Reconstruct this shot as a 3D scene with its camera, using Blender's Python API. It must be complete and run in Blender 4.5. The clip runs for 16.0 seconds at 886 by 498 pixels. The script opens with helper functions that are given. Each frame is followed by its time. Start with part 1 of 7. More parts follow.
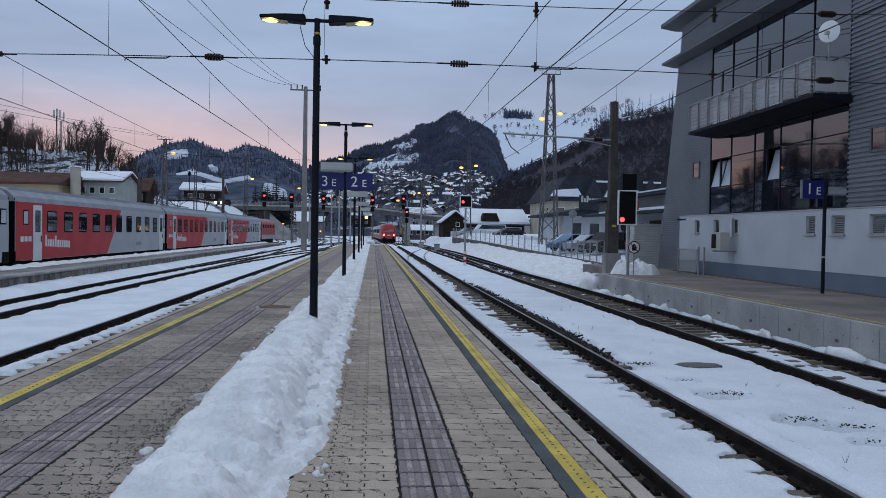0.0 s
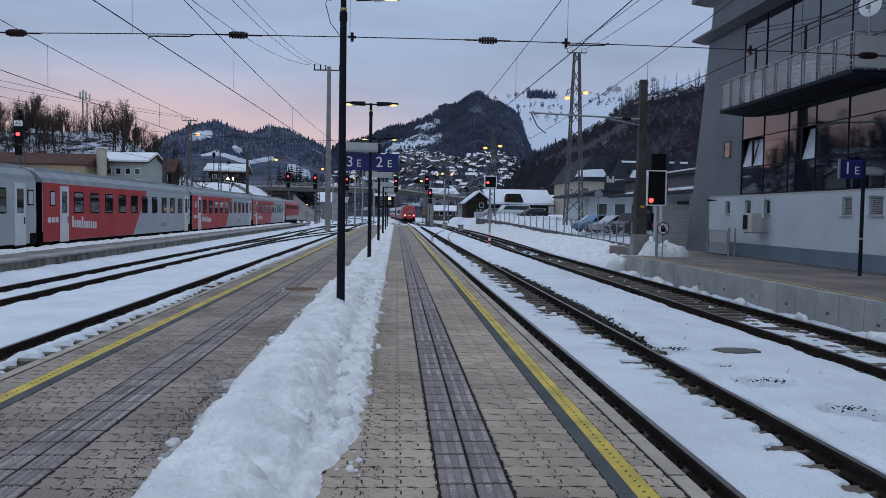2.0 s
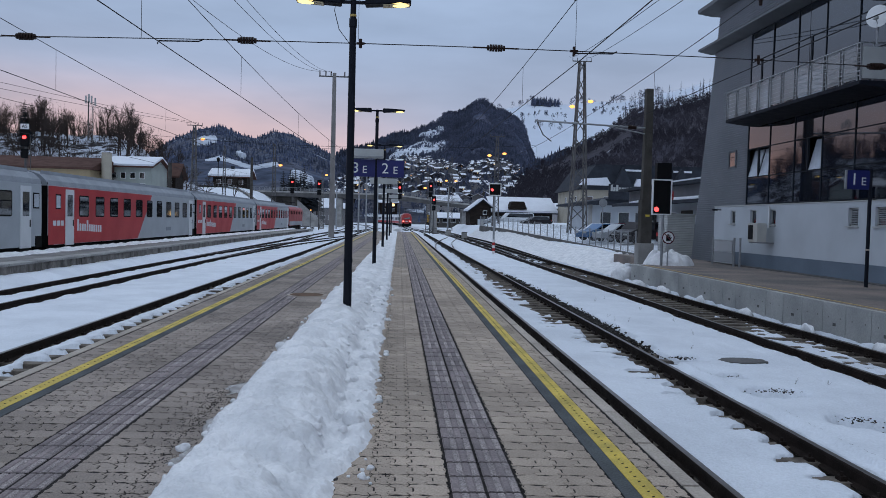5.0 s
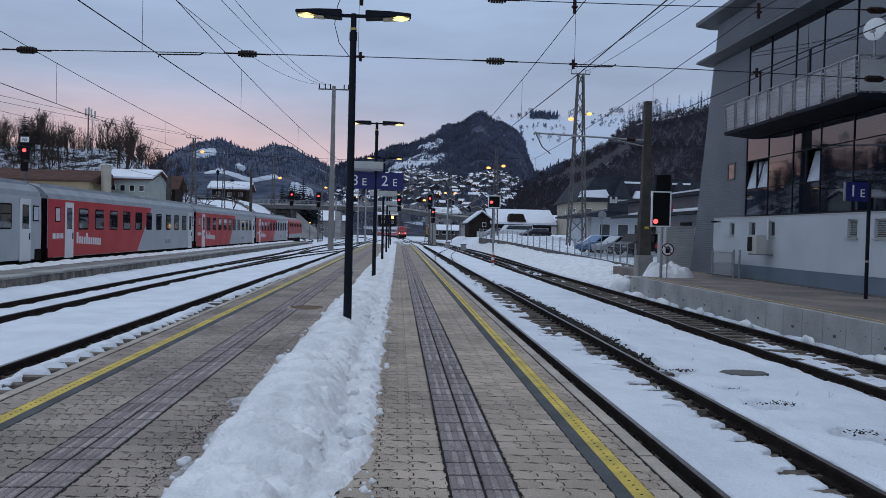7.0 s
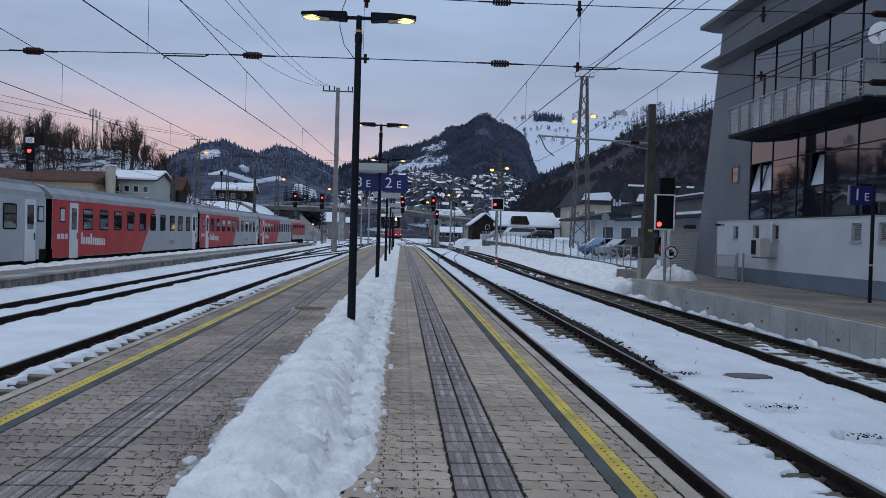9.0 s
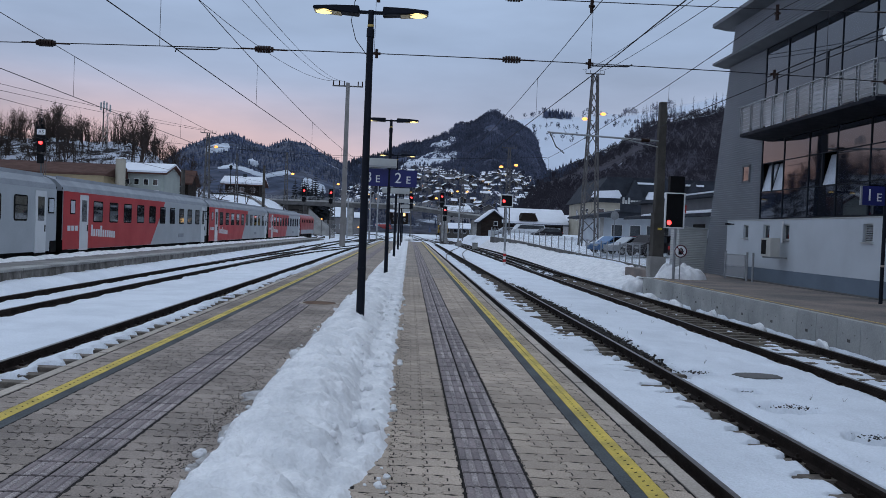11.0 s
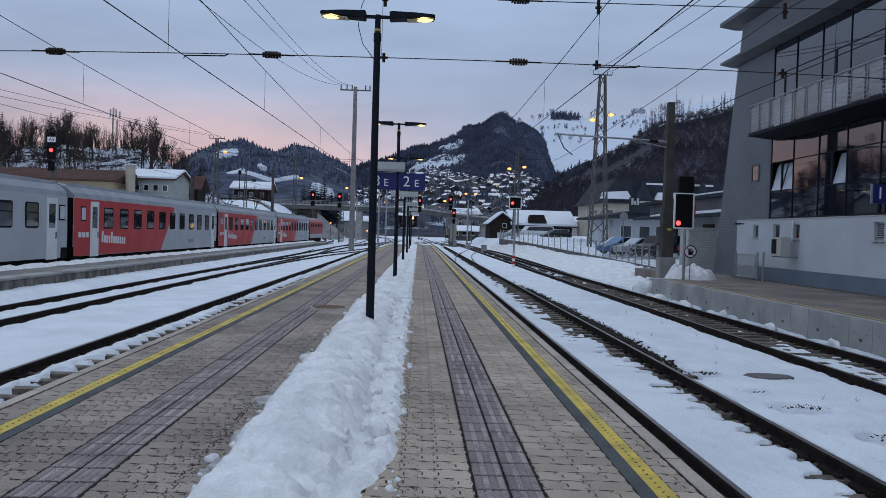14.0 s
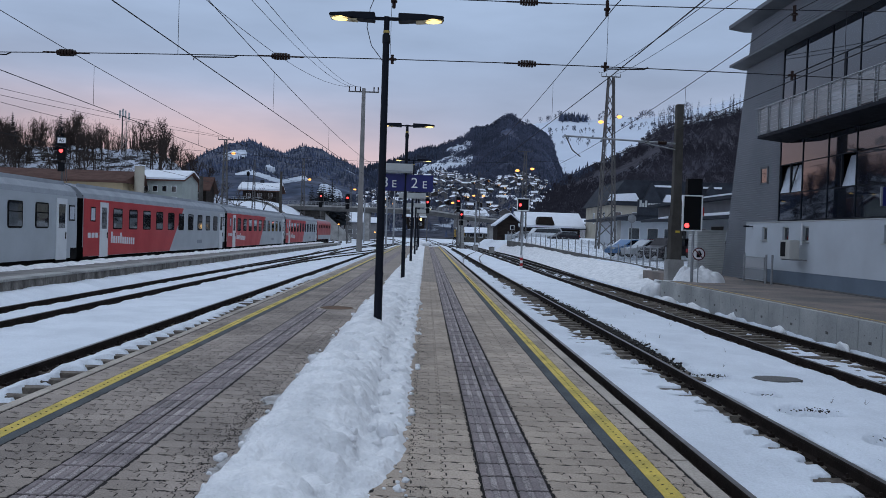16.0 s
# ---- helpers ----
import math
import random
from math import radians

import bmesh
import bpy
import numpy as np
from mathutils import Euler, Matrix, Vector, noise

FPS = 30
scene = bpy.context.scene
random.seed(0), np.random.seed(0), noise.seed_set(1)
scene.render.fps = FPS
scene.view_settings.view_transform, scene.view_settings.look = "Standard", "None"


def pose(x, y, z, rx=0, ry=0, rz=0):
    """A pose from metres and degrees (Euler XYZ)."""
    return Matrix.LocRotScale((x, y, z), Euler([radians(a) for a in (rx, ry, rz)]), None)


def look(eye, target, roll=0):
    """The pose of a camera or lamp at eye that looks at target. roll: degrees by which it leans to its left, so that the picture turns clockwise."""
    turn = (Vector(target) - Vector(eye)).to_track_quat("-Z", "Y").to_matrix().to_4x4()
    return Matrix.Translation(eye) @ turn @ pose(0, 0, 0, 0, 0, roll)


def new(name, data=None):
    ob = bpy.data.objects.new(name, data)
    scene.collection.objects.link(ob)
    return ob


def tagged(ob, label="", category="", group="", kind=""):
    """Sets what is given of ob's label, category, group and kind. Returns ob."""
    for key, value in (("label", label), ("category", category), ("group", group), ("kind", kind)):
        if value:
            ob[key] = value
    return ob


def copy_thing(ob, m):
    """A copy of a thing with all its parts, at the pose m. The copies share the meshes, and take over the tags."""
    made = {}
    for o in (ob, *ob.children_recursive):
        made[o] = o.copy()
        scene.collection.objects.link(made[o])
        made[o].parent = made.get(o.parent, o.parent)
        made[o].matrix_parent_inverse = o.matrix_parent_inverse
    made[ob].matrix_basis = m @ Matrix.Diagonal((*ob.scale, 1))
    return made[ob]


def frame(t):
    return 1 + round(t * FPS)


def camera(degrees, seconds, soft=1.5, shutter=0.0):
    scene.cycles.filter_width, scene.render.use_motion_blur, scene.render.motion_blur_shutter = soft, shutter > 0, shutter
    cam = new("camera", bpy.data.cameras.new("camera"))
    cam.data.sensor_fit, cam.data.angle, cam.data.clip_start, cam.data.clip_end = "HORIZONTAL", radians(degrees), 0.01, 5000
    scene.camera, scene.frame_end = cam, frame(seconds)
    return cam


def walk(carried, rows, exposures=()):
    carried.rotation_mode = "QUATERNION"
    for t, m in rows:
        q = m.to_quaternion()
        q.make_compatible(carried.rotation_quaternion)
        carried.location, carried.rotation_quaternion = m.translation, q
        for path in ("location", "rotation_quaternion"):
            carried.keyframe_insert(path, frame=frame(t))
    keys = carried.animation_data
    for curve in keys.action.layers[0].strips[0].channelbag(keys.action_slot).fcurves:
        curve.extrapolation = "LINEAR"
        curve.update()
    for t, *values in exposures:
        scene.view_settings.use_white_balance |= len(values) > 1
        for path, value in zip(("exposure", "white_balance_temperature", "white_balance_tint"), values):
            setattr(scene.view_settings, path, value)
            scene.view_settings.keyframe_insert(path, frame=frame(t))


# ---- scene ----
cam = camera(58.0, 16.0, 0.7)
PATH = [
    (0, (1.011, -0.439, 1.697), (1.1863, 1.5530, 1.6562), 0.92),
    (0.5, (1.004, -0.304, 1.693), (1.1198, 1.6908, 1.6145), 1.20),
    (1, (0.913, -0.210, 1.700), (1.0576, 1.7832, 1.6085), 1.10),
    (1.5, (0.860, -0.134, 1.692), (0.9918, 1.8581, 1.5773), 1.02),
    (2, (0.924, -0.096, 1.704), (1.0430, 1.8989, 1.6141), 0.91),
    (2.5, (0.919, -0.082, 1.705), (1.0353, 1.9132, 1.6237), 0.74),
    (3, (0.896, -0.063, 1.700), (0.9916, 1.9336, 1.6277), 0.85),
    (3.5, (0.894, -0.091, 1.705), (0.9858, 1.9049, 1.6252), 1.09),
    (4, (0.867, -0.070, 1.701), (0.9669, 1.9255, 1.6223), 1.33),
    (6.5, (0.839, -0.076, 1.699), (0.9593, 1.9193, 1.6471), 1.32),
    (7, (0.832, -0.077, 1.702), (0.9451, 1.9194, 1.6601), 1.38),
    (7.5, (0.834, -0.079, 1.700), (0.9399, 1.9182, 1.6683), 1.39),
    (8, (0.826, -0.077, 1.700), (0.9327, 1.9197, 1.6737), 1.55),
    (8.5, (0.828, -0.090, 1.697), (0.9373, 1.9065, 1.6675), 1.63),
    (9, (0.815, -0.101, 1.697), (0.9202, 1.8959, 1.6602), 1.62),
    (11.5, (0.786, -0.073, 1.691), (0.8701, 1.9246, 1.6424), 2.31),
    (12, (0.800, -0.091, 1.697), (0.8865, 1.9062, 1.6467), 2.17),
    (12.5, (0.801, -0.096, 1.696), (0.8990, 1.9010, 1.6460), 2.00),
    (13, (0.805, -0.096, 1.692), (0.9008, 1.9010, 1.6376), 1.71),
    (13.5, (0.805, -0.097, 1.698), (0.8915, 1.9005, 1.6545), 1.60),
    (14, (0.787, -0.090, 1.698), (0.8500, 1.9082, 1.6568), 1.66),
    (14.5, (0.780, -0.073, 1.695), (0.8237, 1.9263, 1.6523), 1.84),
    (15, (0.773, -0.082, 1.695), (0.8009, 1.9170, 1.6545), 2.01),
    (15.5, (0.772, -0.104, 1.696), (0.8020, 1.8958, 1.6556), 2.14),
    (16, (0.781, -0.108, 1.693), (0.8249, 1.8914, 1.6554), 1.84),
]
walk(cam, [(t, look(eye, target, roll)) for t, eye, target, roll in PATH])

# ---- sky and light ----
scene.view_settings.exposure = 0.0
world = bpy.data.worlds.new("dusk_sky")
scene.world = world
world.use_nodes = True
wn, wl = world.node_tree.nodes, world.node_tree.links
wn.clear()
w_out = wn.new("ShaderNodeOutputWorld")
w_bg = wn.new("ShaderNodeBackground")
w_tc = wn.new("ShaderNodeTexCoord")
w_sep = wn.new("ShaderNodeSeparateXYZ")
wl.new(w_tc.outputs["Generated"], w_sep.inputs[0])
# overcast dome: dim and mauve near the horizon, brighter towards the zenith
w_ramp = wn.new("ShaderNodeValToRGB")
els = w_ramp.color_ramp.elements
els[0].position, els[0].color = 0.0, (0.50, 0.46, 0.55, 1)
els[1].position, els[1].color = 1.0, (0.78, 0.92, 1.14, 1)
for p, c in ((0.10, (0.42, 0.47, 0.625, 1)), (0.22, (0.375, 0.485, 0.69, 1)), (0.34, (0.40, 0.53, 0.75, 1)), (0.6, (0.55, 0.66, 0.84, 1))):
    e = els.new(p)
    e.color = c
wl.new(w_sep.outputs["Z"], w_ramp.inputs["Fac"])
# afterglow round the sunset, which lies ahead and to the left
w_dot = wn.new("ShaderNodeVectorMath")
w_dot.operation = "DOT_PRODUCT"
wl.new(w_tc.outputs["Generated"], w_dot.inputs[0])
w_dot.inputs[1].default_value = Vector((-0.52, 0.85, 0.08)).normalized()
w_glow = wn.new("ShaderNodeMapRange")
w_glow.interpolation_type = "SMOOTHSTEP"
w_glow.inputs["From Min"].default_value, w_glow.inputs["From Max"].default_value = 0.78, 0.99
wl.new(w_dot.outputs["Value"], w_glow.inputs["Value"])
w_low = wn.new("ShaderNodeMapRange")
w_low.interpolation_type = "SMOOTHSTEP"
w_low.inputs["From Min"].default_value, w_low.inputs["From Max"].default_value = 0.185, 0.05
wl.new(w_sep.outputs["Z"], w_low.inputs["Value"])
w_map = wn.new("ShaderNodeMapping")
w_map.inputs["Scale"].default_value = (2.2, 2.2, 9.0)
wl.new(w_tc.outputs["Generated"], w_map.inputs["Vector"])
w_cloud = wn.new("ShaderNodeTexNoise")
w_cloud.inputs["Scale"].default_value, w_cloud.inputs["Detail"].default_value = 1.6, 5
wl.new(w_map.outputs["Vector"], w_cloud.inputs["Vector"])
w_m1 = wn.new("ShaderNodeMath")
w_m1.operation = "MULTIPLY"
wl.new(w_glow.outputs["Result"], w_m1.inputs[0])
wl.new(w_low.outputs["Result"], w_m1.inputs[1])
w_m2 = wn.new("ShaderNodeMapRange")
w_m2.inputs["From Min"].default_value, w_m2.inputs["From Max"].default_value = 0.3, 0.65
w_m2.inputs["To Min"].default_value, w_m2.inputs["To Max"].default_value = 0.5, 1.0
wl.new(w_cloud.outputs["Fac"], w_m2.inputs["Value"])
w_m3 = wn.new("ShaderNodeMath")
w_m3.operation = "MULTIPLY"
wl.new(w_m1.outputs[0], w_m3.inputs[0])
wl.new(w_m2.outputs["Result"], w_m3.inputs[1])
w_mix = wn.new("ShaderNodeMixRGB")
wl.new(w_m3.outputs[0], w_mix.inputs["Fac"])
wl.new(w_ramp.outputs["Color"], w_mix.inputs["Color1"])
w_mix.inputs["Color2"].default_value = (1.02, 0.62, 0.54, 1)
# thin cloud structure over the whole dome
w_c2 = wn.new("ShaderNodeMapRange")
w_c2.inputs["From Min"].default_value, w_c2.inputs["From Max"].default_value = 0.3, 0.7
w_c2.inputs["To Min"].default_value, w_c2.inputs["To Max"].default_value = 0.86, 1.13
wl.new(w_cloud.outputs["Fac"], w_c2.inputs["Value"])
w_mul = wn.new("ShaderNodeVectorMath")
w_mul.operation = "SCALE"
wl.new(w_mix.outputs["Color"], w_mul.inputs[0])
wl.new(w_c2.outputs["Result"], w_mul.inputs["Scale"])
# the clear air's own light after sunset
w_sky = wn.new("ShaderNodeTexSky")
w_sky.sky_type, w_sky.sun_disc = "NISHITA", False
w_sky.sun_elevation, w_sky.sun_rotation = radians(0.5), radians(-30)
w_add = wn.new("ShaderNodeMixRGB")
w_add.blend_type = "ADD"
w_add.inputs["Fac"].default_value = 0.004
wl.new(w_mul.outputs[0], w_add.inputs["Color1"])
wl.new(w_sky.outputs[0], w_add.inputs["Color2"])
wl.new(w_add.outputs[0], w_bg.inputs["Color"])
w_bg.inputs["Strength"].default_value = 0.92
wl.new(w_bg.outputs[0], w_out.inputs[0])
# what is left of the sun behind the cloud
sun = new("sun", bpy.data.lights.new("sun", "SUN"))
sun.data.energy, sun.data.angle, sun.data.color = 0.02, radians(60), (1.0, 0.84, 0.80)
sun.matrix_world = look((-50, 86, 25), (0, 0, 0))


# ---- materials ----
def mat(name, col, rough=0.6, metal=0.0, var=0.18, scale=2.0, fine=45.0, bump=0.15, col2=None, rnd=0.0, where="Position", spec=None, lo=0.35, hi=0.65, stretch=(1, 1, 1), ior=1.5):
    """Base colour broken by two scales of noise, with fine relief. Dark rough things are nearly without gloss."""
    if spec is None:
        spec = 0.4 if max(col) > 0.1 else 0.10
    m = bpy.data.materials.new(name)
    m.use_nodes = True
    n, l = m.node_tree.nodes, m.node_tree.links
    b = n["Principled BSDF"]
    b.inputs["Metallic"].default_value, b.inputs["IOR"].default_value = metal, ior
    b.inputs["Specular IOR Level"].default_value = spec
    if where == "Position":
        src = n.new("ShaderNodeNewGeometry").outputs["Position"]
    else:
        src = n.new("ShaderNodeTexCoord").outputs["Object"]
    mp = n.new("ShaderNodeMapping")
    mp.inputs["Scale"].default_value = stretch
    l.new(src, mp.inputs["Vector"])
    n1, n2 = n.new("ShaderNodeTexNoise"), n.new("ShaderNodeTexNoise")
    n1.inputs["Scale"].default_value, n1.inputs["Detail"].default_value = scale, 4
    n2.inputs["Scale"].default_value, n2.inputs["Detail"].default_value = fine, 3
    l.new(mp.outputs[0], n1.inputs["Vector"])
    l.new(mp.outputs[0], n2.inputs["Vector"])
    r1 = n.new("ShaderNodeMapRange")
    r1.inputs["From Min"].default_value, r1.inputs["From Max"].default_value = lo, hi
    l.new(n1.outputs["Fac"], r1.inputs["Value"])
    mx = n.new("ShaderNodeMixRGB")
    c2 = col2 or tuple(c * (1 - var) for c in col)
    mx.inputs["Color1"].default_value = (*[min(1, c * (1 + 0.5 * var)) for c in col], 1)
    mx.inputs["Color2"].default_value = (*c2, 1)
    l.new(r1.outputs["Result"], mx.inputs["Fac"])
    v = n.new("ShaderNodeMapRange")
    v.inputs["From Min"].default_value, v.inputs["From Max"].default_value = 0.25, 0.75
    v.inputs["To Min"].default_value, v.inputs["To Max"].default_value = 1 - var, 1 + var
    l.new(n2.outputs["Fac"], v.inputs["Value"])
    sc = n.new("ShaderNodeVectorMath")
    sc.operation = "SCALE"
    l.new(mx.outputs[0], sc.inputs[0])
    l.new(v.outputs["Result"], sc.inputs["Scale"])
    last = sc.outputs[0]
    if rnd:
        oi = n.new("ShaderNodeObjectInfo")
        rr = n.new("ShaderNodeMapRange")
        rr.inputs["To Min"].default_value, rr.inputs["To Max"].default_value = 1 - rnd, 1 + rnd
        l.new(oi.outputs["Random"], rr.inputs["Value"])
        geo = n.new("ShaderNodeNewGeometry")
        r2 = n.new("ShaderNodeMapRange")
        r2.inputs["To Min"].default_value, r2.inputs["To Max"].default_value = 1 - rnd, 1 + rnd
        l.new(geo.outputs["Random Per Island"], r2.inputs["Value"])
        for o in (rr, r2):
            s2 = n.new("ShaderNodeVectorMath")
            s2.operation = "SCALE"
            l.new(last, s2.inputs[0])
            l.new(o.outputs["Result"], s2.inputs["Scale"])
            last = s2.outputs[0]
    l.new(last, b.inputs["Base Color"])
    rg = n.new("ShaderNodeMapRange")
    rg.inputs["To Min"].default_value, rg.inputs["To Max"].default_value = max(0.02, rough - 0.12), min(1, rough + 0.12)
    l.new(n1.outputs["Fac"], rg.inputs["Value"])
    l.new(rg.outputs["Result"], b.inputs["Roughness"])
    if bump:
        bp = n.new("ShaderNodeBump")
        bp.inputs["Strength"].default_value, bp.inputs["Distance"].default_value = bump, 0.02
        l.new(n2.outputs["Fac"], bp.inputs["Height"])
        l.new(bp.outputs[0], b.inputs["Normal"])
    return m


def glow(name, col, strength):
    m = bpy.data.materials.new(name)
    m.use_nodes = True
    b = m.node_tree.nodes["Principled BSDF"]
    b.inputs["Base Color"].default_value = (*[0.5 * c for c in col], 1)
    b.inputs["Emission Color"].default_value, b.inputs["Emission Strength"].default_value = (*col, 1), strength
    return m


SNOW = mat("snow", (0.79, 0.82, 0.87), 0.75, 0, 0.07, 0.9, 30, 1.0, (0.72, 0.75, 0.80), spec=0.25)
SNOW_ROOF = mat("roof_snow", (0.78, 0.80, 0.85), 0.8, 0, 0.06, 0.5, 8, 0.2, spec=0.2)
SNOW_OLD = mat("trodden_snow", (0.86, 0.85, 0.85), 0.7, 0, 0.07, 3.0, 32, 0.9, (0.70, 0.70, 0.71), spec=0.3)
BALLAST = mat("ballast", (0.050, 0.045, 0.042), 0.9, 0, 0.55, 6, 28, 1.0)
SLEEPER = mat("weathered_sleeper", (0.19, 0.16, 0.13), 0.9, 0, 0.3, 5, 40, 0.5, (0.10, 0.08, 0.065), rnd=0.15)
RAIL = mat("rusty_rail", (0.024, 0.017, 0.014), 0.8, 0.0, 0.3, 4, 60, 0.2)
RAILHEAD = mat("worn_rail_head", (0.20, 0.18, 0.17), 0.38, 0.9, 0.2, 4, 80, 0.05)
PAVER = mat("concrete_paver", (0.445, 0.358, 0.285), 0.85, 0, 0.26, 0.7, 70, 0.6, (0.330, 0.267, 0.213), rnd=0.13)
# darker version of the paver colour, for the left half of the platform
PAVER_DARK = mat("dark_concrete_paver", (0.355, 0.290, 0.243), 0.8, 0, 0.28, 0.6, 70, 0.6, (0.245, 0.202, 0.172), rnd=0.15)
JOINT = mat("paver_joint_grit", (0.038, 0.033, 0.031), 0.95, 0, 0.4, 5, 60, 0.8)
TACTILE = mat("tactile_tile", (0.245, 0.200, 0.194), 0.8, 0, 0.3, 1.5, 60, 0.4, (0.160, 0.134, 0.134), rnd=0.12)
TACTILE_ROUGH = mat("tactile_rough_bar", (0.345, 0.295, 0.28), 0.9, 0, 0.65, 2.0, 95, 0.9, (0.24, 0.205, 0.20), rnd=0.1)
SLATE = mat("dark_line_paint", (0.088, 0.095, 0.098), 0.7, 0, 0.22, 2, 60, 0.3)
YELLOW = mat("worn_yellow_paint", (0.64, 0.46, 0.06), 0.6, 0, 0.16, 2.5, 60, 0.25, (0.45, 0.33, 0.06), rnd=0.04)
KERB = mat("platform_edge_concrete", (0.45, 0.385, 0.325), 0.85, 0, 0.2, 1.2, 50, 0.35, rnd=0.06)
CONCRETE = mat("concrete", (0.36, 0.35, 0.33), 0.85, 0, 0.2, 0.8, 25, 0.3, (0.26, 0.25, 0.24))
DIRTYCONC = mat("stained_concrete", (0.24, 0.22, 0.20), 0.9, 0, 0.3, 2.5, 25, 0.4, (0.10, 0.09, 0.08), stretch=(1, 1, 0.4))
WALLCONC = mat("precast_wall_concrete", (0.44, 0.44, 0.42), 0.8, 0, 0.14, 0.9, 30, 0.2, (0.34, 0.34, 0.33), rnd=0.05)
CONCDARK = mat("dark_concrete", (0.13, 0.125, 0.12), 0.9, 0, 0.25, 0.7, 20, 0.3)
ASPHALT = mat("asphalt", (0.25, 0.197, 0.17), 0.9, 0, 0.22, 0.5, 80, 0.35, (0.15, 0.135, 0.125))
GRAPHITE = mat("graphite_paint", (0.012, 0.014, 0.021), 0.55, 0, 0.15, 3, 60, 0.04)
GALV = mat("galvanised_steel", (0.34, 0.35, 0.36), 0.5, 0.6, 0.15, 3, 40, 0.05)
STEEL = mat("weathered_lattice_steel", (0.115, 0.108, 0.105), 0.8, 0.0, 0.25, 2, 30, 0.1)
TIMBER = mat("dark_mast_concrete", (0.085, 0.078, 0.07), 0.9, 0, 0.25, 1.5, 30, 0.2)
WIRE = mat("overhead_wire", (0.03, 0.029, 0.032), 0.7, 0.0, 0.1, 2, 20, 0)
PORC = mat("brown_porcelain", (0.028, 0.016, 0.013), 0.3, 0, 0.1, 5, 30, 0)
SIGNBLUE = mat("enamel_blue", (0.012, 0.016, 0.125), 0.4, 0, 0.06, 2, 50, 0.02)
WHITEP = mat("white_enamel", (0.78, 0.78, 0.78), 0.45, 0, 0.05, 2, 50, 0.02)
BLACKP = mat("black_paint", (0.008, 0.008, 0.009), 0.55, 0, 0.1, 3, 40, 0.03)
REDP = mat("red_paint", (0.42, 0.02, 0.02), 0.5, 0, 0.1, 3, 40, 0.03)
BOXGREY = mat("light_grey_sheet", (0.46, 0.47, 0.46), 0.5, 0, 0.08, 2, 40, 0.03)
RENDER = mat("white_render", (0.55, 0.585, 0.62), 0.9, 0, 0.05, 0.6, 60, 0.15, (0.50, 0.53, 0.56))
PLINTH = mat("blue_grey_plinth", (0.16, 0.20, 0.25), 0.8, 0, 0.1, 1, 40, 0.15)
CORRUG = mat("corrugated_aluminium", (0.205, 0.218, 0.242), 0.6, 0.1, 0.08, 0.5, 30, 0.03)
SOFFIT = mat("grey_fascia_metal", (0.13, 0.138, 0.152), 0.6, 0.15, 0.08, 1, 30, 0.02)
FRAME = mat("dark_window_frame", (0.02, 0.024, 0.03), 0.5, 0, 0.1, 3, 40, 0.02)
GLASS = mat("tinted_facade_glass", (0.006, 0.010, 0.020), -0.08, 0, 0.1, 0.8, 1.2, 0.008, spec=0.5, ior=2.0)
PANE = mat("window_glass", (0.012, 0.014, 0.018), -0.07, 0, 0.1, 1, 5, 0.01, spec=0.7, ior=1.8, where="Object")
LIGHTPANE = mat("curtained_glass", (0.50, 0.54, 0.60), 0.2, 0, 0.12, 1.2, 10, 0.01, spec=0.6)
COACHGREY = mat("coach_grey", (0.40, 0.43, 0.46), 0.35, 0, 0.07, 0.7, 25, 0.02, where="Object")
COACHRED = mat("coach_red", (0.46, 0.024, 0.030), 0.36, 0, 0.09, 0.7, 25, 0.02, where="Object")
COACHROOF = mat("coach_roof_grey", (0.27, 0.29, 0.32), 0.6, 0, 0.12, 1.0, 20, 0.05, where="Object")
COACHWHITE = mat("coach_door_white", (0.66, 0.68, 0.70), 0.35, 0, 0.06, 1, 25, 0.02, where="Object")
UNDER = mat("underframe_black", (0.008, 0.0075, 0.0075), 0.85, 0, 0.3, 3, 30, 0.1, where="Object")
LOCORED = mat("loco_red", (0.36, 0.028, 0.028), 0.38, 0, 0.1, 0.8, 25, 0.03, where="Object")
BARK = mat("bare_bark", (0.062, 0.048, 0.042), 0.95, 0, 0.25, 2, 20, 0.2)
# far trees: the pale blue of distance haze is mixed into both colours
FARTREE = mat("haze_tinted_forest", (0.060, 0.077, 0.130), 0.95, 0, 0.35, 0.02, 0.4, 0.0, (0.038, 0.045, 0.070), rnd=0.3)
FARBEECH = mat("haze_tinted_bare_trees", (0.074, 0.085, 0.128), 0.95, 0, 0.4, 0.02, 0.4, 0.0, rnd=0.3)
SLOPEBEECH = mat("bare_slope_trees", (0.062, 0.057, 0.071), 0.95, 0, 0.3, 0.02, 0.4, 0.0, rnd=0.2)
NEEDLE = mat("dark_conifer", (0.026, 0.030, 0.036), 0.95, 0, 0.4, 0.15, 3, 0.0, rnd=0.3)
WOODDARK = mat("dark_timber_wall", (0.028, 0.021, 0.018), 0.9, 0, 0.25, 1, 20, 0.1, stretch=(1, 1, 4))
OCHRE = mat("ochre_render", (0.42, 0.33, 0.20), 0.9, 0, 0.1, 0.6, 20, 0.1)
GREENISH = mat("pale_green_render", (0.36, 0.39, 0.36), 0.9, 0, 0.1, 0.6, 20, 0.1)
BEIGE = mat("beige_render", (0.40, 0.36, 0.29), 0.9, 0, 0.12, 0.6, 20, 0.1)
HOUSEW = mat("house_render", (0.22, 0.21, 0.21), 0.9, 0, 0.3, 0.03, 3, 0, rnd=0.4)
TILEROOF = mat("brown_roof", (0.10, 0.055, 0.045), 0.9, 0, 0.2, 1, 12, 0.2)
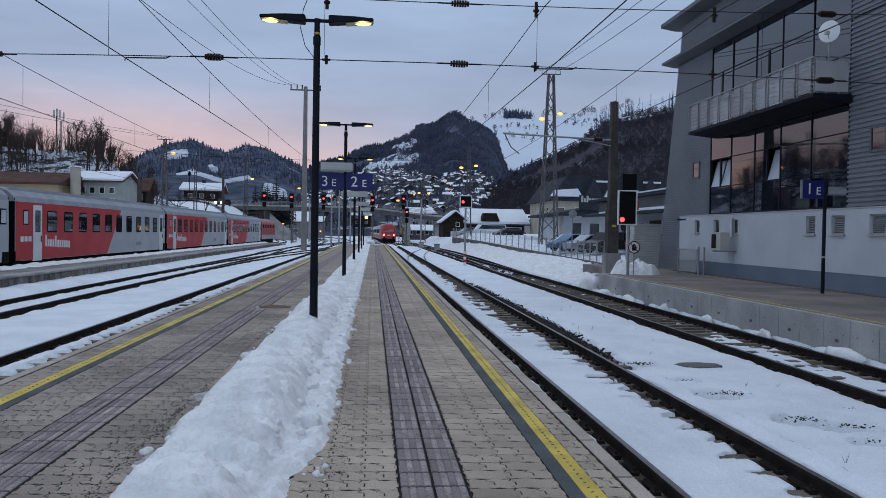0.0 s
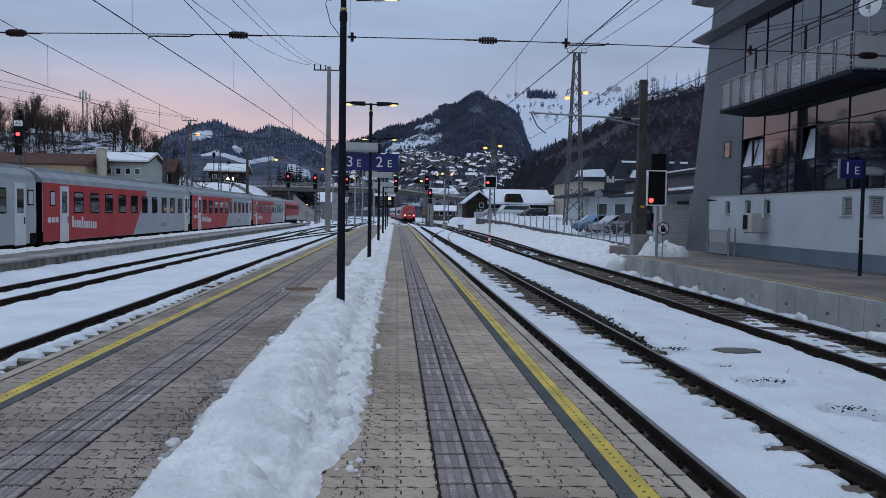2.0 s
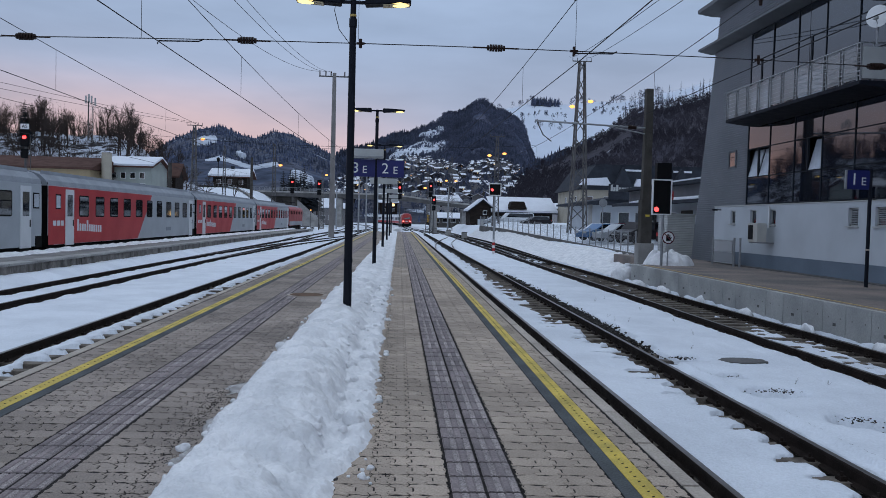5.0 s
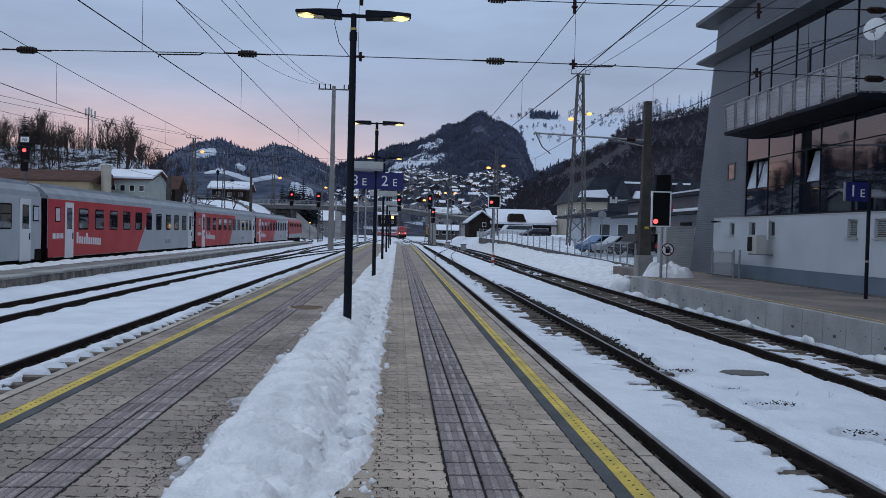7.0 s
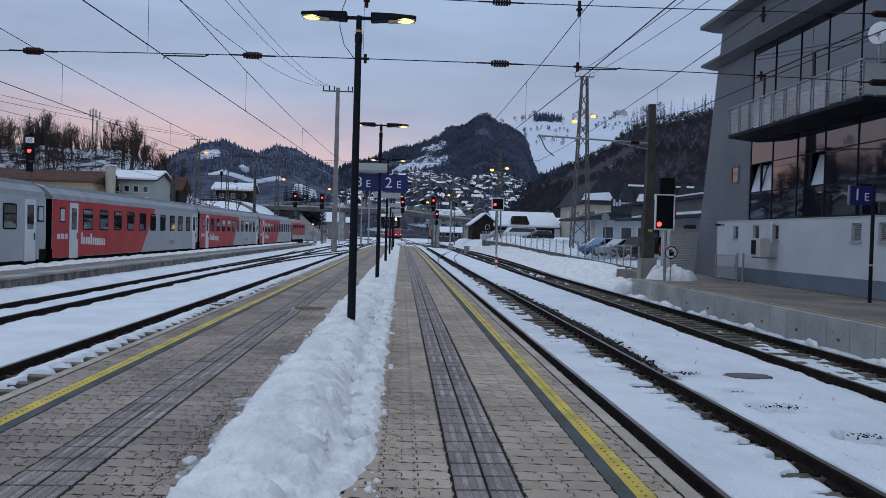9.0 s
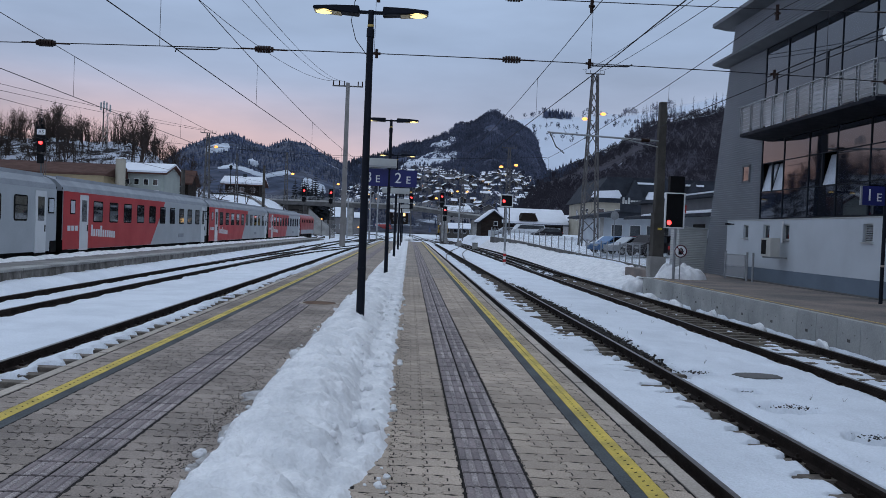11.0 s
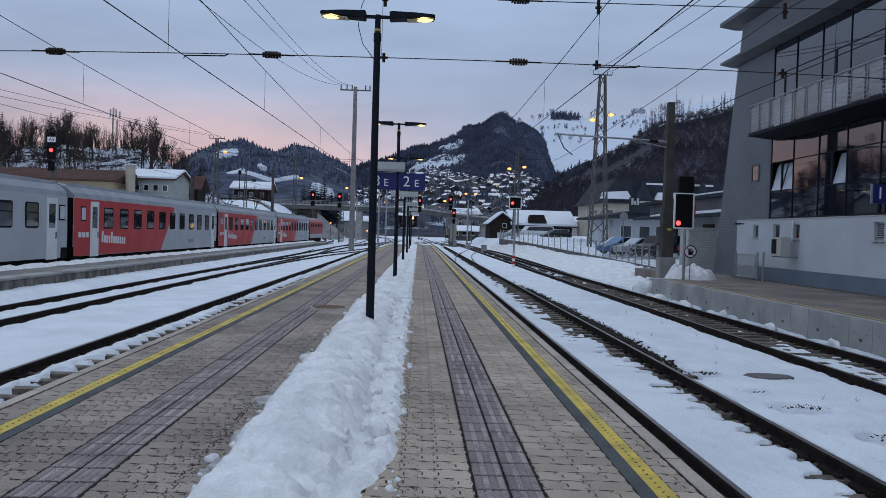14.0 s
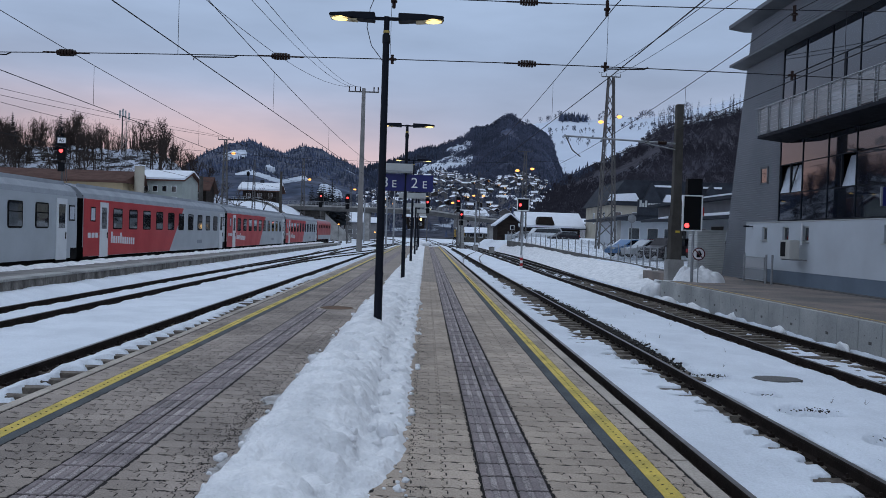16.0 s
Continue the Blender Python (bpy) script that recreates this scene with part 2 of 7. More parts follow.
SLATEROOF = mat("slate_roof", (0.042, 0.047, 0.058), 0.8, 0, 0.2, 1, 10, 0.2)
RUBBER = mat("rubber", (0.015, 0.015, 0.016), 0.85, 0, 0.1, 3, 40, 0.03, where="Object")
ORANGE = mat("orange_barrier", (0.62, 0.16, 0.03), 0.6, 0, 0.1, 3, 40, 0.02)
LAMPLIT = glow("lit_lamp_panel", (1.0, 0.74, 0.27), 1.9)
SODIUM = glow("sodium_lamp", (1.0, 0.40, 0.09), 2.4)
SIGRED = glow("red_signal_light", (1.0, 0.05, 0.05), 4.0)
TAILRED = glow("tail_light", (1.0, 0.22, 0.18), 4.0)
HEADLIT = glow("vehicle_headlight", (1.0, 0.82, 0.48), 14.0)
WINLIT = glow("lit_house_window", (1.0, 0.62, 0.25), 2.5)


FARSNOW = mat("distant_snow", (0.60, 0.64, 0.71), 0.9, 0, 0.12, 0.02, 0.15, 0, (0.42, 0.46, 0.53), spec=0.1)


def hillside(name, forest, snow, mask_scale, lo, hi, fine=0.05, bare=None):
    """Wooded slope, dark conifers and paler bare woods in turn, with snow showing through in patches."""
    m = bpy.data.materials.new(name)
    m.use_nodes = True
    n, l = m.node_tree.nodes, m.node_tree.links
    b = n["Principled BSDF"]
    b.inputs["Roughness"].default_value, b.inputs["Specular IOR Level"].default_value = 0.95, 0.1
    g = n.new("ShaderNodeNewGeometry")
    a, f, w = n.new("ShaderNodeTexNoise"), n.new("ShaderNodeTexNoise"), n.new("ShaderNodeTexNoise")
    a.inputs["Scale"].default_value, a.inputs["Detail"].default_value, a.inputs["Roughness"].default_value = mask_scale, 8, 0.68
    f.inputs["Scale"].default_value, f.inputs["Detail"].default_value = fine, 6
    w.inputs["Scale"].default_value, w.inputs["Detail"].default_value, w.inputs["Roughness"].default_value = 0.012, 5, 0.6
    for t in (a, f, w):
        l.new(g.outputs["Position"], t.inputs["Vector"])
    r = n.new("ShaderNodeMapRange")
    r.inputs["From Min"].default_value, r.inputs["From Max"].default_value = lo, hi
    l.new(a.outputs["Fac"], r.inputs["Value"])
    d = n.new("ShaderNodeMapRange")
    d.inputs["From Min"].default_value, d.inputs["From Max"].default_value = 0.3, 0.7
    d.inputs["To Min"].default_value, d.inputs["To Max"].default_value = 0.55, 1.5
    l.new(f.outputs["Fac"], d.inputs["Value"])
    k = n.new("ShaderNodeMapRange")
    k.inputs["From Min"].default_value, k.inputs["From Max"].default_value = 0.46, 0.54
    l.new(w.outputs["Fac"], k.inputs["Value"])
    c = n.new("ShaderNodeMixRGB")
    l.new(k.outputs["Result"], c.inputs["Fac"])
    c.inputs["Color1"].default_value, c.inputs["Color2"].default_value = (*forest, 1), (*(bare or forest), 1)
    s = n.new("ShaderNodeVectorMath")
    s.operation = "SCALE"
    l.new(c.outputs[0], s.inputs[0])
    l.new(d.outputs["Result"], s.inputs["Scale"])
    x = n.new("ShaderNodeMixRGB")
    l.new(r.outputs["Result"], x.inputs["Fac"])
    l.new(s.outputs[0], x.inputs["Color1"])
    x.inputs["Color2"].default_value = (*snow, 1)
    l.new(x.outputs[0], b.inputs["Base Color"])
    return m


# ridge and mountain: blue air haze is painted into the forest colours
HILL_L = hillside("haze_tinted_ridge", (0.056, 0.070, 0.108), (0.42, 0.47, 0.56), 0.010, 0.60, 0.66, 0.05, (0.078, 0.086, 0.118))
HILL_R = hillside("haze_tinted_mountain", (0.060, 0.076, 0.124), (0.46, 0.50, 0.58), 0.006, 0.61, 0.65, 0.05, (0.092, 0.100, 0.144))
HILL_S = hillside("snowy_hill", (0.06, 0.062, 0.075), (0.62, 0.67, 0.76), 0.010, 0.27, 0.33, 0.03)
HILL_D = hillside("bare_beech_slope", (0.040, 0.038, 0.052), (0.42, 0.44, 0.50), 0.05, 0.70, 0.73, 0.12, (0.052, 0.048, 0.060))
HILL_T = hillside("town_slope", (0.050, 0.055, 0.075), (0.48, 0.53, 0.61), 0.035, 0.56, 0.62, 0.2, (0.066, 0.066, 0.082))
HILL_B = hillside("scrubby_bank", (0.036, 0.032, 0.034), (0.48, 0.51, 0.58), 0.25, 0.44, 0.50, 0.9)


# ---- mesh building ----
class M:
    """Collects vertices and faces for one mesh."""

    def __init__(self):
        self.v, self.f = [], []

    def add(self, vs, fs):
        k = len(self.v)
        self.v += [tuple(p) for p in vs]
        self.f += [tuple(i + k for i in q) for q in fs]
        return self

    def box(self, x0, x1, y0, y1, z0, z1):
        vs = [(x, y, z) for x in (x0, x1) for y in (y0, y1) for z in (z0, z1)]
        return self.add(vs, [(0, 1, 3, 2), (4, 6, 7, 5), (0, 4, 5, 1), (2, 3, 7, 6), (0, 2, 6, 4), (1, 5, 7, 3)])

    def prism(self, poly, axis, a, b):
        """A polygon (u, v) pushed along an axis: x takes (y, z), y takes (x, z), z takes (x, y)."""
        n = len(poly)

        def at(p, c):
            return {"x": (c, p[0], p[1]), "y": (p[0], c, p[1]), "z": (p[0], p[1], c)}[axis]

        vs = [at(p, a) for p in poly] + [at(p, b) for p in poly]
        fs = [(i, (i + 1) % n, (i + 1) % n + n, i + n) for i in range(n)]
        return self.add(vs, fs + [tuple(range(n))[::-1], tuple(range(n, 2 * n))])

    def cyl(self, p, q, r, r2=None, n=10):
        p, q, r2 = Vector(p), Vector(q), r if r2 is None else r2
        d = (q - p).normalized()
        u = d.orthogonal().normalized()
        w = d.cross(u)
        vs = []
        for c, rr in ((p, r), (q, r2)):
            vs += [c + rr * (math.cos(2 * math.pi * i / n) * u + math.sin(2 * math.pi * i / n) * w) for i in range(n)]
        fs = [(i, (i + 1) % n, (i + 1) % n + n, i + n) for i in range(n)]
        return self.add(vs, fs + [tuple(range(n))[::-1], tuple(range(n, 2 * n))])

    def bar(self, p, q, w):
        return self.cyl(p, q, w / 1.414, n=4)

    def tube(self, pts, r, n=5):
        """One connected round wire or pipe through the points."""
        q = [Vector(p) for p in pts]
        vs, k = [], len(q)
        for i, p in enumerate(q):
            d = (q[min(i + 1, k - 1)] - q[max(i - 1, 0)]).normalized()
            u = d.cross(Vector((0, 0, 1)))
            u = u.normalized() if u.length > 0.05 else d.orthogonal().normalized()
            w = d.cross(u)
            vs += [p + r * (math.cos(2 * math.pi * j / n) * u + math.sin(2 * math.pi * j / n) * w) for j in range(n)]
        fs = [(i * n + j, i * n + (j + 1) % n, (i + 1) * n + (j + 1) % n, (i + 1) * n + j) for i in range(k - 1) for j in range(n)]
        return self.add(vs, fs + [tuple(range(n)), tuple(range((k - 1) * n, k * n))[::-1]])

    def sweep(self, path, profile):
        """A closed (side, up) profile carried along a level path."""
        n, k = len(profile), len(path)
        vs = []
        for i, p in enumerate(path):
            d = (Vector(path[min(i + 1, k - 1)]) - Vector(path[max(i - 1, 0)]))
            s = Vector((d.y, -d.x, 0)).normalized()
            vs += [Vector(p) + s * u + Vector((0, 0, w)) for u, w in profile]
        fs = [(i * n + j, i * n + (j + 1) % n, (i + 1) * n + (j + 1) % n, (i + 1) * n + j) for i in range(k - 1) for j in range(n)]
        return self.add(vs, fs + [tuple(range(n)), tuple(range((k - 1) * n, k * n))[::-1]])

    def sheet(self, xs, ys, height):
        k = len(self.v)
        nx = len(xs)
        self.v += [(x, y, height(x, y)) for y in ys for x in xs]
        self.f += [(k + j * nx + i, k + j * nx + i + 1, k + (j + 1) * nx + i + 1, k + (j + 1) * nx + i) for j in range(len(ys) - 1) for i in range(nx - 1)]
        return self

    def blob(self, c, rx, ry, rz, seed=0, rough=0.25, n=10):
        """A lumpy ball, for snow heaps."""
        vs, fs = [], []
        for j in range(n + 1):
            th = math.pi * j / n
            for i in range(2 * n):
                ph = math.pi * i / n
                d = Vector((math.sin(th) * math.cos(ph), math.sin(th) * math.sin(ph), math.cos(th)))
                k = 1 + rough * (noise.noise(d * 1.7 + Vector((seed, 0, 0))) + 0.5 * noise.noise(d * 4 + Vector((0, seed, 0))))
                vs.append((c[0] + rx * k * d.x, c[1] + ry * k * d.y, c[2] + rz * k * d.z))
        for j in range(n):
            for i in range(2 * n):
                a, b = j * 2 * n + i, j * 2 * n + (i + 1) % (2 * n)
                fs.append((a, a + 2 * n, b + 2 * n, b))
        return self.add(vs, fs)

    def data(self, name, material, smooth=False, bevel=0.0):
        me = bpy.data.meshes.new(name)
        me.from_pydata(self.v, [], self.f)
        bm = bmesh.new()
        bm.from_mesh(me)
        if bevel:
            es = [e for e in bm.edges if len(e.link_faces) == 2 and e.calc_face_angle(0) > 0.6]
            bmesh.ops.bevel(bm, geom=es, offset=bevel, segments=2, affect="EDGES", clamp_overlap=True)
        bmesh.ops.recalc_face_normals(bm, faces=bm.faces)
        bm.to_mesh(me)
        bm.free()
        if smooth:
            me.polygons.foreach_set("use_smooth", [True] * len(me.polygons))
        me.materials.append(material)
        return me


def part(name, m, material, parent=None, label="", smooth=False, bevel=0.0, kind=""):
    """Links a mesh as one object under a thing or a part."""
    ob = new(name, m.data(name, material, smooth, bevel))
    ob.parent = parent
    return tagged(ob, label=label, kind=kind)


def thing(name, label, category, at=(0, 0, 0), group="", kind="", rz=0.0):
    ob = new(name)
    ob.empty_display_size = 0.2
    ob.matrix_basis = pose(*at, 0, 0, rz)
    return tagged(ob, label, category, group, kind)


def whole(name, m, material, label, category, group="", kind="", smooth=False, bevel=0.0):
    return tagged(part(name, m, material, None, label, smooth, bevel), category=category, group=group, kind=kind)


def text(body, size, material, parent, m, name="lettering", depth=0.004):
    c = bpy.data.curves.new(name, "FONT")
    c.body, c.size, c.extrude, c.align_x, c.align_y = body, size, depth, "CENTER", "CENTER"
    c.materials.append(material)
    ob = new(name, c)
    ob.parent = parent
    ob.matrix_basis = m
    return ob


def fbm(x, y, s, oct=3, seed=0.0):
    v, a = 0.0, 1.0
    for _ in range(oct):
        v += a * noise.noise(Vector((x * s, y * s, seed)))
        a, s = a * 0.5, s * 2.1
    return v


def ramp(x, a, b):
    t = min(1.0, max(0.0, (x - a) / (b - a)))
    return t * t * (3 - 2 * t)


def spaced(a, b, n):
    return [a + (b - a) * i / n for i in range(n + 1)]


def curve_through(pts, step=4.0):
    """A smooth level line through a few points."""
    out = []
    q = [Vector(p) for p in pts]
    q = [2 * q[0] - q[1]] + q + [2 * q[-1] - q[-2]]
    for i in range(1, len(q) - 2):
        n = max(2, int((q[i + 1] - q[i]).length / step))
        for k in range(n):
            t = k / n
            out.append(0.5 * ((2 * q[i]) + (q[i + 1] - q[i - 1]) * t + (2 * q[i - 1] - 5 * q[i] + 4 * q[i + 1] - q[i + 2]) * t * t + (3 * q[i] - q[i - 1] - 3 * q[i + 1] + q[i + 2]) * t ** 3))
    return out + [q[-2]]


# ---- plan ----
RAIL_Z = -0.55
LAMP_Y = (13.6, 28.4, 43.2, 58.0, 72.8, 87.6)
TRACKS = {"a": (3.75, 5.25), "b": (8.35, 9.85), "c": (-5.3, -3.8), "d": (-10.05, -8.55)}
EDGE_R = 10.95          # edge of the house platform
WALL_X = 16.3           # front of the office building
COACH_X = -15.0         # near side of the standing train


# ---- ground ----
def ground_height(x, y):
    z = -0.95
    z += 5.4 * ramp(-x, 20.5, 33) * ramp(y, -40, 20)
    z += 3.4 * ramp(-x, 22, 36) * ramp(y, 120, 185)
    z += 0.95 * ramp(x, 12.5, 15.0) * ramp(y, 34, 46) * ramp(140 - y, 0, 30)
    z += 0.32 * ramp(x, 16, 19) * ramp(y, 50, 62) * ramp(110 - y, 0, 30)
    z += 1.1 * ramp(x, 12.5 - 1.6 * ramp(y, 85, 110), 16 - 2.2 * ramp(y, 85, 110)) * ramp(y, 66, 112) * ramp(200 - y, 0, 30)
    z += 0.8 * ramp(x, 10.9, 13.8) * ramp(y, 104, 120) * ramp(200 - y, 0, 30)
    if y > 230:
        z += 2.0 * ramp(y, 230, 500)
    return z + 0.12 * fbm(x, y, 0.07) * ramp(abs(x), 13, 25)


gx = sorted(set([-4000, -1500, -600, -300] + spaced(-200, -60, 14) + spaced(-60, 60, 80) + spaced(60, 200, 14) + [300, 600, 1500, 4000]))
gy = sorted(set([-2000, -600, -200] + spaced(-80, 240, 100) + spaced(240, 600, 18) + [900, 1500, 2500, 4500]))
ground = whole("ground", M().sheet(gx, gy, ground_height), SNOW, "snow-covered valley floor round the station", "ground", kind="structure", smooth=True)
whole("track_bed", M().sheet(spaced(-14, 10.9, 25), spaced(-30, 250, 70), lambda x, y: -0.79 + 0.02 * fbm(x, y, 1.0)), BALLAST, "dark grey crushed stone ballast under the tracks", "ballast", kind="structure")


def bare(x, y):
    """How far the snow has melted: 0 under snow, 1 down to the stones."""
    n = 0.5 + 0.9 * fbm(x, y * 0.55, 2.2, 3, 3.0)
    k = 0.0
    # a ragged fringe with a finger over each sleeper
    comb = 0.22 * math.cos(2 * math.pi * (y - 3.1) / 0.6)
    reach = 0.10 + 0.24 * n * ramp(y, 7, 13) + 0.30 * max(0.0, math.cos(2 * math.pi * (y - 3.1 + 0.12 * (5.2 - x)) / 0.6)) ** 1.6 * (0.45 + 0.9 * n) + 0.25 * ramp(y, 14, 21)
    if 4.0 < x < 5.5:
        k = max(k, ramp(x, 5.17 - reach, 5.23 - reach))
    k = max(k, 1.3 * math.exp(-((x - 5.62) / 0.30) ** 2) * (0.30 + 0.36 * ramp(y, 13, 16) * (1 - ramp(y, 31, 35)) + 0.75 * n) * (0.2 + 0.8 * ramp(y, 12.5, 16)) * (1 - 0.6 * ramp(y, 34, 42)))
    k = max(k, 1.35 * math.exp(-((x - 4.75) / 0.40) ** 2) * (0.2 + 0.7 * n + 0.5 * comb) * ramp(y, 15, 21) * (1 - 0.5 * ramp(y, 30, 40)))
    k = max(k, 1.6 * math.exp(-((x - 9.1) / 0.7) ** 2) * (0.34 + 0.6 * n) * (0.38 + 0.72 * ramp(y, 15, 22)))
    k = max(k, 1.2 * math.exp(-((x - 9.65) / 0.24) ** 2) * (0.5 + 0.6 * n))
    k = max(k, 1.6 * math.exp(-((x - 10.5) / 0.42) ** 2) * (0.35 + 0.3 * ramp(y, 13, 18) + 0.5 * n))
    if -5.2 < x < -3.0:
        tongue = -4.88 + 0.34 * (0.5 + 0.5 * math.cos(2 * math.pi * (y + 1.1 * x + 0.3 * fbm(2, y, 0.6, 2, 31.0)) / 0.6)) * (0.1 + 1.3 * n) + 0.2 * fbm(1, y, 0.25, 2, 17.0)
        k = max(k, ramp(x, tongue - 0.05, tongue + 0.05))
    for r in (8.35, 5.25, 9.85, 3.75, -5.3, -3.8, -8.55, -10.05):
        k = max(k, math.exp(-((x - r) / 0.15) ** 2) * (0.8 + 0.5 * n))
    for cx, cy, r in ((6.86, 13.4, 0.34), (5.85, 13.6, 0.24), (6.25, 10.9, 0.26), (6.5, 9.3, 0.24), (6.95, 8.9, 0.22), (6.1, 12.0, 0.12), (6.75, 8.2, 0.15)):
        k = max(k, 2.6 * math.exp(-(((x - cx) / (1.5 * r)) ** 2 + ((y - cy) / r) ** 2)) * (0.5 + 0.6 * n) if r < 0.3 else 0)
    return k


def snow_height(x, y):
    lump = 0.035 * fbm(x, y, 0.9, 3, 7.0) + 0.020 * fbm(x, y, 4.0, 3, 9.0) - 0.012 * ramp(fbm(x, y * 0.7, 3.1, 2, 21.0), 0.15, 0.5)
    z = -0.66 + lump
    if -14 < x < -10.3:
        z += 0.26 * ramp(-x, 10.3, 11.3)
    if 5.7 < x < 8.0:
        z += 0.05
    b = bare(x, y)
    return z - 0.24 * ramp(b, 0.55, 0.95) - 0.05 * ramp(b, 0.15, 0.6)


m = M().sheet(spaced(3.0, 5.8, 72), spaced(5.0, 22.0, 300), snow_height)
m.sheet(spaced(3.0, 5.8, 50), spaced(22.0, 40.0, 200), snow_height)
m.sheet(spaced(5.8, 10.92, 96), spaced(5.0, 40.0, 360), snow_height)
m.sheet(spaced(3.0, 10.92, 40), spaced(-25, 5.0, 96), snow_height)
m.sheet(spaced(-11.9, -3.0, 40), spaced(-25, 5.0, 90), snow_height)
m.sheet(spaced(3.0, 10.92, 66), spaced(40.0, 130, 300), snow_height)
m.sheet(spaced(-11.9, -3.0, 120), spaced(5.0, 40.0, 300), snow_height)
m.sheet(spaced(-11.9, -3.0, 60), spaced(40.0, 130, 240), snow_height)
m.sheet(spaced(-30, 40, 70), spaced(130, 250, 120), lambda x, y: -0.68 + 0.06 * fbm(x, y, 0.25) - 0.1 * ramp(fbm(x, y * 0.3, 0.35, 3, 2.0), 0.1, 0.5))
m.sheet(spaced(-3.0, 3.0, 12), spaced(106, 130, 24), lambda x, y: -0.64 + 0.1 * fbm(x, y, 0.4) + 0.55 * ramp(111 - y, 0, 5))
whole("track_snow", m, SNOW, "melting snow between the rails with ragged edges", "snow", kind="stuff", smooth=True)
m = M()
for cx, cy, rx, ry, s in ((11.5, 36.2, 0.8, 1.2, 1), (11.0, 35.2, 0.5, 0.5, 2), (10.6, 32.0, 0.35, 0.8, 3), (10.7, 29.0, 0.2, 0.6, 4), (10.75, 13.0, 0.22, 0.9, 5), (10.7, 11.0, 0.24, 1.3, 6), (10.75, 15.2, 0.18, 0.8, 7), (10.8, 9.0, 0.2, 1.2, 8), (10.7, 18.5, 0.1, 0.3, 9), (10.72, 22.0, 0.12, 0.4, 10), (10.75, 25.5, 0.1, 0.3, 11)):
    m.blob((cx, cy, -0.78), rx, ry, 0.22 if rx < 0.5 else 0.62, s, 0.3, 9)
whole("snow_heaps", m, SNOW_OLD, "small heaps of old snow along the platform wall", "snow", kind="stuff", smooth=True)


def bank_height(x, y):
    foot = 11.1 + 0.3 * fbm(2, y, 0.15, 2, 3.0) - 0.9 * ramp(y, 75, 110)
    return -0.86 + (0.80 + 1.0 * ramp(y, 66, 108)) * ramp(x, foot, foot + 3.4) + 0.14 * fbm(x, y, 0.7, 4, 5.0) * ramp(x, foot - 0.3, foot + 1.2) - 0.7 * ramp(x, 13.0, 13.5) * ramp(46.5 - y, 0, 1.5)


m = M().sheet(spaced(10.9, 19.5, 70), spaced(34.6, 75, 260), bank_height)
m.sheet(spaced(10.9, 19.5, 40), spaced(75, 120, 120), bank_height)
whole("ploughed_snow_bank", m, SNOW_OLD, "long bank of ploughed snow below the fence", "snow", kind="stuff", smooth=True)
# drain lid lying free in the snow
lid = thing("drain_lid", "dark concrete drain lid in melted snow", "drain", (6.86, 13.4, -0.63))
part("cover", M().prism([(0.34 * math.cos(a * 0.45) * (1.3 if a % 2 else 1.15), 0.26 * math.sin(a * 0.45)) for a in range(14)], "z", -0.1, 0.035), CONCDARK, lid)

# ---- tracks ----
RAIL_PROFILE = [(-0.07, -0.172), (0.07, -0.172), (0.07, -0.16), (0.012, -0.135), (0.012, -0.05), (0.036, -0.036), (0.036, -0.004), (0.03, 0.0), (-0.03, 0.0), (-0.036, -0.004), (-0.036, -0.036), (-0.012, -0.05), (-0.012, -0.135), (-0.07, -0.16)]
HEAD_PROFILE = [(-0.031, 0.001), (0.031, 0.001), (0.029, 0.004), (-0.029, 0.004)]
sleeper_mesh = M().prism([(-0.13, -0.18), (0.13, -0.18), (0.115, 0.0), (-0.115, 0.0)], "x", -1.28, 1.28).data("sleeper", SLEEPER, bevel=0.012)


def track(name, line, label, sleepers=(), joined=None):
    t = thing(name, label, "railway track", kind="structure")
    for s in (-0.75, 0.75):
        side = []
        for i, p in enumerate(line):
            d = Vector(line[min(i + 1, len(line) - 1)]) - Vector(line[max(i - 1, 0)])
            side.append(Vector(p) + s * Vector((d.y, -d.x, 0)).normalized())
        r = part("rail", M().sweep(side, RAIL_PROFILE), RAIL, t)
        part("rail_head", M().sweep(side, HEAD_PROFILE), RAILHEAD, r, "worn steel running surface")
    for x, y in sleepers:
        o = new("sleeper", sleeper_mesh)
        o.parent = t
        o.matrix_basis = pose(x, y, -0.695, random.uniform(-0.5, 0.5), random.uniform(-0.4, 0.4), random.uniform(-1, 1))
    return t


def straight(c, a, b, step=6.0):
    return [Vector((c, y, RAIL_Z)) for y in spaced(a, b, int((b - a) / step))]


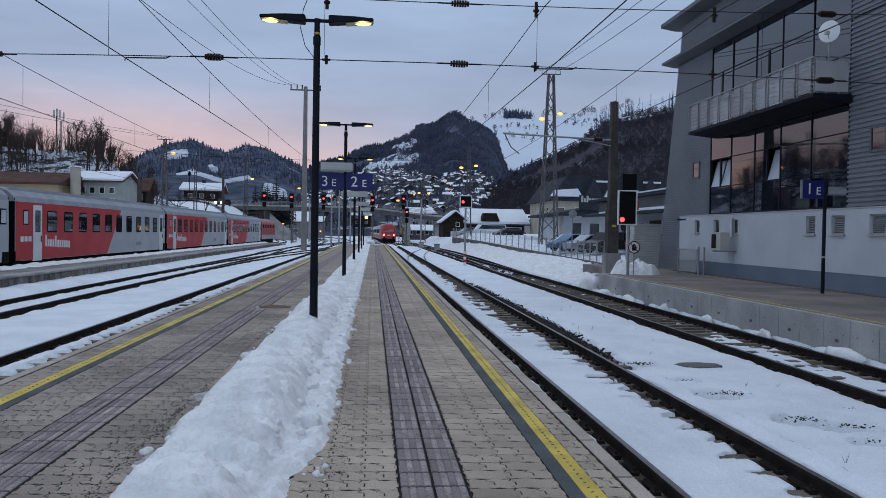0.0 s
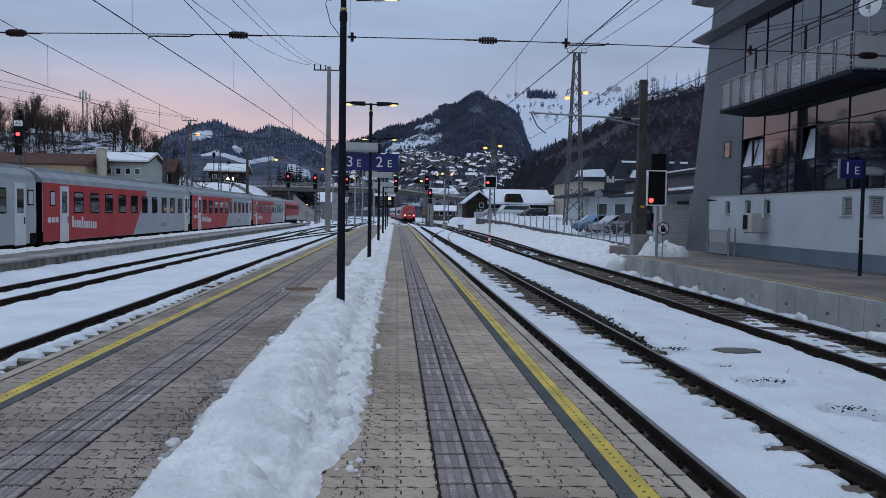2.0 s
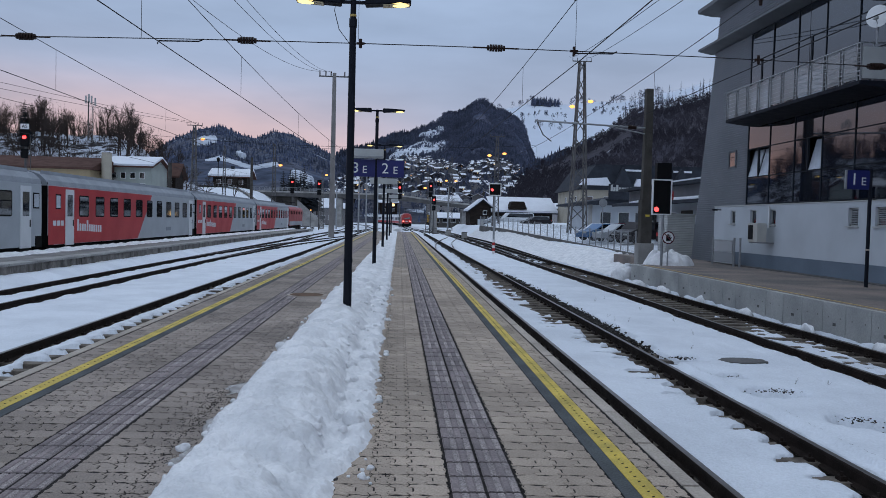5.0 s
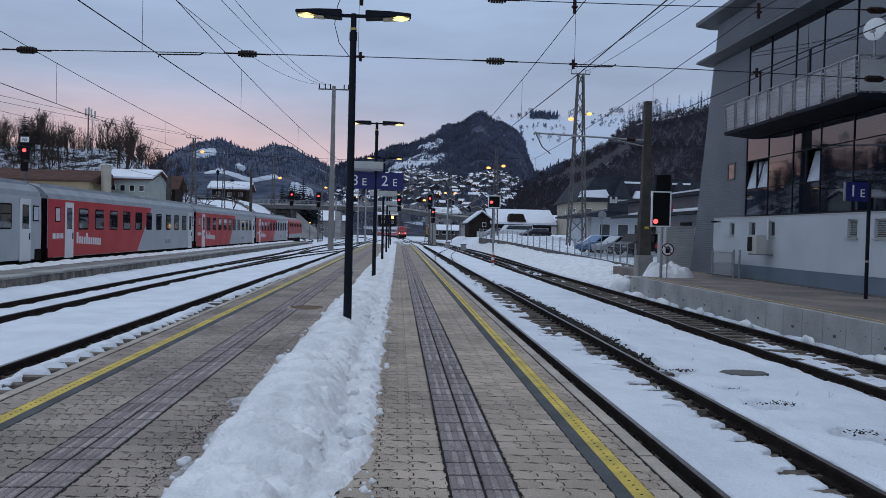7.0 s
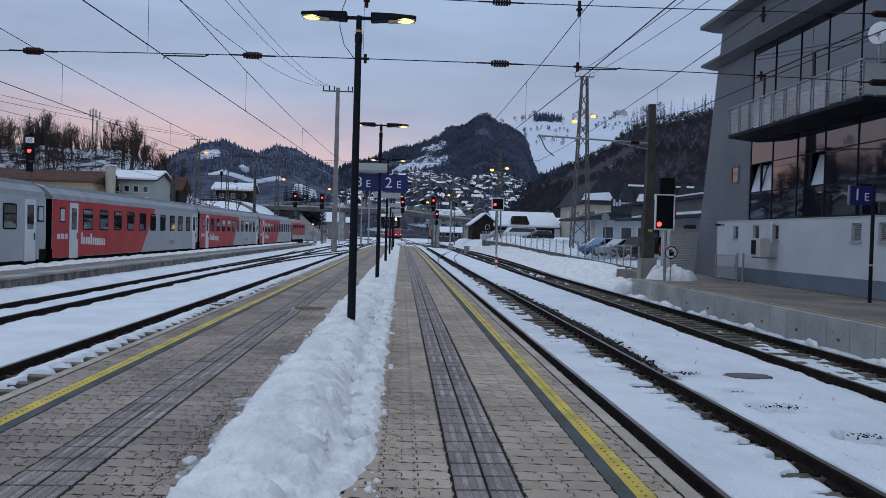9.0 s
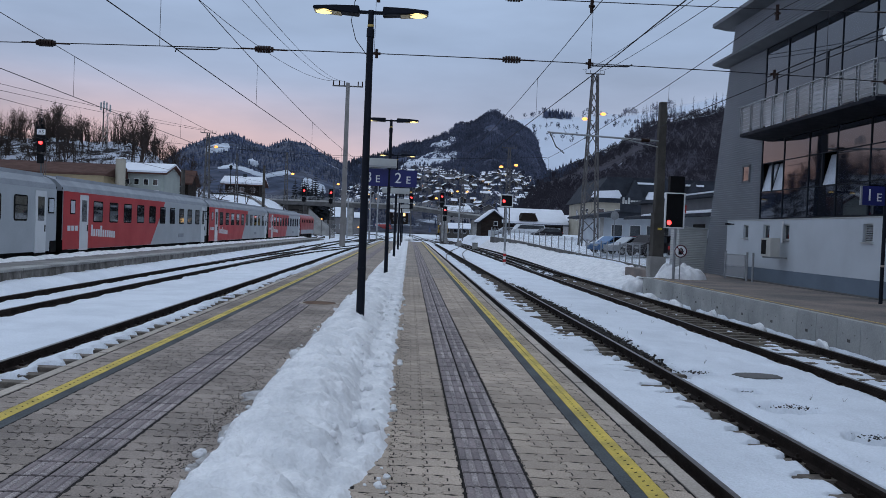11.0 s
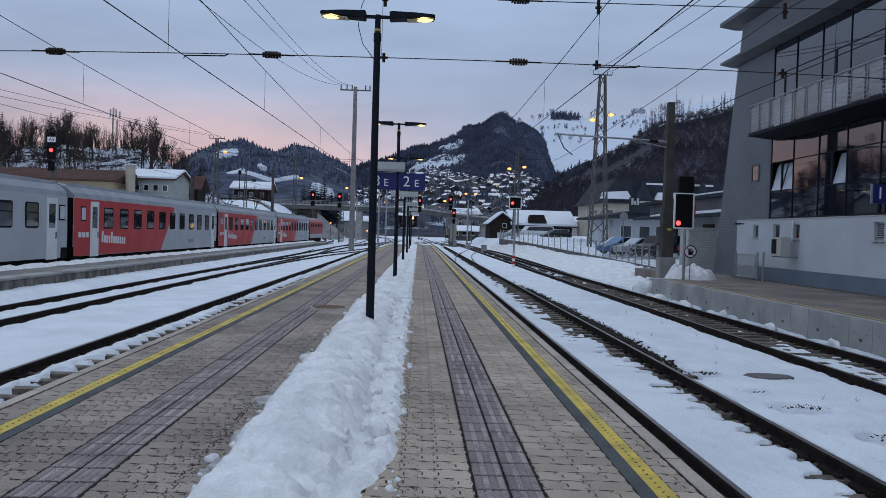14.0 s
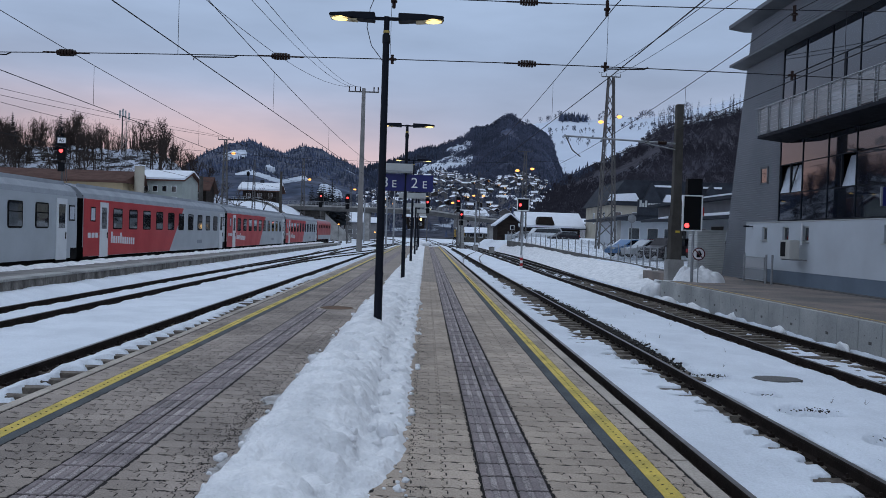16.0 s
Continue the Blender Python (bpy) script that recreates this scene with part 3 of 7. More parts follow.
for k, (x0, x1) in TRACKS.items():
    c = 0.5 * (x0 + x1)
    ys = [3.1 + 0.6 * i for i in range(70)]
    if k == "c":
        ys = ys[6:60]
    if k == "d":
        ys = []
    ln = straight(c, -30, 130)
    if k == "a":
        ln = [Vector((4.5, y, RAIL_Z)) for y in spaced(-30, 120, 25)] + curve_through([(4.5, 124, RAIL_Z), (4.2, 150, RAIL_Z), (3.9, 178, RAIL_Z), (3.3, 210, RAIL_Z), (2.4, 256, RAIL_Z), (0.6, 296, RAIL_Z), (-6, 330, RAIL_Z), (-17, 362, RAIL_Z), (-34, 394, RAIL_Z), (-58, 424, RAIL_Z), (-90, 448, RAIL_Z), (-130, 464, RAIL_Z), (-200, 478, RAIL_Z)])
    tr = track("railway_track", ln, "rusty rails on sleepers half buried in snow", [(c, y) for y in ys])
    m = M()
    for y in ys[:45]:
        for s in (-0.75, 0.75):
            for o in (-0.1, 0.1):
                m.box(c + s + o - 0.035, c + s + o + 0.035, y - 0.05, y + 0.05, -0.70, -0.655)
                m.cyl((c + s + o, y, -0.66), (c + s + o, y, -0.615), 0.016, n=6)
    if ys:
        part("rail_fastenings", m, RAIL, tr, kind="stuff")
# yard tracks that fan out beyond the platforms
for pts in (((9.1, 118), (8.0, 135), (5.5, 160), (4.2, 185)), ((4.5, 62), (5.6, 82), (8.3, 108), (9.1, 120)), ((9.1, 44), (9.9, 70), (10.2, 98), (9.6, 126), (8.0, 165)), ((9.1, 95), (9.7, 125), (9.2, 160), (7.4, 200)), ((-4.55, 90), (-3.0, 120), (0.5, 150), (3.3, 185)), ((-4.55, 120), (-4.5, 150), (-5.5, 200), (-14, 280), (-40, 340)), ((-9.3, 40), (-8.2, 66), (-5.6, 92), (-4.55, 108)), ((-9.3, 126), (-9.5, 160), (-14, 220), (-40, 300)), ((-9.3, 75), (-11, 105), (-15, 140), (-22, 190), (-50, 260)), ((-16.4, -30), (-16.4, 60), (-16.4, 130), (-18, 170), (-30, 230)), ((-9.3, 110), (-7, 135), (-4.8, 165), (-4, 200))):
    track("railway_track", curve_through([(x, y, RAIL_Z + 0.002 * random.random()) for x, y in pts], 6), "dark rails fanning out over the snowy yard", ())

# ---- middle platform ----
EDGE = {-1: 2.97, 1: 2.80}
LINE = {-1: 2.475, 1: 2.412}     # inner side of each yellow line
plat = thing("platform_middle", "island platform with worn concrete pavers", "platform", kind="structure")
part("platform_body", M().box(-2.96, 2.79, -25, 106, -1.0, -0.075), CONCRETE, plat)
part("paving_bed", M().box(-2.92, 2.75, -25, 28, -0.074, -0.0035), JOINT, plat, "dark grit between the pavers")


def far_paving():
    """Pavers too far off to tell apart: courses across the platform with dark joints."""
    m = mat("distant_pavers", (0.385, 0.318, 0.265), 0.88, 0, 0.16, 0.7, 30, 0.2, (0.290, 0.240, 0.200))
    n, l = m.node_tree.nodes, m.node_tree.links
    b = n["Principled BSDF"]
    old = b.inputs["Base Color"].links[0].from_socket
    g = n.new("ShaderNodeNewGeometry")
    br = n.new("ShaderNodeTexBrick")
    br.inputs["Scale"].default_value, br.inputs["Mortar Size"].default_value = 1.0, 0.008
    br.inputs["Brick Width"].default_value, br.inputs["Row Height"].default_value = 0.22, 0.165
    br.inputs["Color1"].default_value, br.inputs["Color2"].default_value = (1, 1, 1, 1), (0.82, 0.82, 0.82, 1)
    br.inputs["Mortar"].default_value = (0.3, 0.3, 0.3, 1)
    l.new(g.outputs["Position"], br.inputs["Vector"])
    x = n.new("ShaderNodeMixRGB")
    x.blend_type, x.inputs["Fac"].default_value = "MULTIPLY", 1.0
    l.new(old, x.inputs["Color1"])
    l.new(br.outputs["Color"], x.inputs["Color2"])
    l.new(x.outputs[0], b.inputs["Base Color"])
    return m


m = M()
for a, b in ((-2.36, -1.725), (-1.262, 1.205), (1.672, 2.295), (2.55, 2.72), (-2.89, -2.62)):
    m.box(a, b, 28, 106, -0.07, 0.0).box(a, b, -20, 2.9, -0.07, 0.0)
part("far_paving", m, far_paving(), plat, "weathered beige-grey concrete pavers")
for s in (-1, 1):
    for y in range(-20, 106):
        part("edge_slab", M().box(s * EDGE[s] - 0.07, s * EDGE[s] + 0.07, y + 0.004, y + 0.996, -0.18, 0.004), KERB, plat) if y < 3 or y > 60 else None
    a, b = sorted((s * LINE[s], s * (LINE[s] + 0.135)))
    part("yellow_line", M().box(a, b, -20, 106, -0.06, 0.003), YELLOW, plat, "worn yellow safety line with raised studs")
    a, b = sorted((s * (LINE[s] - 0.112), s * (LINE[s] - 0.003)))
    part("dark_line", M().box(a, b, -20, 106, -0.06, 0.002), SLATE, plat, "slate grey contrast strip")
    m = M()
    for i in range(300):
        y = 3.5 + i * 0.098
        x = LINE[s] + 0.056
        m.prism([(s * x, y), (s * (x + 0.02), y + 0.012), (s * (x + 0.02), y + 0.022), (s * x, y + 0.010)], "z", 0.0, 0.006)
    part("line_studs", m, JOINT, plat, "short dark grip studs", kind="stuff")
edge_mesh = M().box(-0.07, 0.07, 0.004, 0.996, -0.18, 0.004).data("edge_slab", KERB, bevel=0.012)
for s in (-1, 1):
    for y in range(3, 61):
        o = new("edge_slab", edge_mesh)
        o.parent = plat
        o.matrix_basis = pose(s * EDGE[s], y, 0, random.uniform(-0.1, 0.1), random.uniform(-0.3, 0.3), 0)

# long snow ridge swept to the middle of the platform


def chunk(x, y, s, seed):
    """Rounded lumps pressed against one another, 0 in the joints and 1 on top."""
    d = noise.voronoi(Vector((x * s, y * s, seed)))[0][0]
    return max(0.0, 1 - (d / 0.75) ** 2) ** 0.5


def ridge_height(x, y):
    left = -0.58 + 0.12 * fbm(0, y, 0.9, 3, 4.0) + 0.03 * fbm(x, y, 4.0, 2, 5.0) + 0.12 * ramp(y, 18, 40)
    right = 0.68 + 0.05 * fbm(0, y, 1.3, 3, 14.0) + 0.035 * fbm(x, y, 6.0, 2, 15.0) - 0.18 * ramp(5.9 - y, 0, 0.9)
    if x < left - 0.05 or x > right + 0.05:
        return -0.03
    edge = min(ramp(x, left - 0.04, left + 0.10), ramp(right + 0.04 - x, 0, 0.14))
    top = 0.19 + 0.05 * fbm(7, y, 0.5, 2, 1.0) + 0.10 * math.exp(-((y - 7.4) / 0.9) ** 2) + 0.05 * math.exp(-((y - 10.2) / 1.2) ** 2) - 0.06 * ramp(y, 14, 26)
    mid = -0.10 + 0.07 * fbm(3, y, 0.6, 2, 6.0)
    hump = max(0.0, 1 - (abs(x - mid) / (0.50 if x < mid else 0.46)) ** 2.4) ** 0.62
    shelf = 0.045 + 0.02 * fbm(x, y, 2.5, 2, 8.0)
    rough = 0.35 + 0.65 * ramp(x, -0.1, 0.3)
    z = max(shelf, top * hump)
    z += 0.11 * (chunk(x, y * 0.8, 2.4, 3.0) - 0.55) * hump
    z += 0.060 * (chunk(x, y, 6.0, 7.0) - 0.6) * rough * edge
    z += (0.034 * fbm(x, y, 7.0, 3, 2.0) + 0.018 * abs(fbm(x, y, 19.0, 2, 12.0))) * edge
    return -0.03 + (max(z, 0.012) + 0.03) * edge


m = M().sheet(spaced(-0.95, 0.95, 110), spaced(3.3, 12.0, 450), ridge_height)
m.sheet(spaced(-0.95, 0.95, 76), spaced(12.0, 20.0, 240), ridge_height)
m.sheet(spaced(-0.95, 0.95, 40), spaced(20.0, 50.0, 400), ridge_height)
m.sheet(spaced(-0.95, 0.3, 20), spaced(-20.0, 3.3, 160), lambda x, y: ridge_height(x, y) - 0.26 * ramp(x, -0.3, 0.2) * ramp(2.6 - y, 0, 1))
m.sheet(spaced(-0.95, 0.95, 16), spaced(50.0, 108.0, 260), ridge_height)
whole("snow_ridge", m, SNOW_OLD, "trodden ridge of snow shovelled along the platform middle", "snow", kind="stuff", smooth=True)
m = M()
for i in range(150):
    y = random.uniform(4.8, 20)
    x = random.uniform(0.25, 0.74) if i % 4 else random.uniform(-0.66, -0.52)
    r = random.uniform(0.010, 0.032) * (1.7 if i % 9 == 0 else 1)
    m.blob((x, y, max(0.0, ridge_height(x, y)) + r * 0.3), r * 1.2, r * 1.2, r, i, 0.4, 5)
for x, y, r in ((0.52, 6.35, 0.085), (0.40, 6.5, 0.05), (0.36, 7.1, 0.06), (0.44, 8.0, 0.045), (0.30, 5.6, 0.05), (0.48, 9.3, 0.05)):
    m.blob((x, y, 0.045 + 0.4 * r), r, 1.1 * r, 0.85 * r, 3 + 9 * x, 0.3, 9)
m.blob((0.2, 107.0, -0.2), 1.3, 1.6, 0.9, 6, 0.4, 9)
whole("snow_lumps", m, SNOW_OLD, "loose lumps of snow fallen beside the ridge", "snow", kind="stuff", smooth=True)
m = M()
for x, y, rx, ry, s in ((-0.62, 6.35, 0.14, 0.32, 1), (-0.70, 7.75, 0.16, 0.26, 2), (-0.62, 8.9, 0.12, 0.4, 3), (-0.66, 10.6, 0.14, 0.35, 4), (-0.60, 5.5, 0.13, 0.3, 5), (-0.62, 12.4, 0.12, 0.5, 6)):
    m.blob((x + 0.05, y, -0.004), 0.8 * rx, 0.9 * ry, 0.018, s, 0.9, 12)
whole("slush", m, mat("dirty_ice", (0.50, 0.48, 0.47), 0.6, 0, 0.22, 6, 60, 0.6, (0.30, 0.28, 0.265)), "grey dirty ice left along the snow ridge", "slush", kind="stuff", smooth=True)
# round manhole cover in the paving
mh = thing("manhole_cover", "rusty round manhole cover in the paving", "manhole cover", (-1.1, 17.3, 0.0))
part("ring", M().cyl((0, 0, -0.05), (0, 0, 0.012), 0.43, n=28), KERB, mh)
part("cover", M().cyl((0, 0, 0.0), (0, 0, 0.018), 0.36, n=28), mat("rusty_iron", (0.15, 0.085, 0.05), 0.9, 0.2, 0.3, 4, 40, 0.3), mh)

# ---- house platform ----
hp = thing("platform_house", "paved platform with precast concrete wall", "platform", kind="structure")
part("platform_body", M().box(EDGE_R + 0.17, 24, -25, 34.0, -1.0, -0.004), ASPHALT, hp, "reddish grey paved surface")
for i in range(56):
    y = 34.0 - 0.98 * (i + 1)
    w = part("wall_panel", M().box(EDGE_R, EDGE_R + 0.165, y + 0.006, y + 0.974, -1.0, 0.0), WALLCONC, hp, bevel=0.006)
    m = M()
    for dy in (0.22, 0.72):
        m.cyl((EDGE_R - 0.002, y + dy, -0.33), (EDGE_R + 0.01, y + dy, -0.33), 0.018, n=8)
    if i % 2 == 0:
        m.box(EDGE_R - 0.003, EDGE_R + 0.01, y + 0.4, y + 0.53, -0.52, -0.45)
    part("tie_holes", m, CONCDARK, w, "dark formwork tie holes")
part("apron", M().box(13.3, 24, 34.0, 45.5, -1.0, -0.006), ASPHALT, hp, "cleared asphalt apron beyond the platform end")
part("edge_line", M().box(EDGE_R + 0.36, EDGE_R + 0.44, -25, 33.4, -0.01, 0.004), mat("faded_yellow_line", (0.5, 0.36, 0.14), 0.8, 0, 0.25, 3, 50, 0.1), hp, "thin faded yellow line")
part("drain_kerb", M().box(WALL_X - 0.42, WALL_X - 0.12, -10, 38, -0.02, 0.03), CONCDARK, hp, "dark gravel strip along the wall")

# ---- far left platform ----
lp = thing("platform_left", "low concrete platform dusted with snow", "platform", kind="structure")
part("platform_body", M().box(-13.9, -11.62, -25, 112, -1.0, -0.07), mat("wet_platform", (0.23, 0.21, 0.20), 0.75, 0, 0.25, 0.8, 30, 0.3, (0.15, 0.14, 0.135)), lp, "worn grey platform surface", bevel=0.02)
face_mesh = M().box(-11.66, -11.55, 0.01, 1.99, -1.0, -0.13).data("face_panel", DIRTYCONC, bevel=0.01)
slab_mesh = M().box(-12.1, -11.47, 0.008, 1.992, -0.13, -0.05).data("edge_slab", CONCRETE, bevel=0.012)
for i in range(60):
    for nm, me in (("face_panel", face_mesh), ("edge_slab", slab_mesh)):
        o = new(nm, me)
        o.parent = lp
        o.matrix_basis = pose(random.uniform(-0.015, 0.015), -8 + 2 * i, random.uniform(-0.008, 0.008))
part("platform_ramp", M().prism([(112, -1.0), (112, -0.07), (126, -0.85), (126, -1.0)], "x", -13.9, -11.55), CONCRETE, lp)
m = M()
m.sheet(spaced(-14.4, -13.1, 13), spaced(10, 112, 420), lambda x, y: -0.08 + 0.14 * max(0, 1 - abs(x + 13.9) / (0.45 + 0.25 * fbm(1, y, 1.1))) + 0.06 * fbm(x, y, 1.6, 3) * ramp(-x, 13.3, 13.6) - 0.03 * ramp(x, -13.45, -13.2))
m.sheet(spaced(-15.2, -14.3, 5), spaced(10, 125, 200), lambda x, y: -0.36 + 0.06 * fbm(x, y, 1.3))
m.sheet(spaced(-11.6, -10.5, 11), spaced(10, 112, 380), lambda x, y: -0.45 - 0.22 * ramp(x, -11.4, -10.65) + 0.10 * fbm(x, y, 0.8, 3))
whole("platform_snow", m, SNOW_OLD, "snow swept along both edges of the platform", "snow", kind="stuff", smooth=True)


# ---- office building beside the house platform ----
def wall_cells(m, y0, y1, z0, z1, holes, x0, x1):
    """A wall in the plane of y and z, from x0 to x1 thick, with rectangular openings."""
    ys = sorted({y0, y1, *[h[0] for h in holes], *[h[1] for h in holes]})
    zs = sorted({z0, z1, *[h[2] for h in holes], *[h[3] for h in holes]})
    for a, b in zip(ys, ys[1:]):
        for c, d in zip(zs, zs[1:]):
            if not any(h[0] <= a and b <= h[1] and h[2] <= c and d <= h[3] for h in holes):
                m.box(x0, x1, a, b, c, d)
    return m


def slant(z):
    return 11.35 - 2.75 * z / 12.1


def corrugated(m, z0, z1, pitch, start, end, depth=0.03):
    """Level ribs from start(z) to end(z)."""
    k = int(round((z1 - z0) / pitch))
    for i in range(k):
        z = z0 + i * pitch
        a = [(z, 0.0), (z + 0.45 * pitch, 0.0), (z + 0.55 * pitch, depth), (z + 0.95 * pitch, depth), (z + pitch, 0.0)]
        vs = []
        for zz, d in a:
            vs += [(d, start(zz), zz), (d, end(zz), zz)]
        m.add(vs, [(2 * j, 2 * j + 1, 2 * j + 3, 2 * j + 2) for j in range(4)])
    return m


of = thing("office_building", "grey corrugated office building with dark glass front", "building", (WALL_X, 30, 0))
small = [(5.95, 6.5, 1.87, 2.48), (3.8, 4.4, 1.87, 2.48), (2.0, 2.52, 1.85, 2.48), (-3.92, -3.32, 1.85, 2.48), (-5.66, -4.89, 1.85, 2.48), (-7.75, -6.97, 1.85, 2.48), (-10.2, -9.4, 1.85, 2.48)]
part("white_wall", wall_cells(M(), -35, 8.4, 0.58, 2.67, small, 0.0, 0.3), RENDER, of, "white rendered ground storey wall")
part("plinth", M().box(0.012, 0.3, -35, 8.4, -0.3, 0.58), PLINTH, of, "blue-grey painted plinth")
part("core", M().prism([(0.32, -0.3), (0.32, 2.7), (0.6, 2.7), (0.6, 12.2), (14, 12.2), (14, -0.3)], "y", -35, 8.3), SOFFIT, of)
part("wall_cap", M().box(-0.02, 0.3, -35, 8.4, 2.675, 2.72), BOXGREY, of, "thin light flashing")
part("slanted_cladding", corrugated(corrugated(M(), 2.72, 10.3, 0.105, lambda z: 4.96, slant), 0.0, 2.70, 0.105, lambda z: 8.41, slant), CORRUG, of, "fine ribbed aluminium cladding")
part("upper_cladding", corrugated(M(), 10.56, 12.2, 0.105, lambda z: -35, slant), CORRUG, of, "fine ribbed aluminium cladding")
part("side_cladding", corrugated(M(), 2.74, 10.3, 0.155, lambda z: -35, lambda z: -5.72, 0.05), CORRUG, of, "coarse ribbed aluminium cladding")
part("end_wall", M().add([(0.04, slant(0), 0), (0.04, slant(12.2), 12.2), (14, slant(12.2), 12.2), (14, slant(0), 0)], [(0, 1, 2, 3)]), SOFFIT, of)
part("ledge", M().prism([(-0.7, 10.52), (-0.7, 10.42), (-0.05, 10.3), (0.3, 10.3), (0.3, 10.56), (-0.05, 10.56)], "y", -35, 9.5), SOFFIT, of, "projecting grey metal ledge")
part("roof", M().prism([(-0.75, 12.5), (-0.75, 12.32), (0.0, 12.2), (14.5, 12.2), (14.5, 12.9), (0.2, 12.62)], "y", -35, 9.6), SOFFIT, of, "overhanging flat roof edge")
for y0, y1, z0, z1 in small:
    w = part("window", M().box(0.10, 0.14, y0 + 0.05, y1 - 0.05, z0 + 0.05, z1 - 0.05), PANE, of)
    m = M()
    for a, b, c, d in ((y0, y0 + 0.05, z0, z1), (y1 - 0.05, y1, z0, z1), (y0, y1, z0, z0 + 0.05), (y0, y1, z1 - 0.05, z1)):
        m.box(0.08, 0.16, a, b, c, d)
    part("frame", m, BOXGREY, w)
    part("sill", M().box(-0.07, 0.1, y0 - 0.05, y1 + 0.05, z0 - 0.05, z0), BOXGREY, w, bevel=0.006)
    if y0 < -3:
        m = M()
        for i in range(9):
            m.prism([(0.06, z0 + 0.07 + i * 0.06), (0.09, z0 + 0.105 + i * 0.06), (0.093, z0 + 0.1 + i * 0.06)], "y", y0 + 0.05, y1 - 0.05)
        part("louvre", m, GALV, w, "grey slatted louvre")
for y0, y1, z0, z1 in ((6.1, 6.85, 4.5, 5.2), (-7.7, -6.95, 4.43, 5.14), (-12, -11, 4.43, 5.14)):
    w = part("window", M().box(-0.01, 0.02, y0, y1, z0, z1), PANE, of)
    m = M()
    for a, b, c, d in ((y0 - 0.04, y0 + 0.04, z0, z1), (y1 - 0.04, y1 + 0.04, z0, z1), (y0 - 0.04, y1 + 0.04, z1 - 0.02, z1 + 0.06), (y0 - 0.04, y1 + 0.04, z0 - 0.06, z0 + 0.03)):
        m.box(-0.04, 0.05, a, b, c, d)
    part("frame", m, SOFFIT, w)
# glass front
cols = [4.93, 2.85, 0.73, -1.34, -3.48, -5.7]
rows = [2.76, 3.93, 5.18, 6.22, 7.7, 9.02, 10.28]
part("curtain_wall_back", M().box(0.5, 0.55, -5.7, 4.93, 2.74, 10.28), BLACKP, of)
for i, (a, b) in enumerate(zip(cols, cols[1:])):
    for j, (c, d) in enumerate(zip(rows, rows[1:])):
        mtl = GLASS
        tilt = j == 1 and i in (0, 2)
        if j == 3 and i in (0, 2):
            mid = 0.5 * (a + b)
            for p, q in ((a - 0.06, mid + 0.05), (mid - 0.05, b + 0.06)):
                part("pane", M().box(0.05, 0.07, min(p, q), max(p, q), c + 0.03, d - 0.03), LIGHTPANE, of, "pane with pale curtain behind")
            continue
        if tilt:
            mid = 0.5 * (a + b)
            spans = ((a - 0.08, mid + 0.08), (mid - 0.08, b + 0.08)) if i == 0 else ((mid - 0.08, b + 0.08),)
            for p, q in spans:
                o = part("tilted_pane", M().prism([(0.0, 0.0), (0.04, 0.0), (0.34, 1.16), (0.30, 1.16)], "y", min(p, q), max(p, q)), LIGHTPANE, of, "open tilted window pane")
                o.matrix_basis = pose(0.04, 0, c + 0.03)
            if i == 2:
                part("pane", M().box(0.05, 0.07, mid + 0.02, a - 0.03, c + 0.03, d - 0.03), GLASS, of)
            continue
        o = part("pane", M().box(-0.01, 0.01, b + 0.025, a - 0.025, c + 0.025, d - 0.025), mtl, of)
        o.matrix_basis = pose(0.06, 0.0, 0.0, 0, random.uniform(-0.06, 0.06), random.uniform(-0.05, 0.05))
m = M()
for y in cols:
    m.box(0.02, 0.12, y - 0.018, y + 0.018, 2.74, 10.3)
for z in rows:
    m.box(0.025, 0.115, -5.7, 4.93, z - 0.016, z + 0.016)
for a, b in ((4.93, 2.85), (0.73, -1.34)):
    mid = 0.5 * (a + b)
    m.box(0.02, 0.1, mid - 0.04, mid + 0.04, 3.93, 5.18)
    m.box(0.02, 0.1, mid - 0.06, mid + 0.06, 7.7, 9.02)
part("mullions", m, FRAME, of, "dark aluminium mullions and transoms")
# balcony of the upper office floor
bal = part("balcony", M().prism([(-1.32, 6.24), (-1.32, 6.36), (0.0, 6.36), (0.0, 6.1), (-0.6, 6.16)], "y", -5.9, 4.25), GRAPHITE, of, "steel balcony floor with grating")
for i in range(11):
    y = 4.2 - i * 1.0
    m = M()
    for d in (-0.09, 0.09):
        m.box(-1.32, -1.27, y + d - 0.015, y + d + 0.015, 6.36, 7.5)
    for k in range(7):
        m.box(-1.31, -1.28, y - 0.09, y + 0.09, 6.5 + 0.14 * k, 6.53 + 0.14 * k)
    part("railing_post", m, GALV, bal, "paired flat steel posts")
for x in (-0.9, -0.45):
    for y in (4.22, -5.85):
        part("end_post", M().box(x, x + 0.04, y - 0.02, y + 0.02, 6.36, 7.5), GALV, bal)
part("handrail", M().tube([(0, -5.9, 7.52), (-1.3, -5.9, 7.52), (-1.3, 4.25, 7.52), (0, 4.25, 7.52)], 0.03, 8), GALV, bal)
m = M()
for z in (6.52, 6.68, 6.84, 7.0, 7.16, 7.32):
    m.cyl((-1.3, -5.9, z), (-1.3, 4.25, z), 0.008, n=5).cyl((-1.3, 4.22, z), (0, 4.22, z), 0.008, n=5)
part("railing_wire", m, GALV, bal)
sheet = bpy.data.materials.new("railing_mesh_sheet")
sheet.use_nodes = True
sn, sl = sheet.node_tree.nodes, sheet.node_tree.links
tr_, mx_ = sn.new("ShaderNodeBsdfTransparent"), sn.new("ShaderNodeMixShader")
sn["Principled BSDF"].inputs["Base Color"].default_value = (0.42, 0.42, 0.42, 1)
sn["Principled BSDF"].inputs["Roughness"].default_value = 0.35
mx_.inputs[0].default_value = 0.42
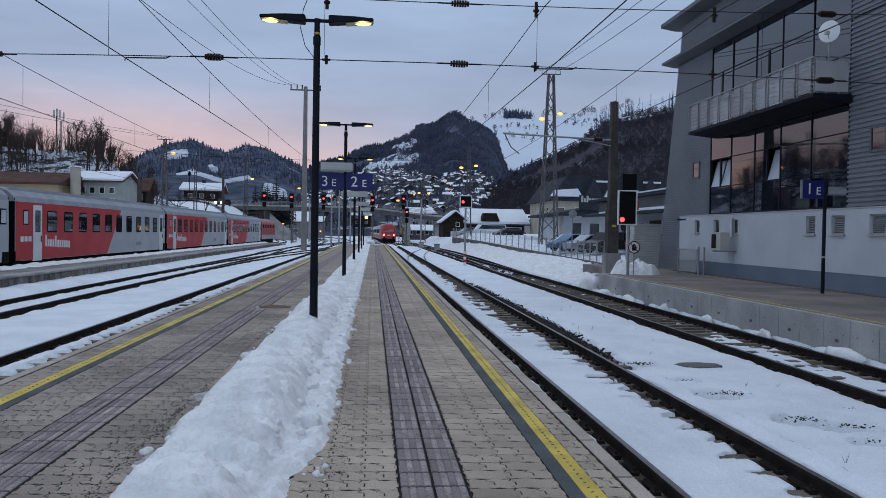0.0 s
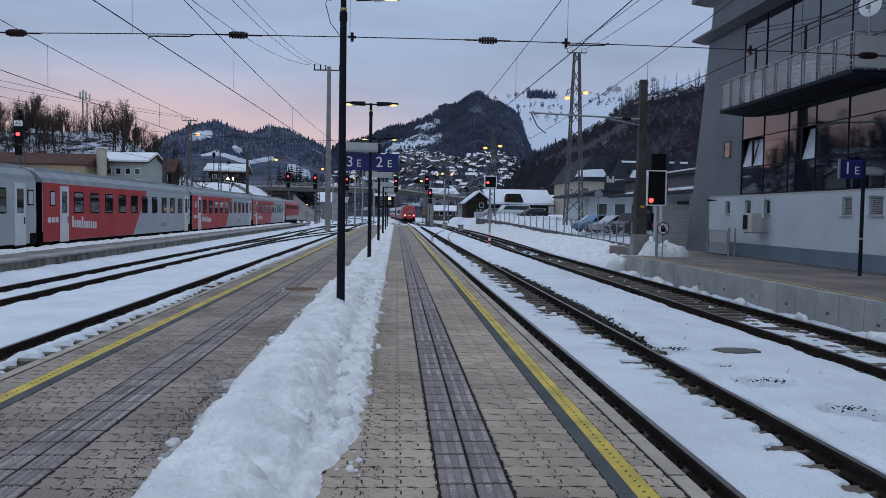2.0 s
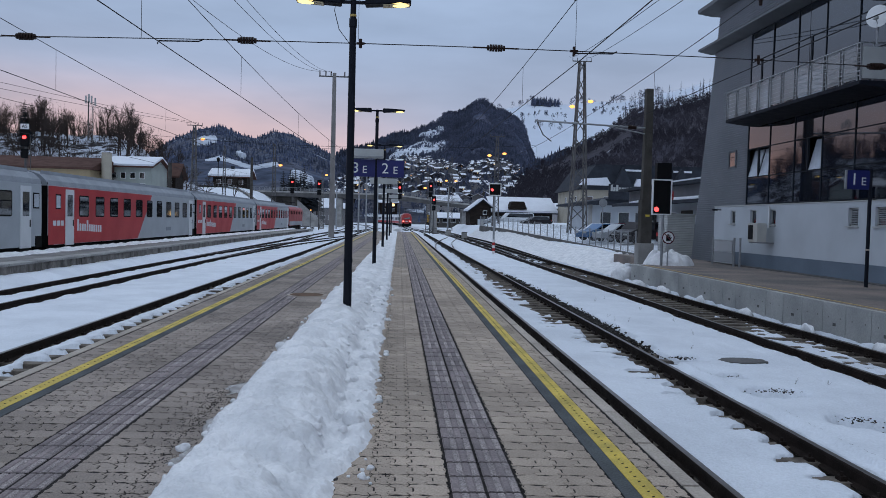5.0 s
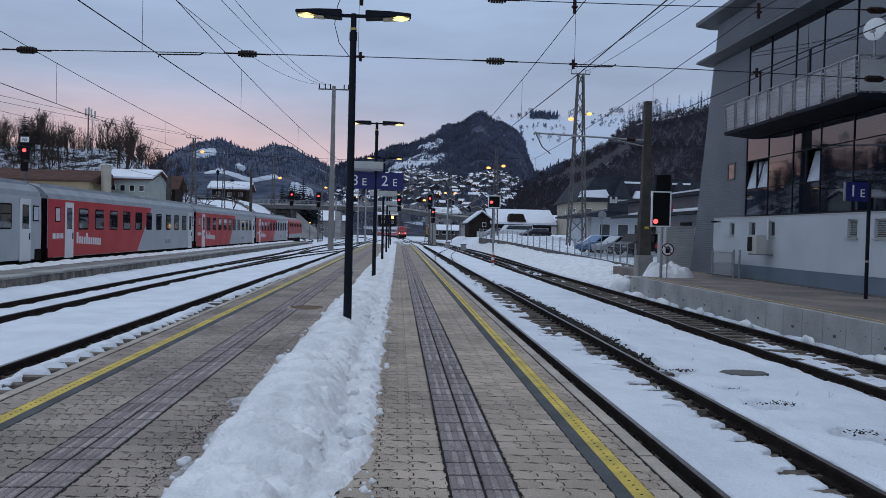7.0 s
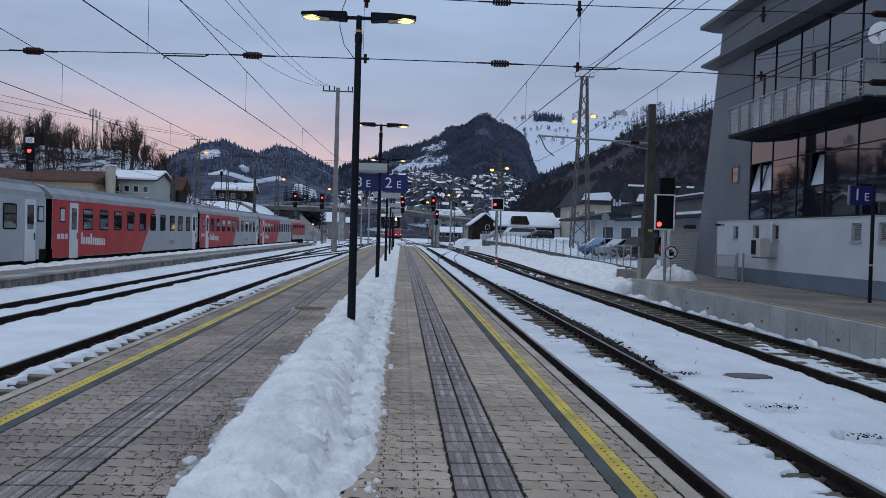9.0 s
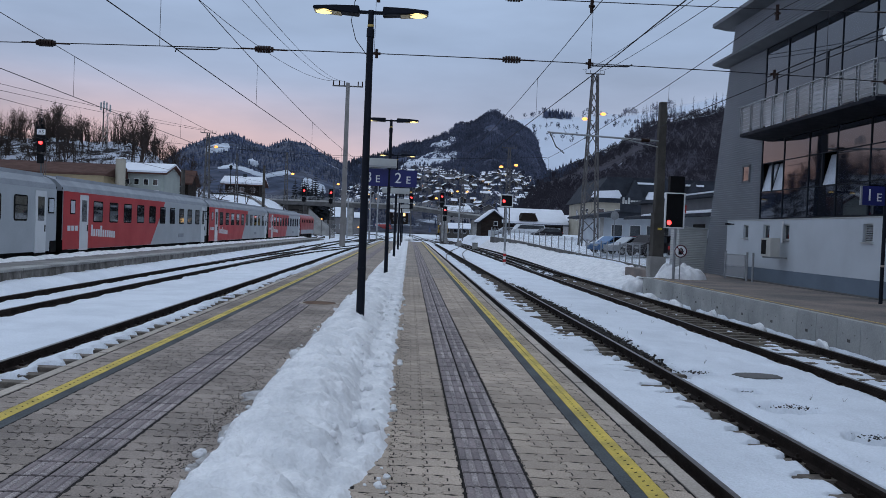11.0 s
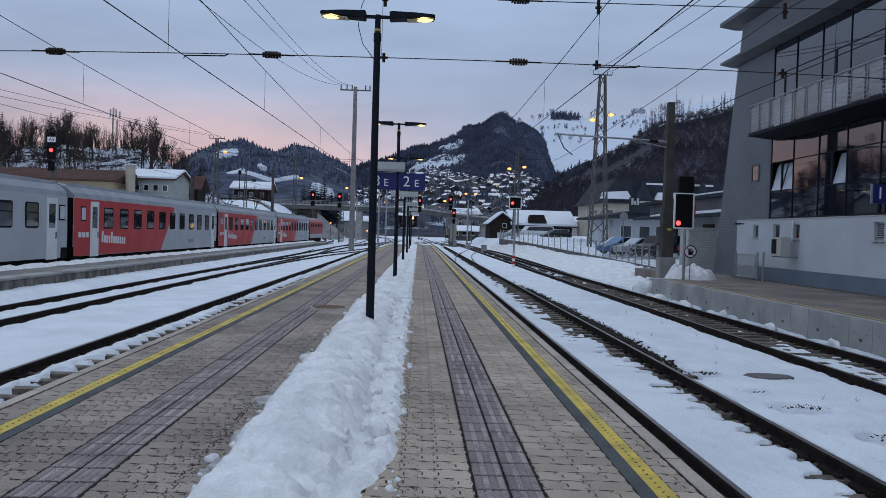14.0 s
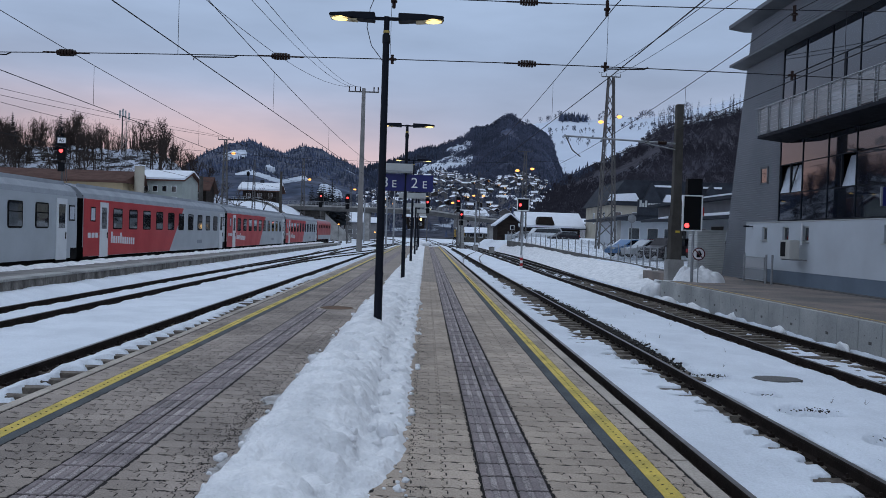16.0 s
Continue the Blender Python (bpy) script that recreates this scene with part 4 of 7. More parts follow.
sl.new(tr_.outputs[0], mx_.inputs[1])
sl.new(sn["Principled BSDF"].outputs[0], mx_.inputs[2])
sl.new(mx_.outputs[0], sn["Material Output"].inputs["Surface"])
for i in range(10):
    y = 4.2 - i * 1.0
    part("mesh_panel", M().box(-1.295, -1.285, y - 0.88, y - 0.12, 6.42, 7.44), sheet, bal, "fine steel mesh panel")
part("end_panel", M().box(-1.25, -0.15, -5.9, -5.86, 6.42, 7.4), BOXGREY, bal, "grey sheet end panel")
# dish, outdoor unit, pipe, gate
d = thing("satellite_dish", "white satellite dish on the balcony end", "satellite dish", (15.25, 23.75, 7.5))
m = M()
for k in range(5):
    r0, r1 = 0.064 * k, 0.064 * (k + 1)
    for i in range(20):
        a0, a1 = 2 * math.pi * i / 20, 2 * math.pi * (i + 1) / 20
        f = lambda r, a: (r * math.cos(a), 0.25 * r * r, 1.18 * r * math.sin(a))
        m.add([f(r0, a0), f(r1, a0), f(r1, a1), f(r0, a1)], [(0, 1, 2, 3)])
o = part("reflector", m, WHITEP, d, smooth=True)
o.matrix_basis = pose(0, 0, 0.75, -14, 0, -42)
part("mount", M().cyl((0.05, 0.05, -0.1), (0.05, 0.05, 0.8), 0.03).cyl((0.05, 0.05, 0.5), (-0.35, -0.5, 0.55), 0.012), GALV, d)
part("receiver", M().box(-0.42, -0.3, -0.58, -0.44, 0.5, 0.6), BOXGREY, d, bevel=0.01)
ac = thing("outdoor_unit", "beige air conditioner outdoor unit on wall brackets", "air conditioner", (15.85, 32.45, 1.12))
part("casing", M().box(-0.3, 0.1, -0.45, 0.45, 0.0, 0.78), mat("beige_casing", (0.5, 0.49, 0.45), 0.5, 0, 0.06, 2, 40, 0.02), ac, bevel=0.02)
part("fan_grille", M().box(-0.2, 0.0, 0.452, 0.46, 0.1, 0.7).box(-0.309, -0.302, -0.05, 0.4, 0.1, 0.7), BLACKP, ac, "dark fan grille")
for y in (-0.4, 0.36):
    part("bracket", M().box(-0.25, 0.44, y, y + 0.04, -0.05, 0.0), GALV, ac)
part("pipe", M().tube([(0.38, 0.0, 0.6), (0.38, 0.0, 1.5)], 0.04, 8), WHITEP, ac)
wl_ = thing("wall_lamp", "small dark wall lamp under the cladding", "lamp", (16.2, 37.6, 2.5))
part("arm", M().box(-0.1, 0.1, -0.03, 0.03, 0.0, 0.05), GRAPHITE, wl_)
part("head", M().box(-0.3, -0.1, -0.12, 0.12, -0.02, 0.06), GRAPHITE, wl_, bevel=0.01)
g = thing("metal_gate", "galvanised tube gate between two posts", "gate", (15.4, 35.0, 0))
part("gate_frame", M().tube([(0, -1.0, 0.12), (0, 1.1, 0.12), (0, 1.1, 1.12), (0, -1.0, 1.12), (0, -1.0, 0.12)], 0.025, 6).tube([(0, -1.0, 0.6), (0, 1.1, 0.6)], 0.015, 6), GALV, g)
for y in (-1.15, -1.75, 1.2):
    part("post", M().cyl((0, y, 0), (0, y, 1.25), 0.045), GALV, g)
part("mesh_filling", M().box(-0.004, 0.004, -0.95, 1.05, 0.15, 1.1), sheet, g)
sh = thing("metal_shed", "light grey corrugated metal shed", "shed", (15.15, 42.5, 0))
part("wall", M().prism([(0.04, 0.0)] + [(-0.02 * (i % 2), 0.046 * i) for i in range(51)] + [(0.04, 2.3)], "y", -0.55, 0.8), BOXGREY, sh)
ribs = [(-0.58 - 0.02 * (i % 2), 0.046 * i) for i in range(51)]
part("front", M().prism([(-0.55, 0.0)] + ribs + [(-0.55, 2.3)], "x", 0.02, 1.5), BOXGREY, sh, "ribbed light grey front")
part("roof", M().box(-0.05, 1.65, -0.65, 0.85, 2.3, 2.36), BOXGREY, sh)


# ---- platform furniture ----
def lamp_post(y, height):
    t = thing("platform_lamp", "dark grey twin-arm platform lamp, lit", "street lamp", (0, y, 0.0), "platform lamps")
    part("base_plate", M().cyl((0, 0, 0.0), (0, 0, 0.05), 0.14, n=16), GRAPHITE, t)
    part("pole", M().cyl((0, 0, 0.03), (0, 0, height - 0.35), 0.072, 0.056, n=20), GRAPHITE, t, smooth=False)
    part("collar", M().cyl((0, 0, 0.95), (0, 0, 1.0), 0.077, n=20), GRAPHITE, t)
    part("top_collar", M().cyl((0, 0, height - 0.42), (0, 0, height - 0.28), 0.066, n=20), GRAPHITE, t)
    part("spigot", M().cyl((0, 0, height - 0.3), (0, 0, height + 0.03), 0.05, 0.047, n=16), GRAPHITE, t)
    part("indicator_ring", M().cyl((0, -0.001, height - 0.25), (0, -0.001, height - 0.21), 0.055, n=16), mat("amber_ring", (0.5, 0.35, 0.1), 0.5), t, "amber glass ring")
    part("arm", M().box(-0.24, 0.24, -0.025, 0.025, height - 0.03, height + 0.02), GRAPHITE, t)
    for s in (-1, 1):
        a = [(s * 0.2, height - 0.06), (s * 0.97, height - 0.005), (s * 0.97, height + 0.045), (s * 0.6, height + 0.07), (s * 0.2, height + 0.075)]
        h = part("lamp_head", M().prism(a, "y", -0.13, 0.13), GRAPHITE, t, bevel=0.012)
        lens = M().blob((s * 0.78, -0.01, height - 0.022), 0.16, 0.12, 0.036, 2, 0.02, 8)
        part("lit_panel", lens, LAMPLIT, h, "glowing warm white panel")
        part("reflector", M().prism([(s * 0.50, height - 0.05), (s * 0.95, height - 0.016), (s * 0.95, height - 0.024), (s * 0.50, height - 0.056)], "y", -0.115, 0.115), mat("lamp_reflector", (0.6, 0.5, 0.3), 0.3, 0.6), h, "pale reflector round the light")
    return t


for i, y in enumerate(LAMP_Y):
    lamp_post(y, (5.33, 5.5, 5.62, 5.66, 5.7, 5.75)[i])
sg = thing("platform_sign", "blue enamel track sign, white figures, on lamp pole", "sign", (0, 28.4, 0))
part("board", M().box(-0.98, 0.98, -0.10, -0.055, 3.16, 3.76), SIGNBLUE, sg, bevel=0.008)
part("hanger", M().box(-0.03, 0.03, -0.12, 0.02, 3.1, 4.2), GRAPHITE, sg)
for body, x in (("3", -0.72), ("E", -0.40), ("2", 0.32), ("E", 0.68)):
    small_e = body == "E"
    text(body, 0.36 if small_e else 0.52, WHITEP, sg, pose(x, -0.106, 3.40 if small_e else 3.45, 90))
bx = thing("display_box", "light grey sheet metal display box above sign", "display", (0, 28.4, 0))
part("casing", M().box(-0.86, 0.26, -0.35, -0.14, 3.80, 4.12), BOXGREY, bx, bevel=0.02)
part("lower_lip", M().box(-0.84, 0.24, -0.36, -0.14, 3.83, 3.87), GALV, bx)
part("bracket", M().box(-0.04, 0.04, -0.16, 0.0, 3.9, 4.0), GRAPHITE, bx)
for y in LAMP_Y[2:]:
    b = thing("display_box", "light grey sheet metal display box on pole", "display", (0, y, 0.1))
    part("casing", M().box(-0.75, 0.72, -0.3, -0.1, 3.45, 3.75), BOXGREY, b, bevel=0.02)
    part("bracket", M().box(-0.04, 0.04, -0.12, 0.0, 3.5, 3.6), GRAPHITE, b)
s1 = thing("platform_sign", "blue enamel track sign, white figures, on own post", "sign", (14.93, 23.2, 0))
part("post", M().cyl((0, 0, 0), (0, 0, 3.55), 0.055, n=16), GRAPHITE, s1)
part("board", M().box(-0.78, -0.04, -0.03, 0.02, 2.93, 3.5), SIGNBLUE, s1, bevel=0.008)
part("edge_strip", M().box(-0.79, -0.74, -0.034, 0.024, 2.93, 3.5), GALV, s1)
text("1", 0.5, WHITEP, s1, pose(-0.52, -0.036, 3.22, 90))
text("E", 0.34, WHITEP, s1, pose(-0.23, -0.036, 3.16, 90))
part("band", M().cyl((0, 0, 1.1), (0, 0, 1.16), 0.06, n=16), KERB, s1, "pale tape band")


# ---- signals ----
sb = thing("track_signal", "tall black signal board, white rim, red light", "signal", (11.9, 33.2, 0))
part("post", M().cyl((0.1, 0.05, 0), (0.1, 0.05, 2.3), 0.06, n=10), GALV, sb)
part("board", M().box(-0.39, 0.39, -0.06, 0.0, 2.18, 3.62), BLACKP, sb)
m = M()
for a, b, c, e in ((-0.42, 0.42, 2.15, 2.2), (-0.42, 0.42, 3.6, 3.65), (-0.42, -0.37, 2.2, 3.6), (0.37, 0.42, 2.2, 3.6)):
    m.box(a, b, -0.1, 0.02, c, e)
part("rim", m, WHITEP, sb)
part("red_light", M().cyl((-0.22, -0.075, 2.38), (-0.22, -0.06, 2.38), 0.10, n=20), SIGRED, sb, "lit red lamp")
part("hood", M().cyl((-0.22, -0.2, 2.52), (-0.22, -0.06, 2.52), 0.03, n=8).box(0.02, 0.3, -0.07, -0.06, 2.6, 2.64), BLACKP, sb)
part("rear_box", M().box(-0.2, 0.42, 0.05, 0.35, 3.1, 4.35), BLACKP, sb)
part("side_plate", M().box(0.43, 0.5, -0.05, 0.1, 2.8, 3.15), REDP, sb, "red side plate")
nb = thing("prohibition_sign", "round white sign, dark red rim", "sign", (12.15, 32.9, 0))
part("post", M().cyl((0, 0.03, 0), (0, 0.03, 1.0), 0.025), GALV, nb)
part("disc", M().cyl((0, 0.0, 1.2), (0, 0.02, 1.2), 0.27, n=28), WHITEP, nb)
m = M()
for i in range(28):
    a0, a1 = 2 * math.pi * i / 28, 2 * math.pi * (i + 1) / 28
    f = lambda r, a, y: (r * math.cos(a), y, 1.2 + r * math.sin(a))
    m.add([f(0.27, a0, -0.004), f(0.27, a1, -0.004), f(0.225, a1, -0.004), f(0.225, a0, -0.004)], [(0, 1, 2, 3)])
part("rim", m, mat("dark_red_rim", (0.10, 0.02, 0.03), 0.5), nb)
m = M().prism([(-0.09, 1.06), (0.06, 1.06), (0.09, 1.14), (0.09, 1.22), (-0.09, 1.22)], "y", -0.006, -0.002)
for i in range(4):
    m.box(-0.09 + 0.047 * i, -0.055 + 0.047 * i, -0.006, -0.002, 1.22, (1.31, 1.34, 1.35, 1.31)[i])
m.prism([(0.09, 1.12), (0.15, 1.22), (0.13, 1.24), (0.08, 1.18)], "y", -0.006, -0.002)
part("symbol", m, BLACKP, nb, "black raised palm symbol")
part("slash", M().prism([(-0.19, 1.36), (-0.16, 1.39), (0.19, 1.04), (0.16, 1.01)], "y", -0.010, -0.007), mat("dark_red_slash", (0.12, 0.02, 0.03), 0.5), nb, "dark red slash")
ss = thing("track_signal", "small square black signal on striped post", "signal", (7.6, 56.5, -0.7))
part("post", M().cyl((0, 0, 0), (0, 0, 4.3), 0.07, n=8), GALV, ss)
for i in range(5):
    part("stripe", M().box(-0.10, 0.10, -0.1, -0.03, 0.1 + 0.2 * i, 0.3 + 0.2 * i), REDP if i % 2 else WHITEP, ss)
part("board", M().box(-0.4, 0.4, -0.12, -0.05, 4.25, 5.05), BLACKP, ss)
m = M()
for a, b, c, e in ((-0.44, 0.44, 4.2, 4.27), (-0.44, 0.44, 5.03, 5.1), (-0.44, -0.38, 4.2, 5.1), (0.38, 0.44, 4.2, 5.1)):
    m.box(a, b, -0.16, -0.04, c, e)
part("rim", m, WHITEP, ss)
part("red_light", M().cyl((-0.2, -0.14, 4.62), (-0.2, -0.12, 4.62), 0.1, n=14), SIGRED, ss, "lit red lamp")


def far_signal(x, y, z, letters=""):
    t = thing("main_signal", "dark main signal on mast showing red" + (" below a lettered plate" if letters else ""), "signal", (x, y, -0.7), "main signals")
    top = z + 0.7
    if letters:
        top /= 0.62
        t.scale = (0.62, 0.62, 0.62)
    part("mast", M().cyl((0, 0.1, 0), (0, 0.1, top), 0.09, n=8), STEEL, t)
    part("head", M().box(-0.35, 0.35, -0.12, 0.0, top - 0.8, top + 0.6), BLACKP, t, bevel=0.03)
    part("lower_head", M().box(-0.3, 0.3, -0.12, 0.0, top - 1.8, top - 1.0), BLACKP, t, bevel=0.03)
    part("red_light", M().cyl((0, -0.2, top), (0, -0.13, top), 0.16, n=14), SIGRED, t, "lit red lamp")
    part("hood", M().cyl((0, -0.35, top + 0.2), (0, -0.1, top + 0.2), 0.1, n=8), BLACKP, t)
    part("ladder", M().box(0.2, 0.24, 0.05, 0.1, 0, top).box(0.4, 0.44, 0.05, 0.1, 0, top), STEEL, t)
    if letters:
        part("plate", M().box(-0.35, 0.35, -0.1, -0.05, top + 0.7, top + 1.15), WHITEP, t)
        text(letters, 0.42, BLACKP, t, pose(0, -0.105, top + 0.92, 90))
    return t


far_signal(-19.2, 44.0, 5.55, letters="AS")
far_signal(-16.4, 130, 7.2)
far_signal(-12.1, 130, 7.05)
far_signal(-7.0, 130, 6.9)
far_signal(0.9, 128, 6.7)
far_signal(5.9, 130, 7.15)
far_signal(6.5, 131, 5.0)


# ---- masts ----
def lattice_mast(x, y, z0, z1, w, lamps=(), arms=True, label="grey steel lattice mast with braced sides", turn=0):
    t = thing("lattice_mast", label, "mast", (x, y, z0), "lattice masts", rz=turn)
    h = z1 - z0
    c = lambda z: 0.5 * w * (1 - 0.70 * z / h)
    for sx in (-1, 1):
        for sy in (-1, 1):
            part("leg", M().bar((sx * c(0), sy * c(0), 0), (sx * c(h), sy * c(h), h), 0.07 * w + 0.03), STEEL, t)
    m = M()
    k = int(h / (0.85 * w))
    for i in range(k):
        a, b = h * i / k, h * (i + 1) / k
        for (ux, uy), (vx, vy) in (((-1, -1), (1, -1)), ((1, -1), (1, 1)), ((1, 1), (-1, 1)), ((-1, 1), (-1, -1))):
            if i % 2:
                ux, uy, vx, vy = vx, vy, ux, uy
            m.bar((ux * c(a), uy * c(a), a), (vx * c(b), vy * c(b), b), 0.04 * w + 0.012)
    part("bracing", m, STEEL, t, "zigzag steel bracing")
    part("foot", M().box(-0.6 * w, 0.6 * w, -0.6 * w, 0.6 * w, -0.6, 0.1), CONCRETE, t)
    if arms:
        part("cross_arm", M().bar((-1.0, 0, h), (1.0, 0, h), 0.1).bar((-1.0, 0, h), (-1.0, 0, h + 0.35), 0.05).bar((1.0, 0, h), (1.0, 0, h + 0.35), 0.05).bar((0.5, 0, h), (0.5, 0, h + 0.35), 0.05).bar((-0.5, 0, h), (-0.5, 0, h + 0.35), 0.05), STEEL, t)
    for dx, z in lamps:
        l = part("lamp_arm", M().bar((0, 0, z - z0 - 0.15), (dx, -0.1, z - z0), 0.06), STEEL, t)
        part("flood_lamp", M().blob((dx, -0.15, z - z0), 0.30, 0.2, 0.17, 3, 0.05, 7), SODIUM, l, "glowing orange flood lamp")
    return t


lattice_mast(19.75, 84, 0.2, 18.8, 1.75, ((-0.95, 14.0), (1.0, 14.6)), label="tall lattice mast with two lit orange lamps")
lattice_mast(14.4, 112, -0.6, 13.6, 0.9, ((-1.1, 10.9), (1.0, 11.2)))
lattice_mast(11.4, 165, -0.6, 14.8, 0.9, ((-1.0, 9.8), (1.0, 9.8)), False)
lattice_mast(6.2, 150, -0.6, 10.8, 0.7, ((-0.6, 7.6),), False)
lattice_mast(-26.2, 107, 0.5, 13.3, 0.9, ((1.1, 11.5),))
lattice_mast(-20.6, 138, -0.5, 14.0, 0.8, ((1.1, 10.3),), False)
lattice_mast(-14.3, 158, -0.5, 10.5, 0.7, ((0.8, 9.9),), False)
lattice_mast(-30.5, 145, 3.0, 14, 0.6, (), False)


def wood_mast(x, y, z0, z1, r, label, material):
    t = thing("catenary_mast", label, "mast", (x, y, z0), "catenary masts")
    part("shaft", M().cyl((0, 0, -0.4), (0, 0, z1 - z0), r, 0.62 * r, n=14), material, t)
    return t


cm = wood_mast(-7.1, 95, -0.7, 18.6, 0.36, "tapered grey concrete mast between tracks", mat("pale_concrete", (0.235, 0.22, 0.21), 0.85, 0, 0.12, 1, 20, 0.1))
part("cross_arm", M().bar((-1.8, 0, 18.9), (1.8, 0, 18.9), 0.14), STEEL, cm)
for x in (-1.7, -1.0, -0.4, 1.2, 1.7):
    part("insulator", M().cyl((x, 0, 18.9), (x, 0, 19.5), 0.07, n=6), PORC, cm)
for x, y, z1, r in ((-4.9, 140, 9.0, 0.16), (-5.6, 128, 7.8, 0.16), (-3.2, 150, 9.4, 0.16), (8.4, 175, 8.6, 0.16), (-1.6, 165, 7.5, 0.15), (10.0, 150, 8.0, 0.16), (-12, 165, 8.2, 0.16)):
    wood_mast(x, y, -0.7, z1, r, "slim grey steel catenary mast", GALV)
for x, y, z0, z1 in ((-20.6, 76, 0.0, 6.4), (-22.0, 125, 0.6, 10.6)):
    wood_mast(x, y, z0, z1, 0.28, "dark weathered mast behind the train", TIMBER)
rm = thing("catenary_mast", "dark square mast, pale concrete foot, cantilever arm", "mast", (12.47, 37.2, -0.1), "catenary masts")
part("foot", M().box(-0.36, 0.36, -0.36, 0.36, -0.8, 0.95), CONCRETE, rm, bevel=0.03)
part("shaft", M().prism([(-0.26, -0.26), (0.26, -0.26), (0.26, 0.26), (-0.26, 0.26)], "z", 0.9, 3.0).cyl((0, 0, 3.0), (0, 0, 8.2), 0.29, 0.22, n=4), TIMBER, rm)
part("cantilever_arm", M().cyl((0, -0.1, 6.35), (-5.4, -0.1, 6.55), 0.045).cyl((0, -0.1, 6.05), (-2.2, -0.1, 6.45), 0.03), GALV, rm)
part("registration_arm", M().tube([(-5.3, -0.1, 6.5), (-5.0, -0.1, 5.9), (-4.6, -0.1, 5.6)], 0.03), STEEL, rm)
part("insulator", M().cyl((-1.0, -0.1, 6.38), (-0.6, -0.1, 6.37), 0.09), PORC, rm)
part("number_plate", M().box(-0.1, 0.1, -0.375, -0.365, 2.2, 2.3), YELLOW, rm, "small yellow plate")

# ---- overhead line ----
SPAN_Y = 18.0
CONTACT = {"track_c": -4.55, "track_a": 4.9, "track_d": -9.3, "track_b": 9.1}
hs = thing("head_span", "span wires with brown insulators across the tracks", "overhead line", (0, SPAN_Y, 0))
lower = lambda x: 5.60 - 0.0012 * (x - 3) ** 2
upper = lambda x: 6.98 + 0.0012 * (x - 2) ** 2
for f in (lower, upper):
    part("span_wire", M().tube([(x, 0, f(x)) for x in spaced(-26, 26, 26)], 0.011, 5), WIRE, hs)
for x in (-4.9, -0.15, 4.75, 10.2):
    part("hanger_wire", M().cyl((x, 0, lower(x)), (x, 0, upper(x)), 0.006, n=4), WIRE, hs)


part("jumper_wire", M().tube([(-0.51, 0, 7.02), (-0.63, 0, 6.71), (-0.69, 0, 6.29), (-0.58, 0, 5.88), (-0.33, 0, 5.56)], 0.009, 5), WIRE, hs, "slack dark jumper wire")


def insulator(x, z, w=0.52):
    m = M().cyl((x - w, 0, z), (x + w, 0, z), 0.018, n=6)
    for i in range(7):
        cx = x - 0.18 + 0.06 * i
        m.cyl((cx - 0.022, 0, z), (cx + 0.022, 0, z), 0.080 if 0 < i < 6 else 0.060, n=14)
    return m


for x in (-7.37, -2.6, 2.94, 11.8):
    part("insulator", insulator(x, lower(x)), PORC, hs)
for x in (2.94, 11.8, -7.37):
    part("insulator", insulator(x, upper(x)), PORC, hs)
for x in (-0.1, 4.72, 9.0):
    part("suspension_clamp", M().cyl((x, 0, lower(x) - 0.1), (x, 0, lower(x) + 0.1), 0.035, n=8).box(x - 0.09, x + 0.09, -0.02, 0.02, lower(x) - 0.025, lower(x) + 0.025), PORC, hs)
    part("drop_insulator", M().cyl((x, 0, upper(x) - 0.25), (x, 0, upper(x) + 0.1), 0.04, n=8).cyl((x, 0, upper(x) - 0.12), (x, 0, upper(x) - 0.08), 0.075, n=10), PORC, hs)
for x, s in ((-4.55, 1), (4.7, 1), (-9.6, 1)):
    part("steady_arm", M().tube([(x, 0, lower(x) - 0.12), (x + 0.02, 0, lower(x) - 0.05), (x + 0.9 * s, 0, lower(x) - 0.03), (x + 1.0 * s, 0, lower(x) + 0.02)], 0.016, 5), WIRE, hs)


def contact_line(x0, x1, ya, yb, zc, zm, label):
    """Contact wire, messenger wire and droppers between two supports."""
    t = thing("contact_line", label, "overhead line", (0, 0, 0), "contact lines")
    n = 14
    con = [(x0 + (x1 - x0) * i / n, ya + (yb - ya) * i / n, zc) for i in range(n + 1)]
    mes = [(p[0], p[1], zm - (zm - zc - 0.95) * (1 - (2 * i / n - 1) ** 2)) for i, p in enumerate(con)]
    part("contact_wire", M().tube(con, 0.0115, 5), WIRE, t)
    part("messenger_wire", M().tube(mes, 0.0105, 5), WIRE, t)
    for i in range(2, n, 3):
        part("dropper", M().cyl(con[i], mes[i], 0.006, n=4), WIRE, t)
    return t


LAB = "thin dark contact wire hung from a messenger wire"
for xo, xa, xb, z in ((-6.3, -4.48, -2.8, 5.44), (5.5, 4.92, 3.6, 5.44), (-11.0, -10.0, -9.7, 5.44), (9.6, 9.0, 9.3, 5.44)):
    contact_line(xo, xa, -45, SPAN_Y, z, 7.0, LAB)
    contact_line(xa, xb, SPAN_Y, 72, z, 7.0, LAB)
    contact_line(xb, xa, 72, 126, z, 7.0, LAB)
contact_line(-16.4, -16.4, -20, 40, 5.2, 6.6, LAB)
contact_line(-16.4, -16.4, 40, 100, 5.2, 6.6, LAB)


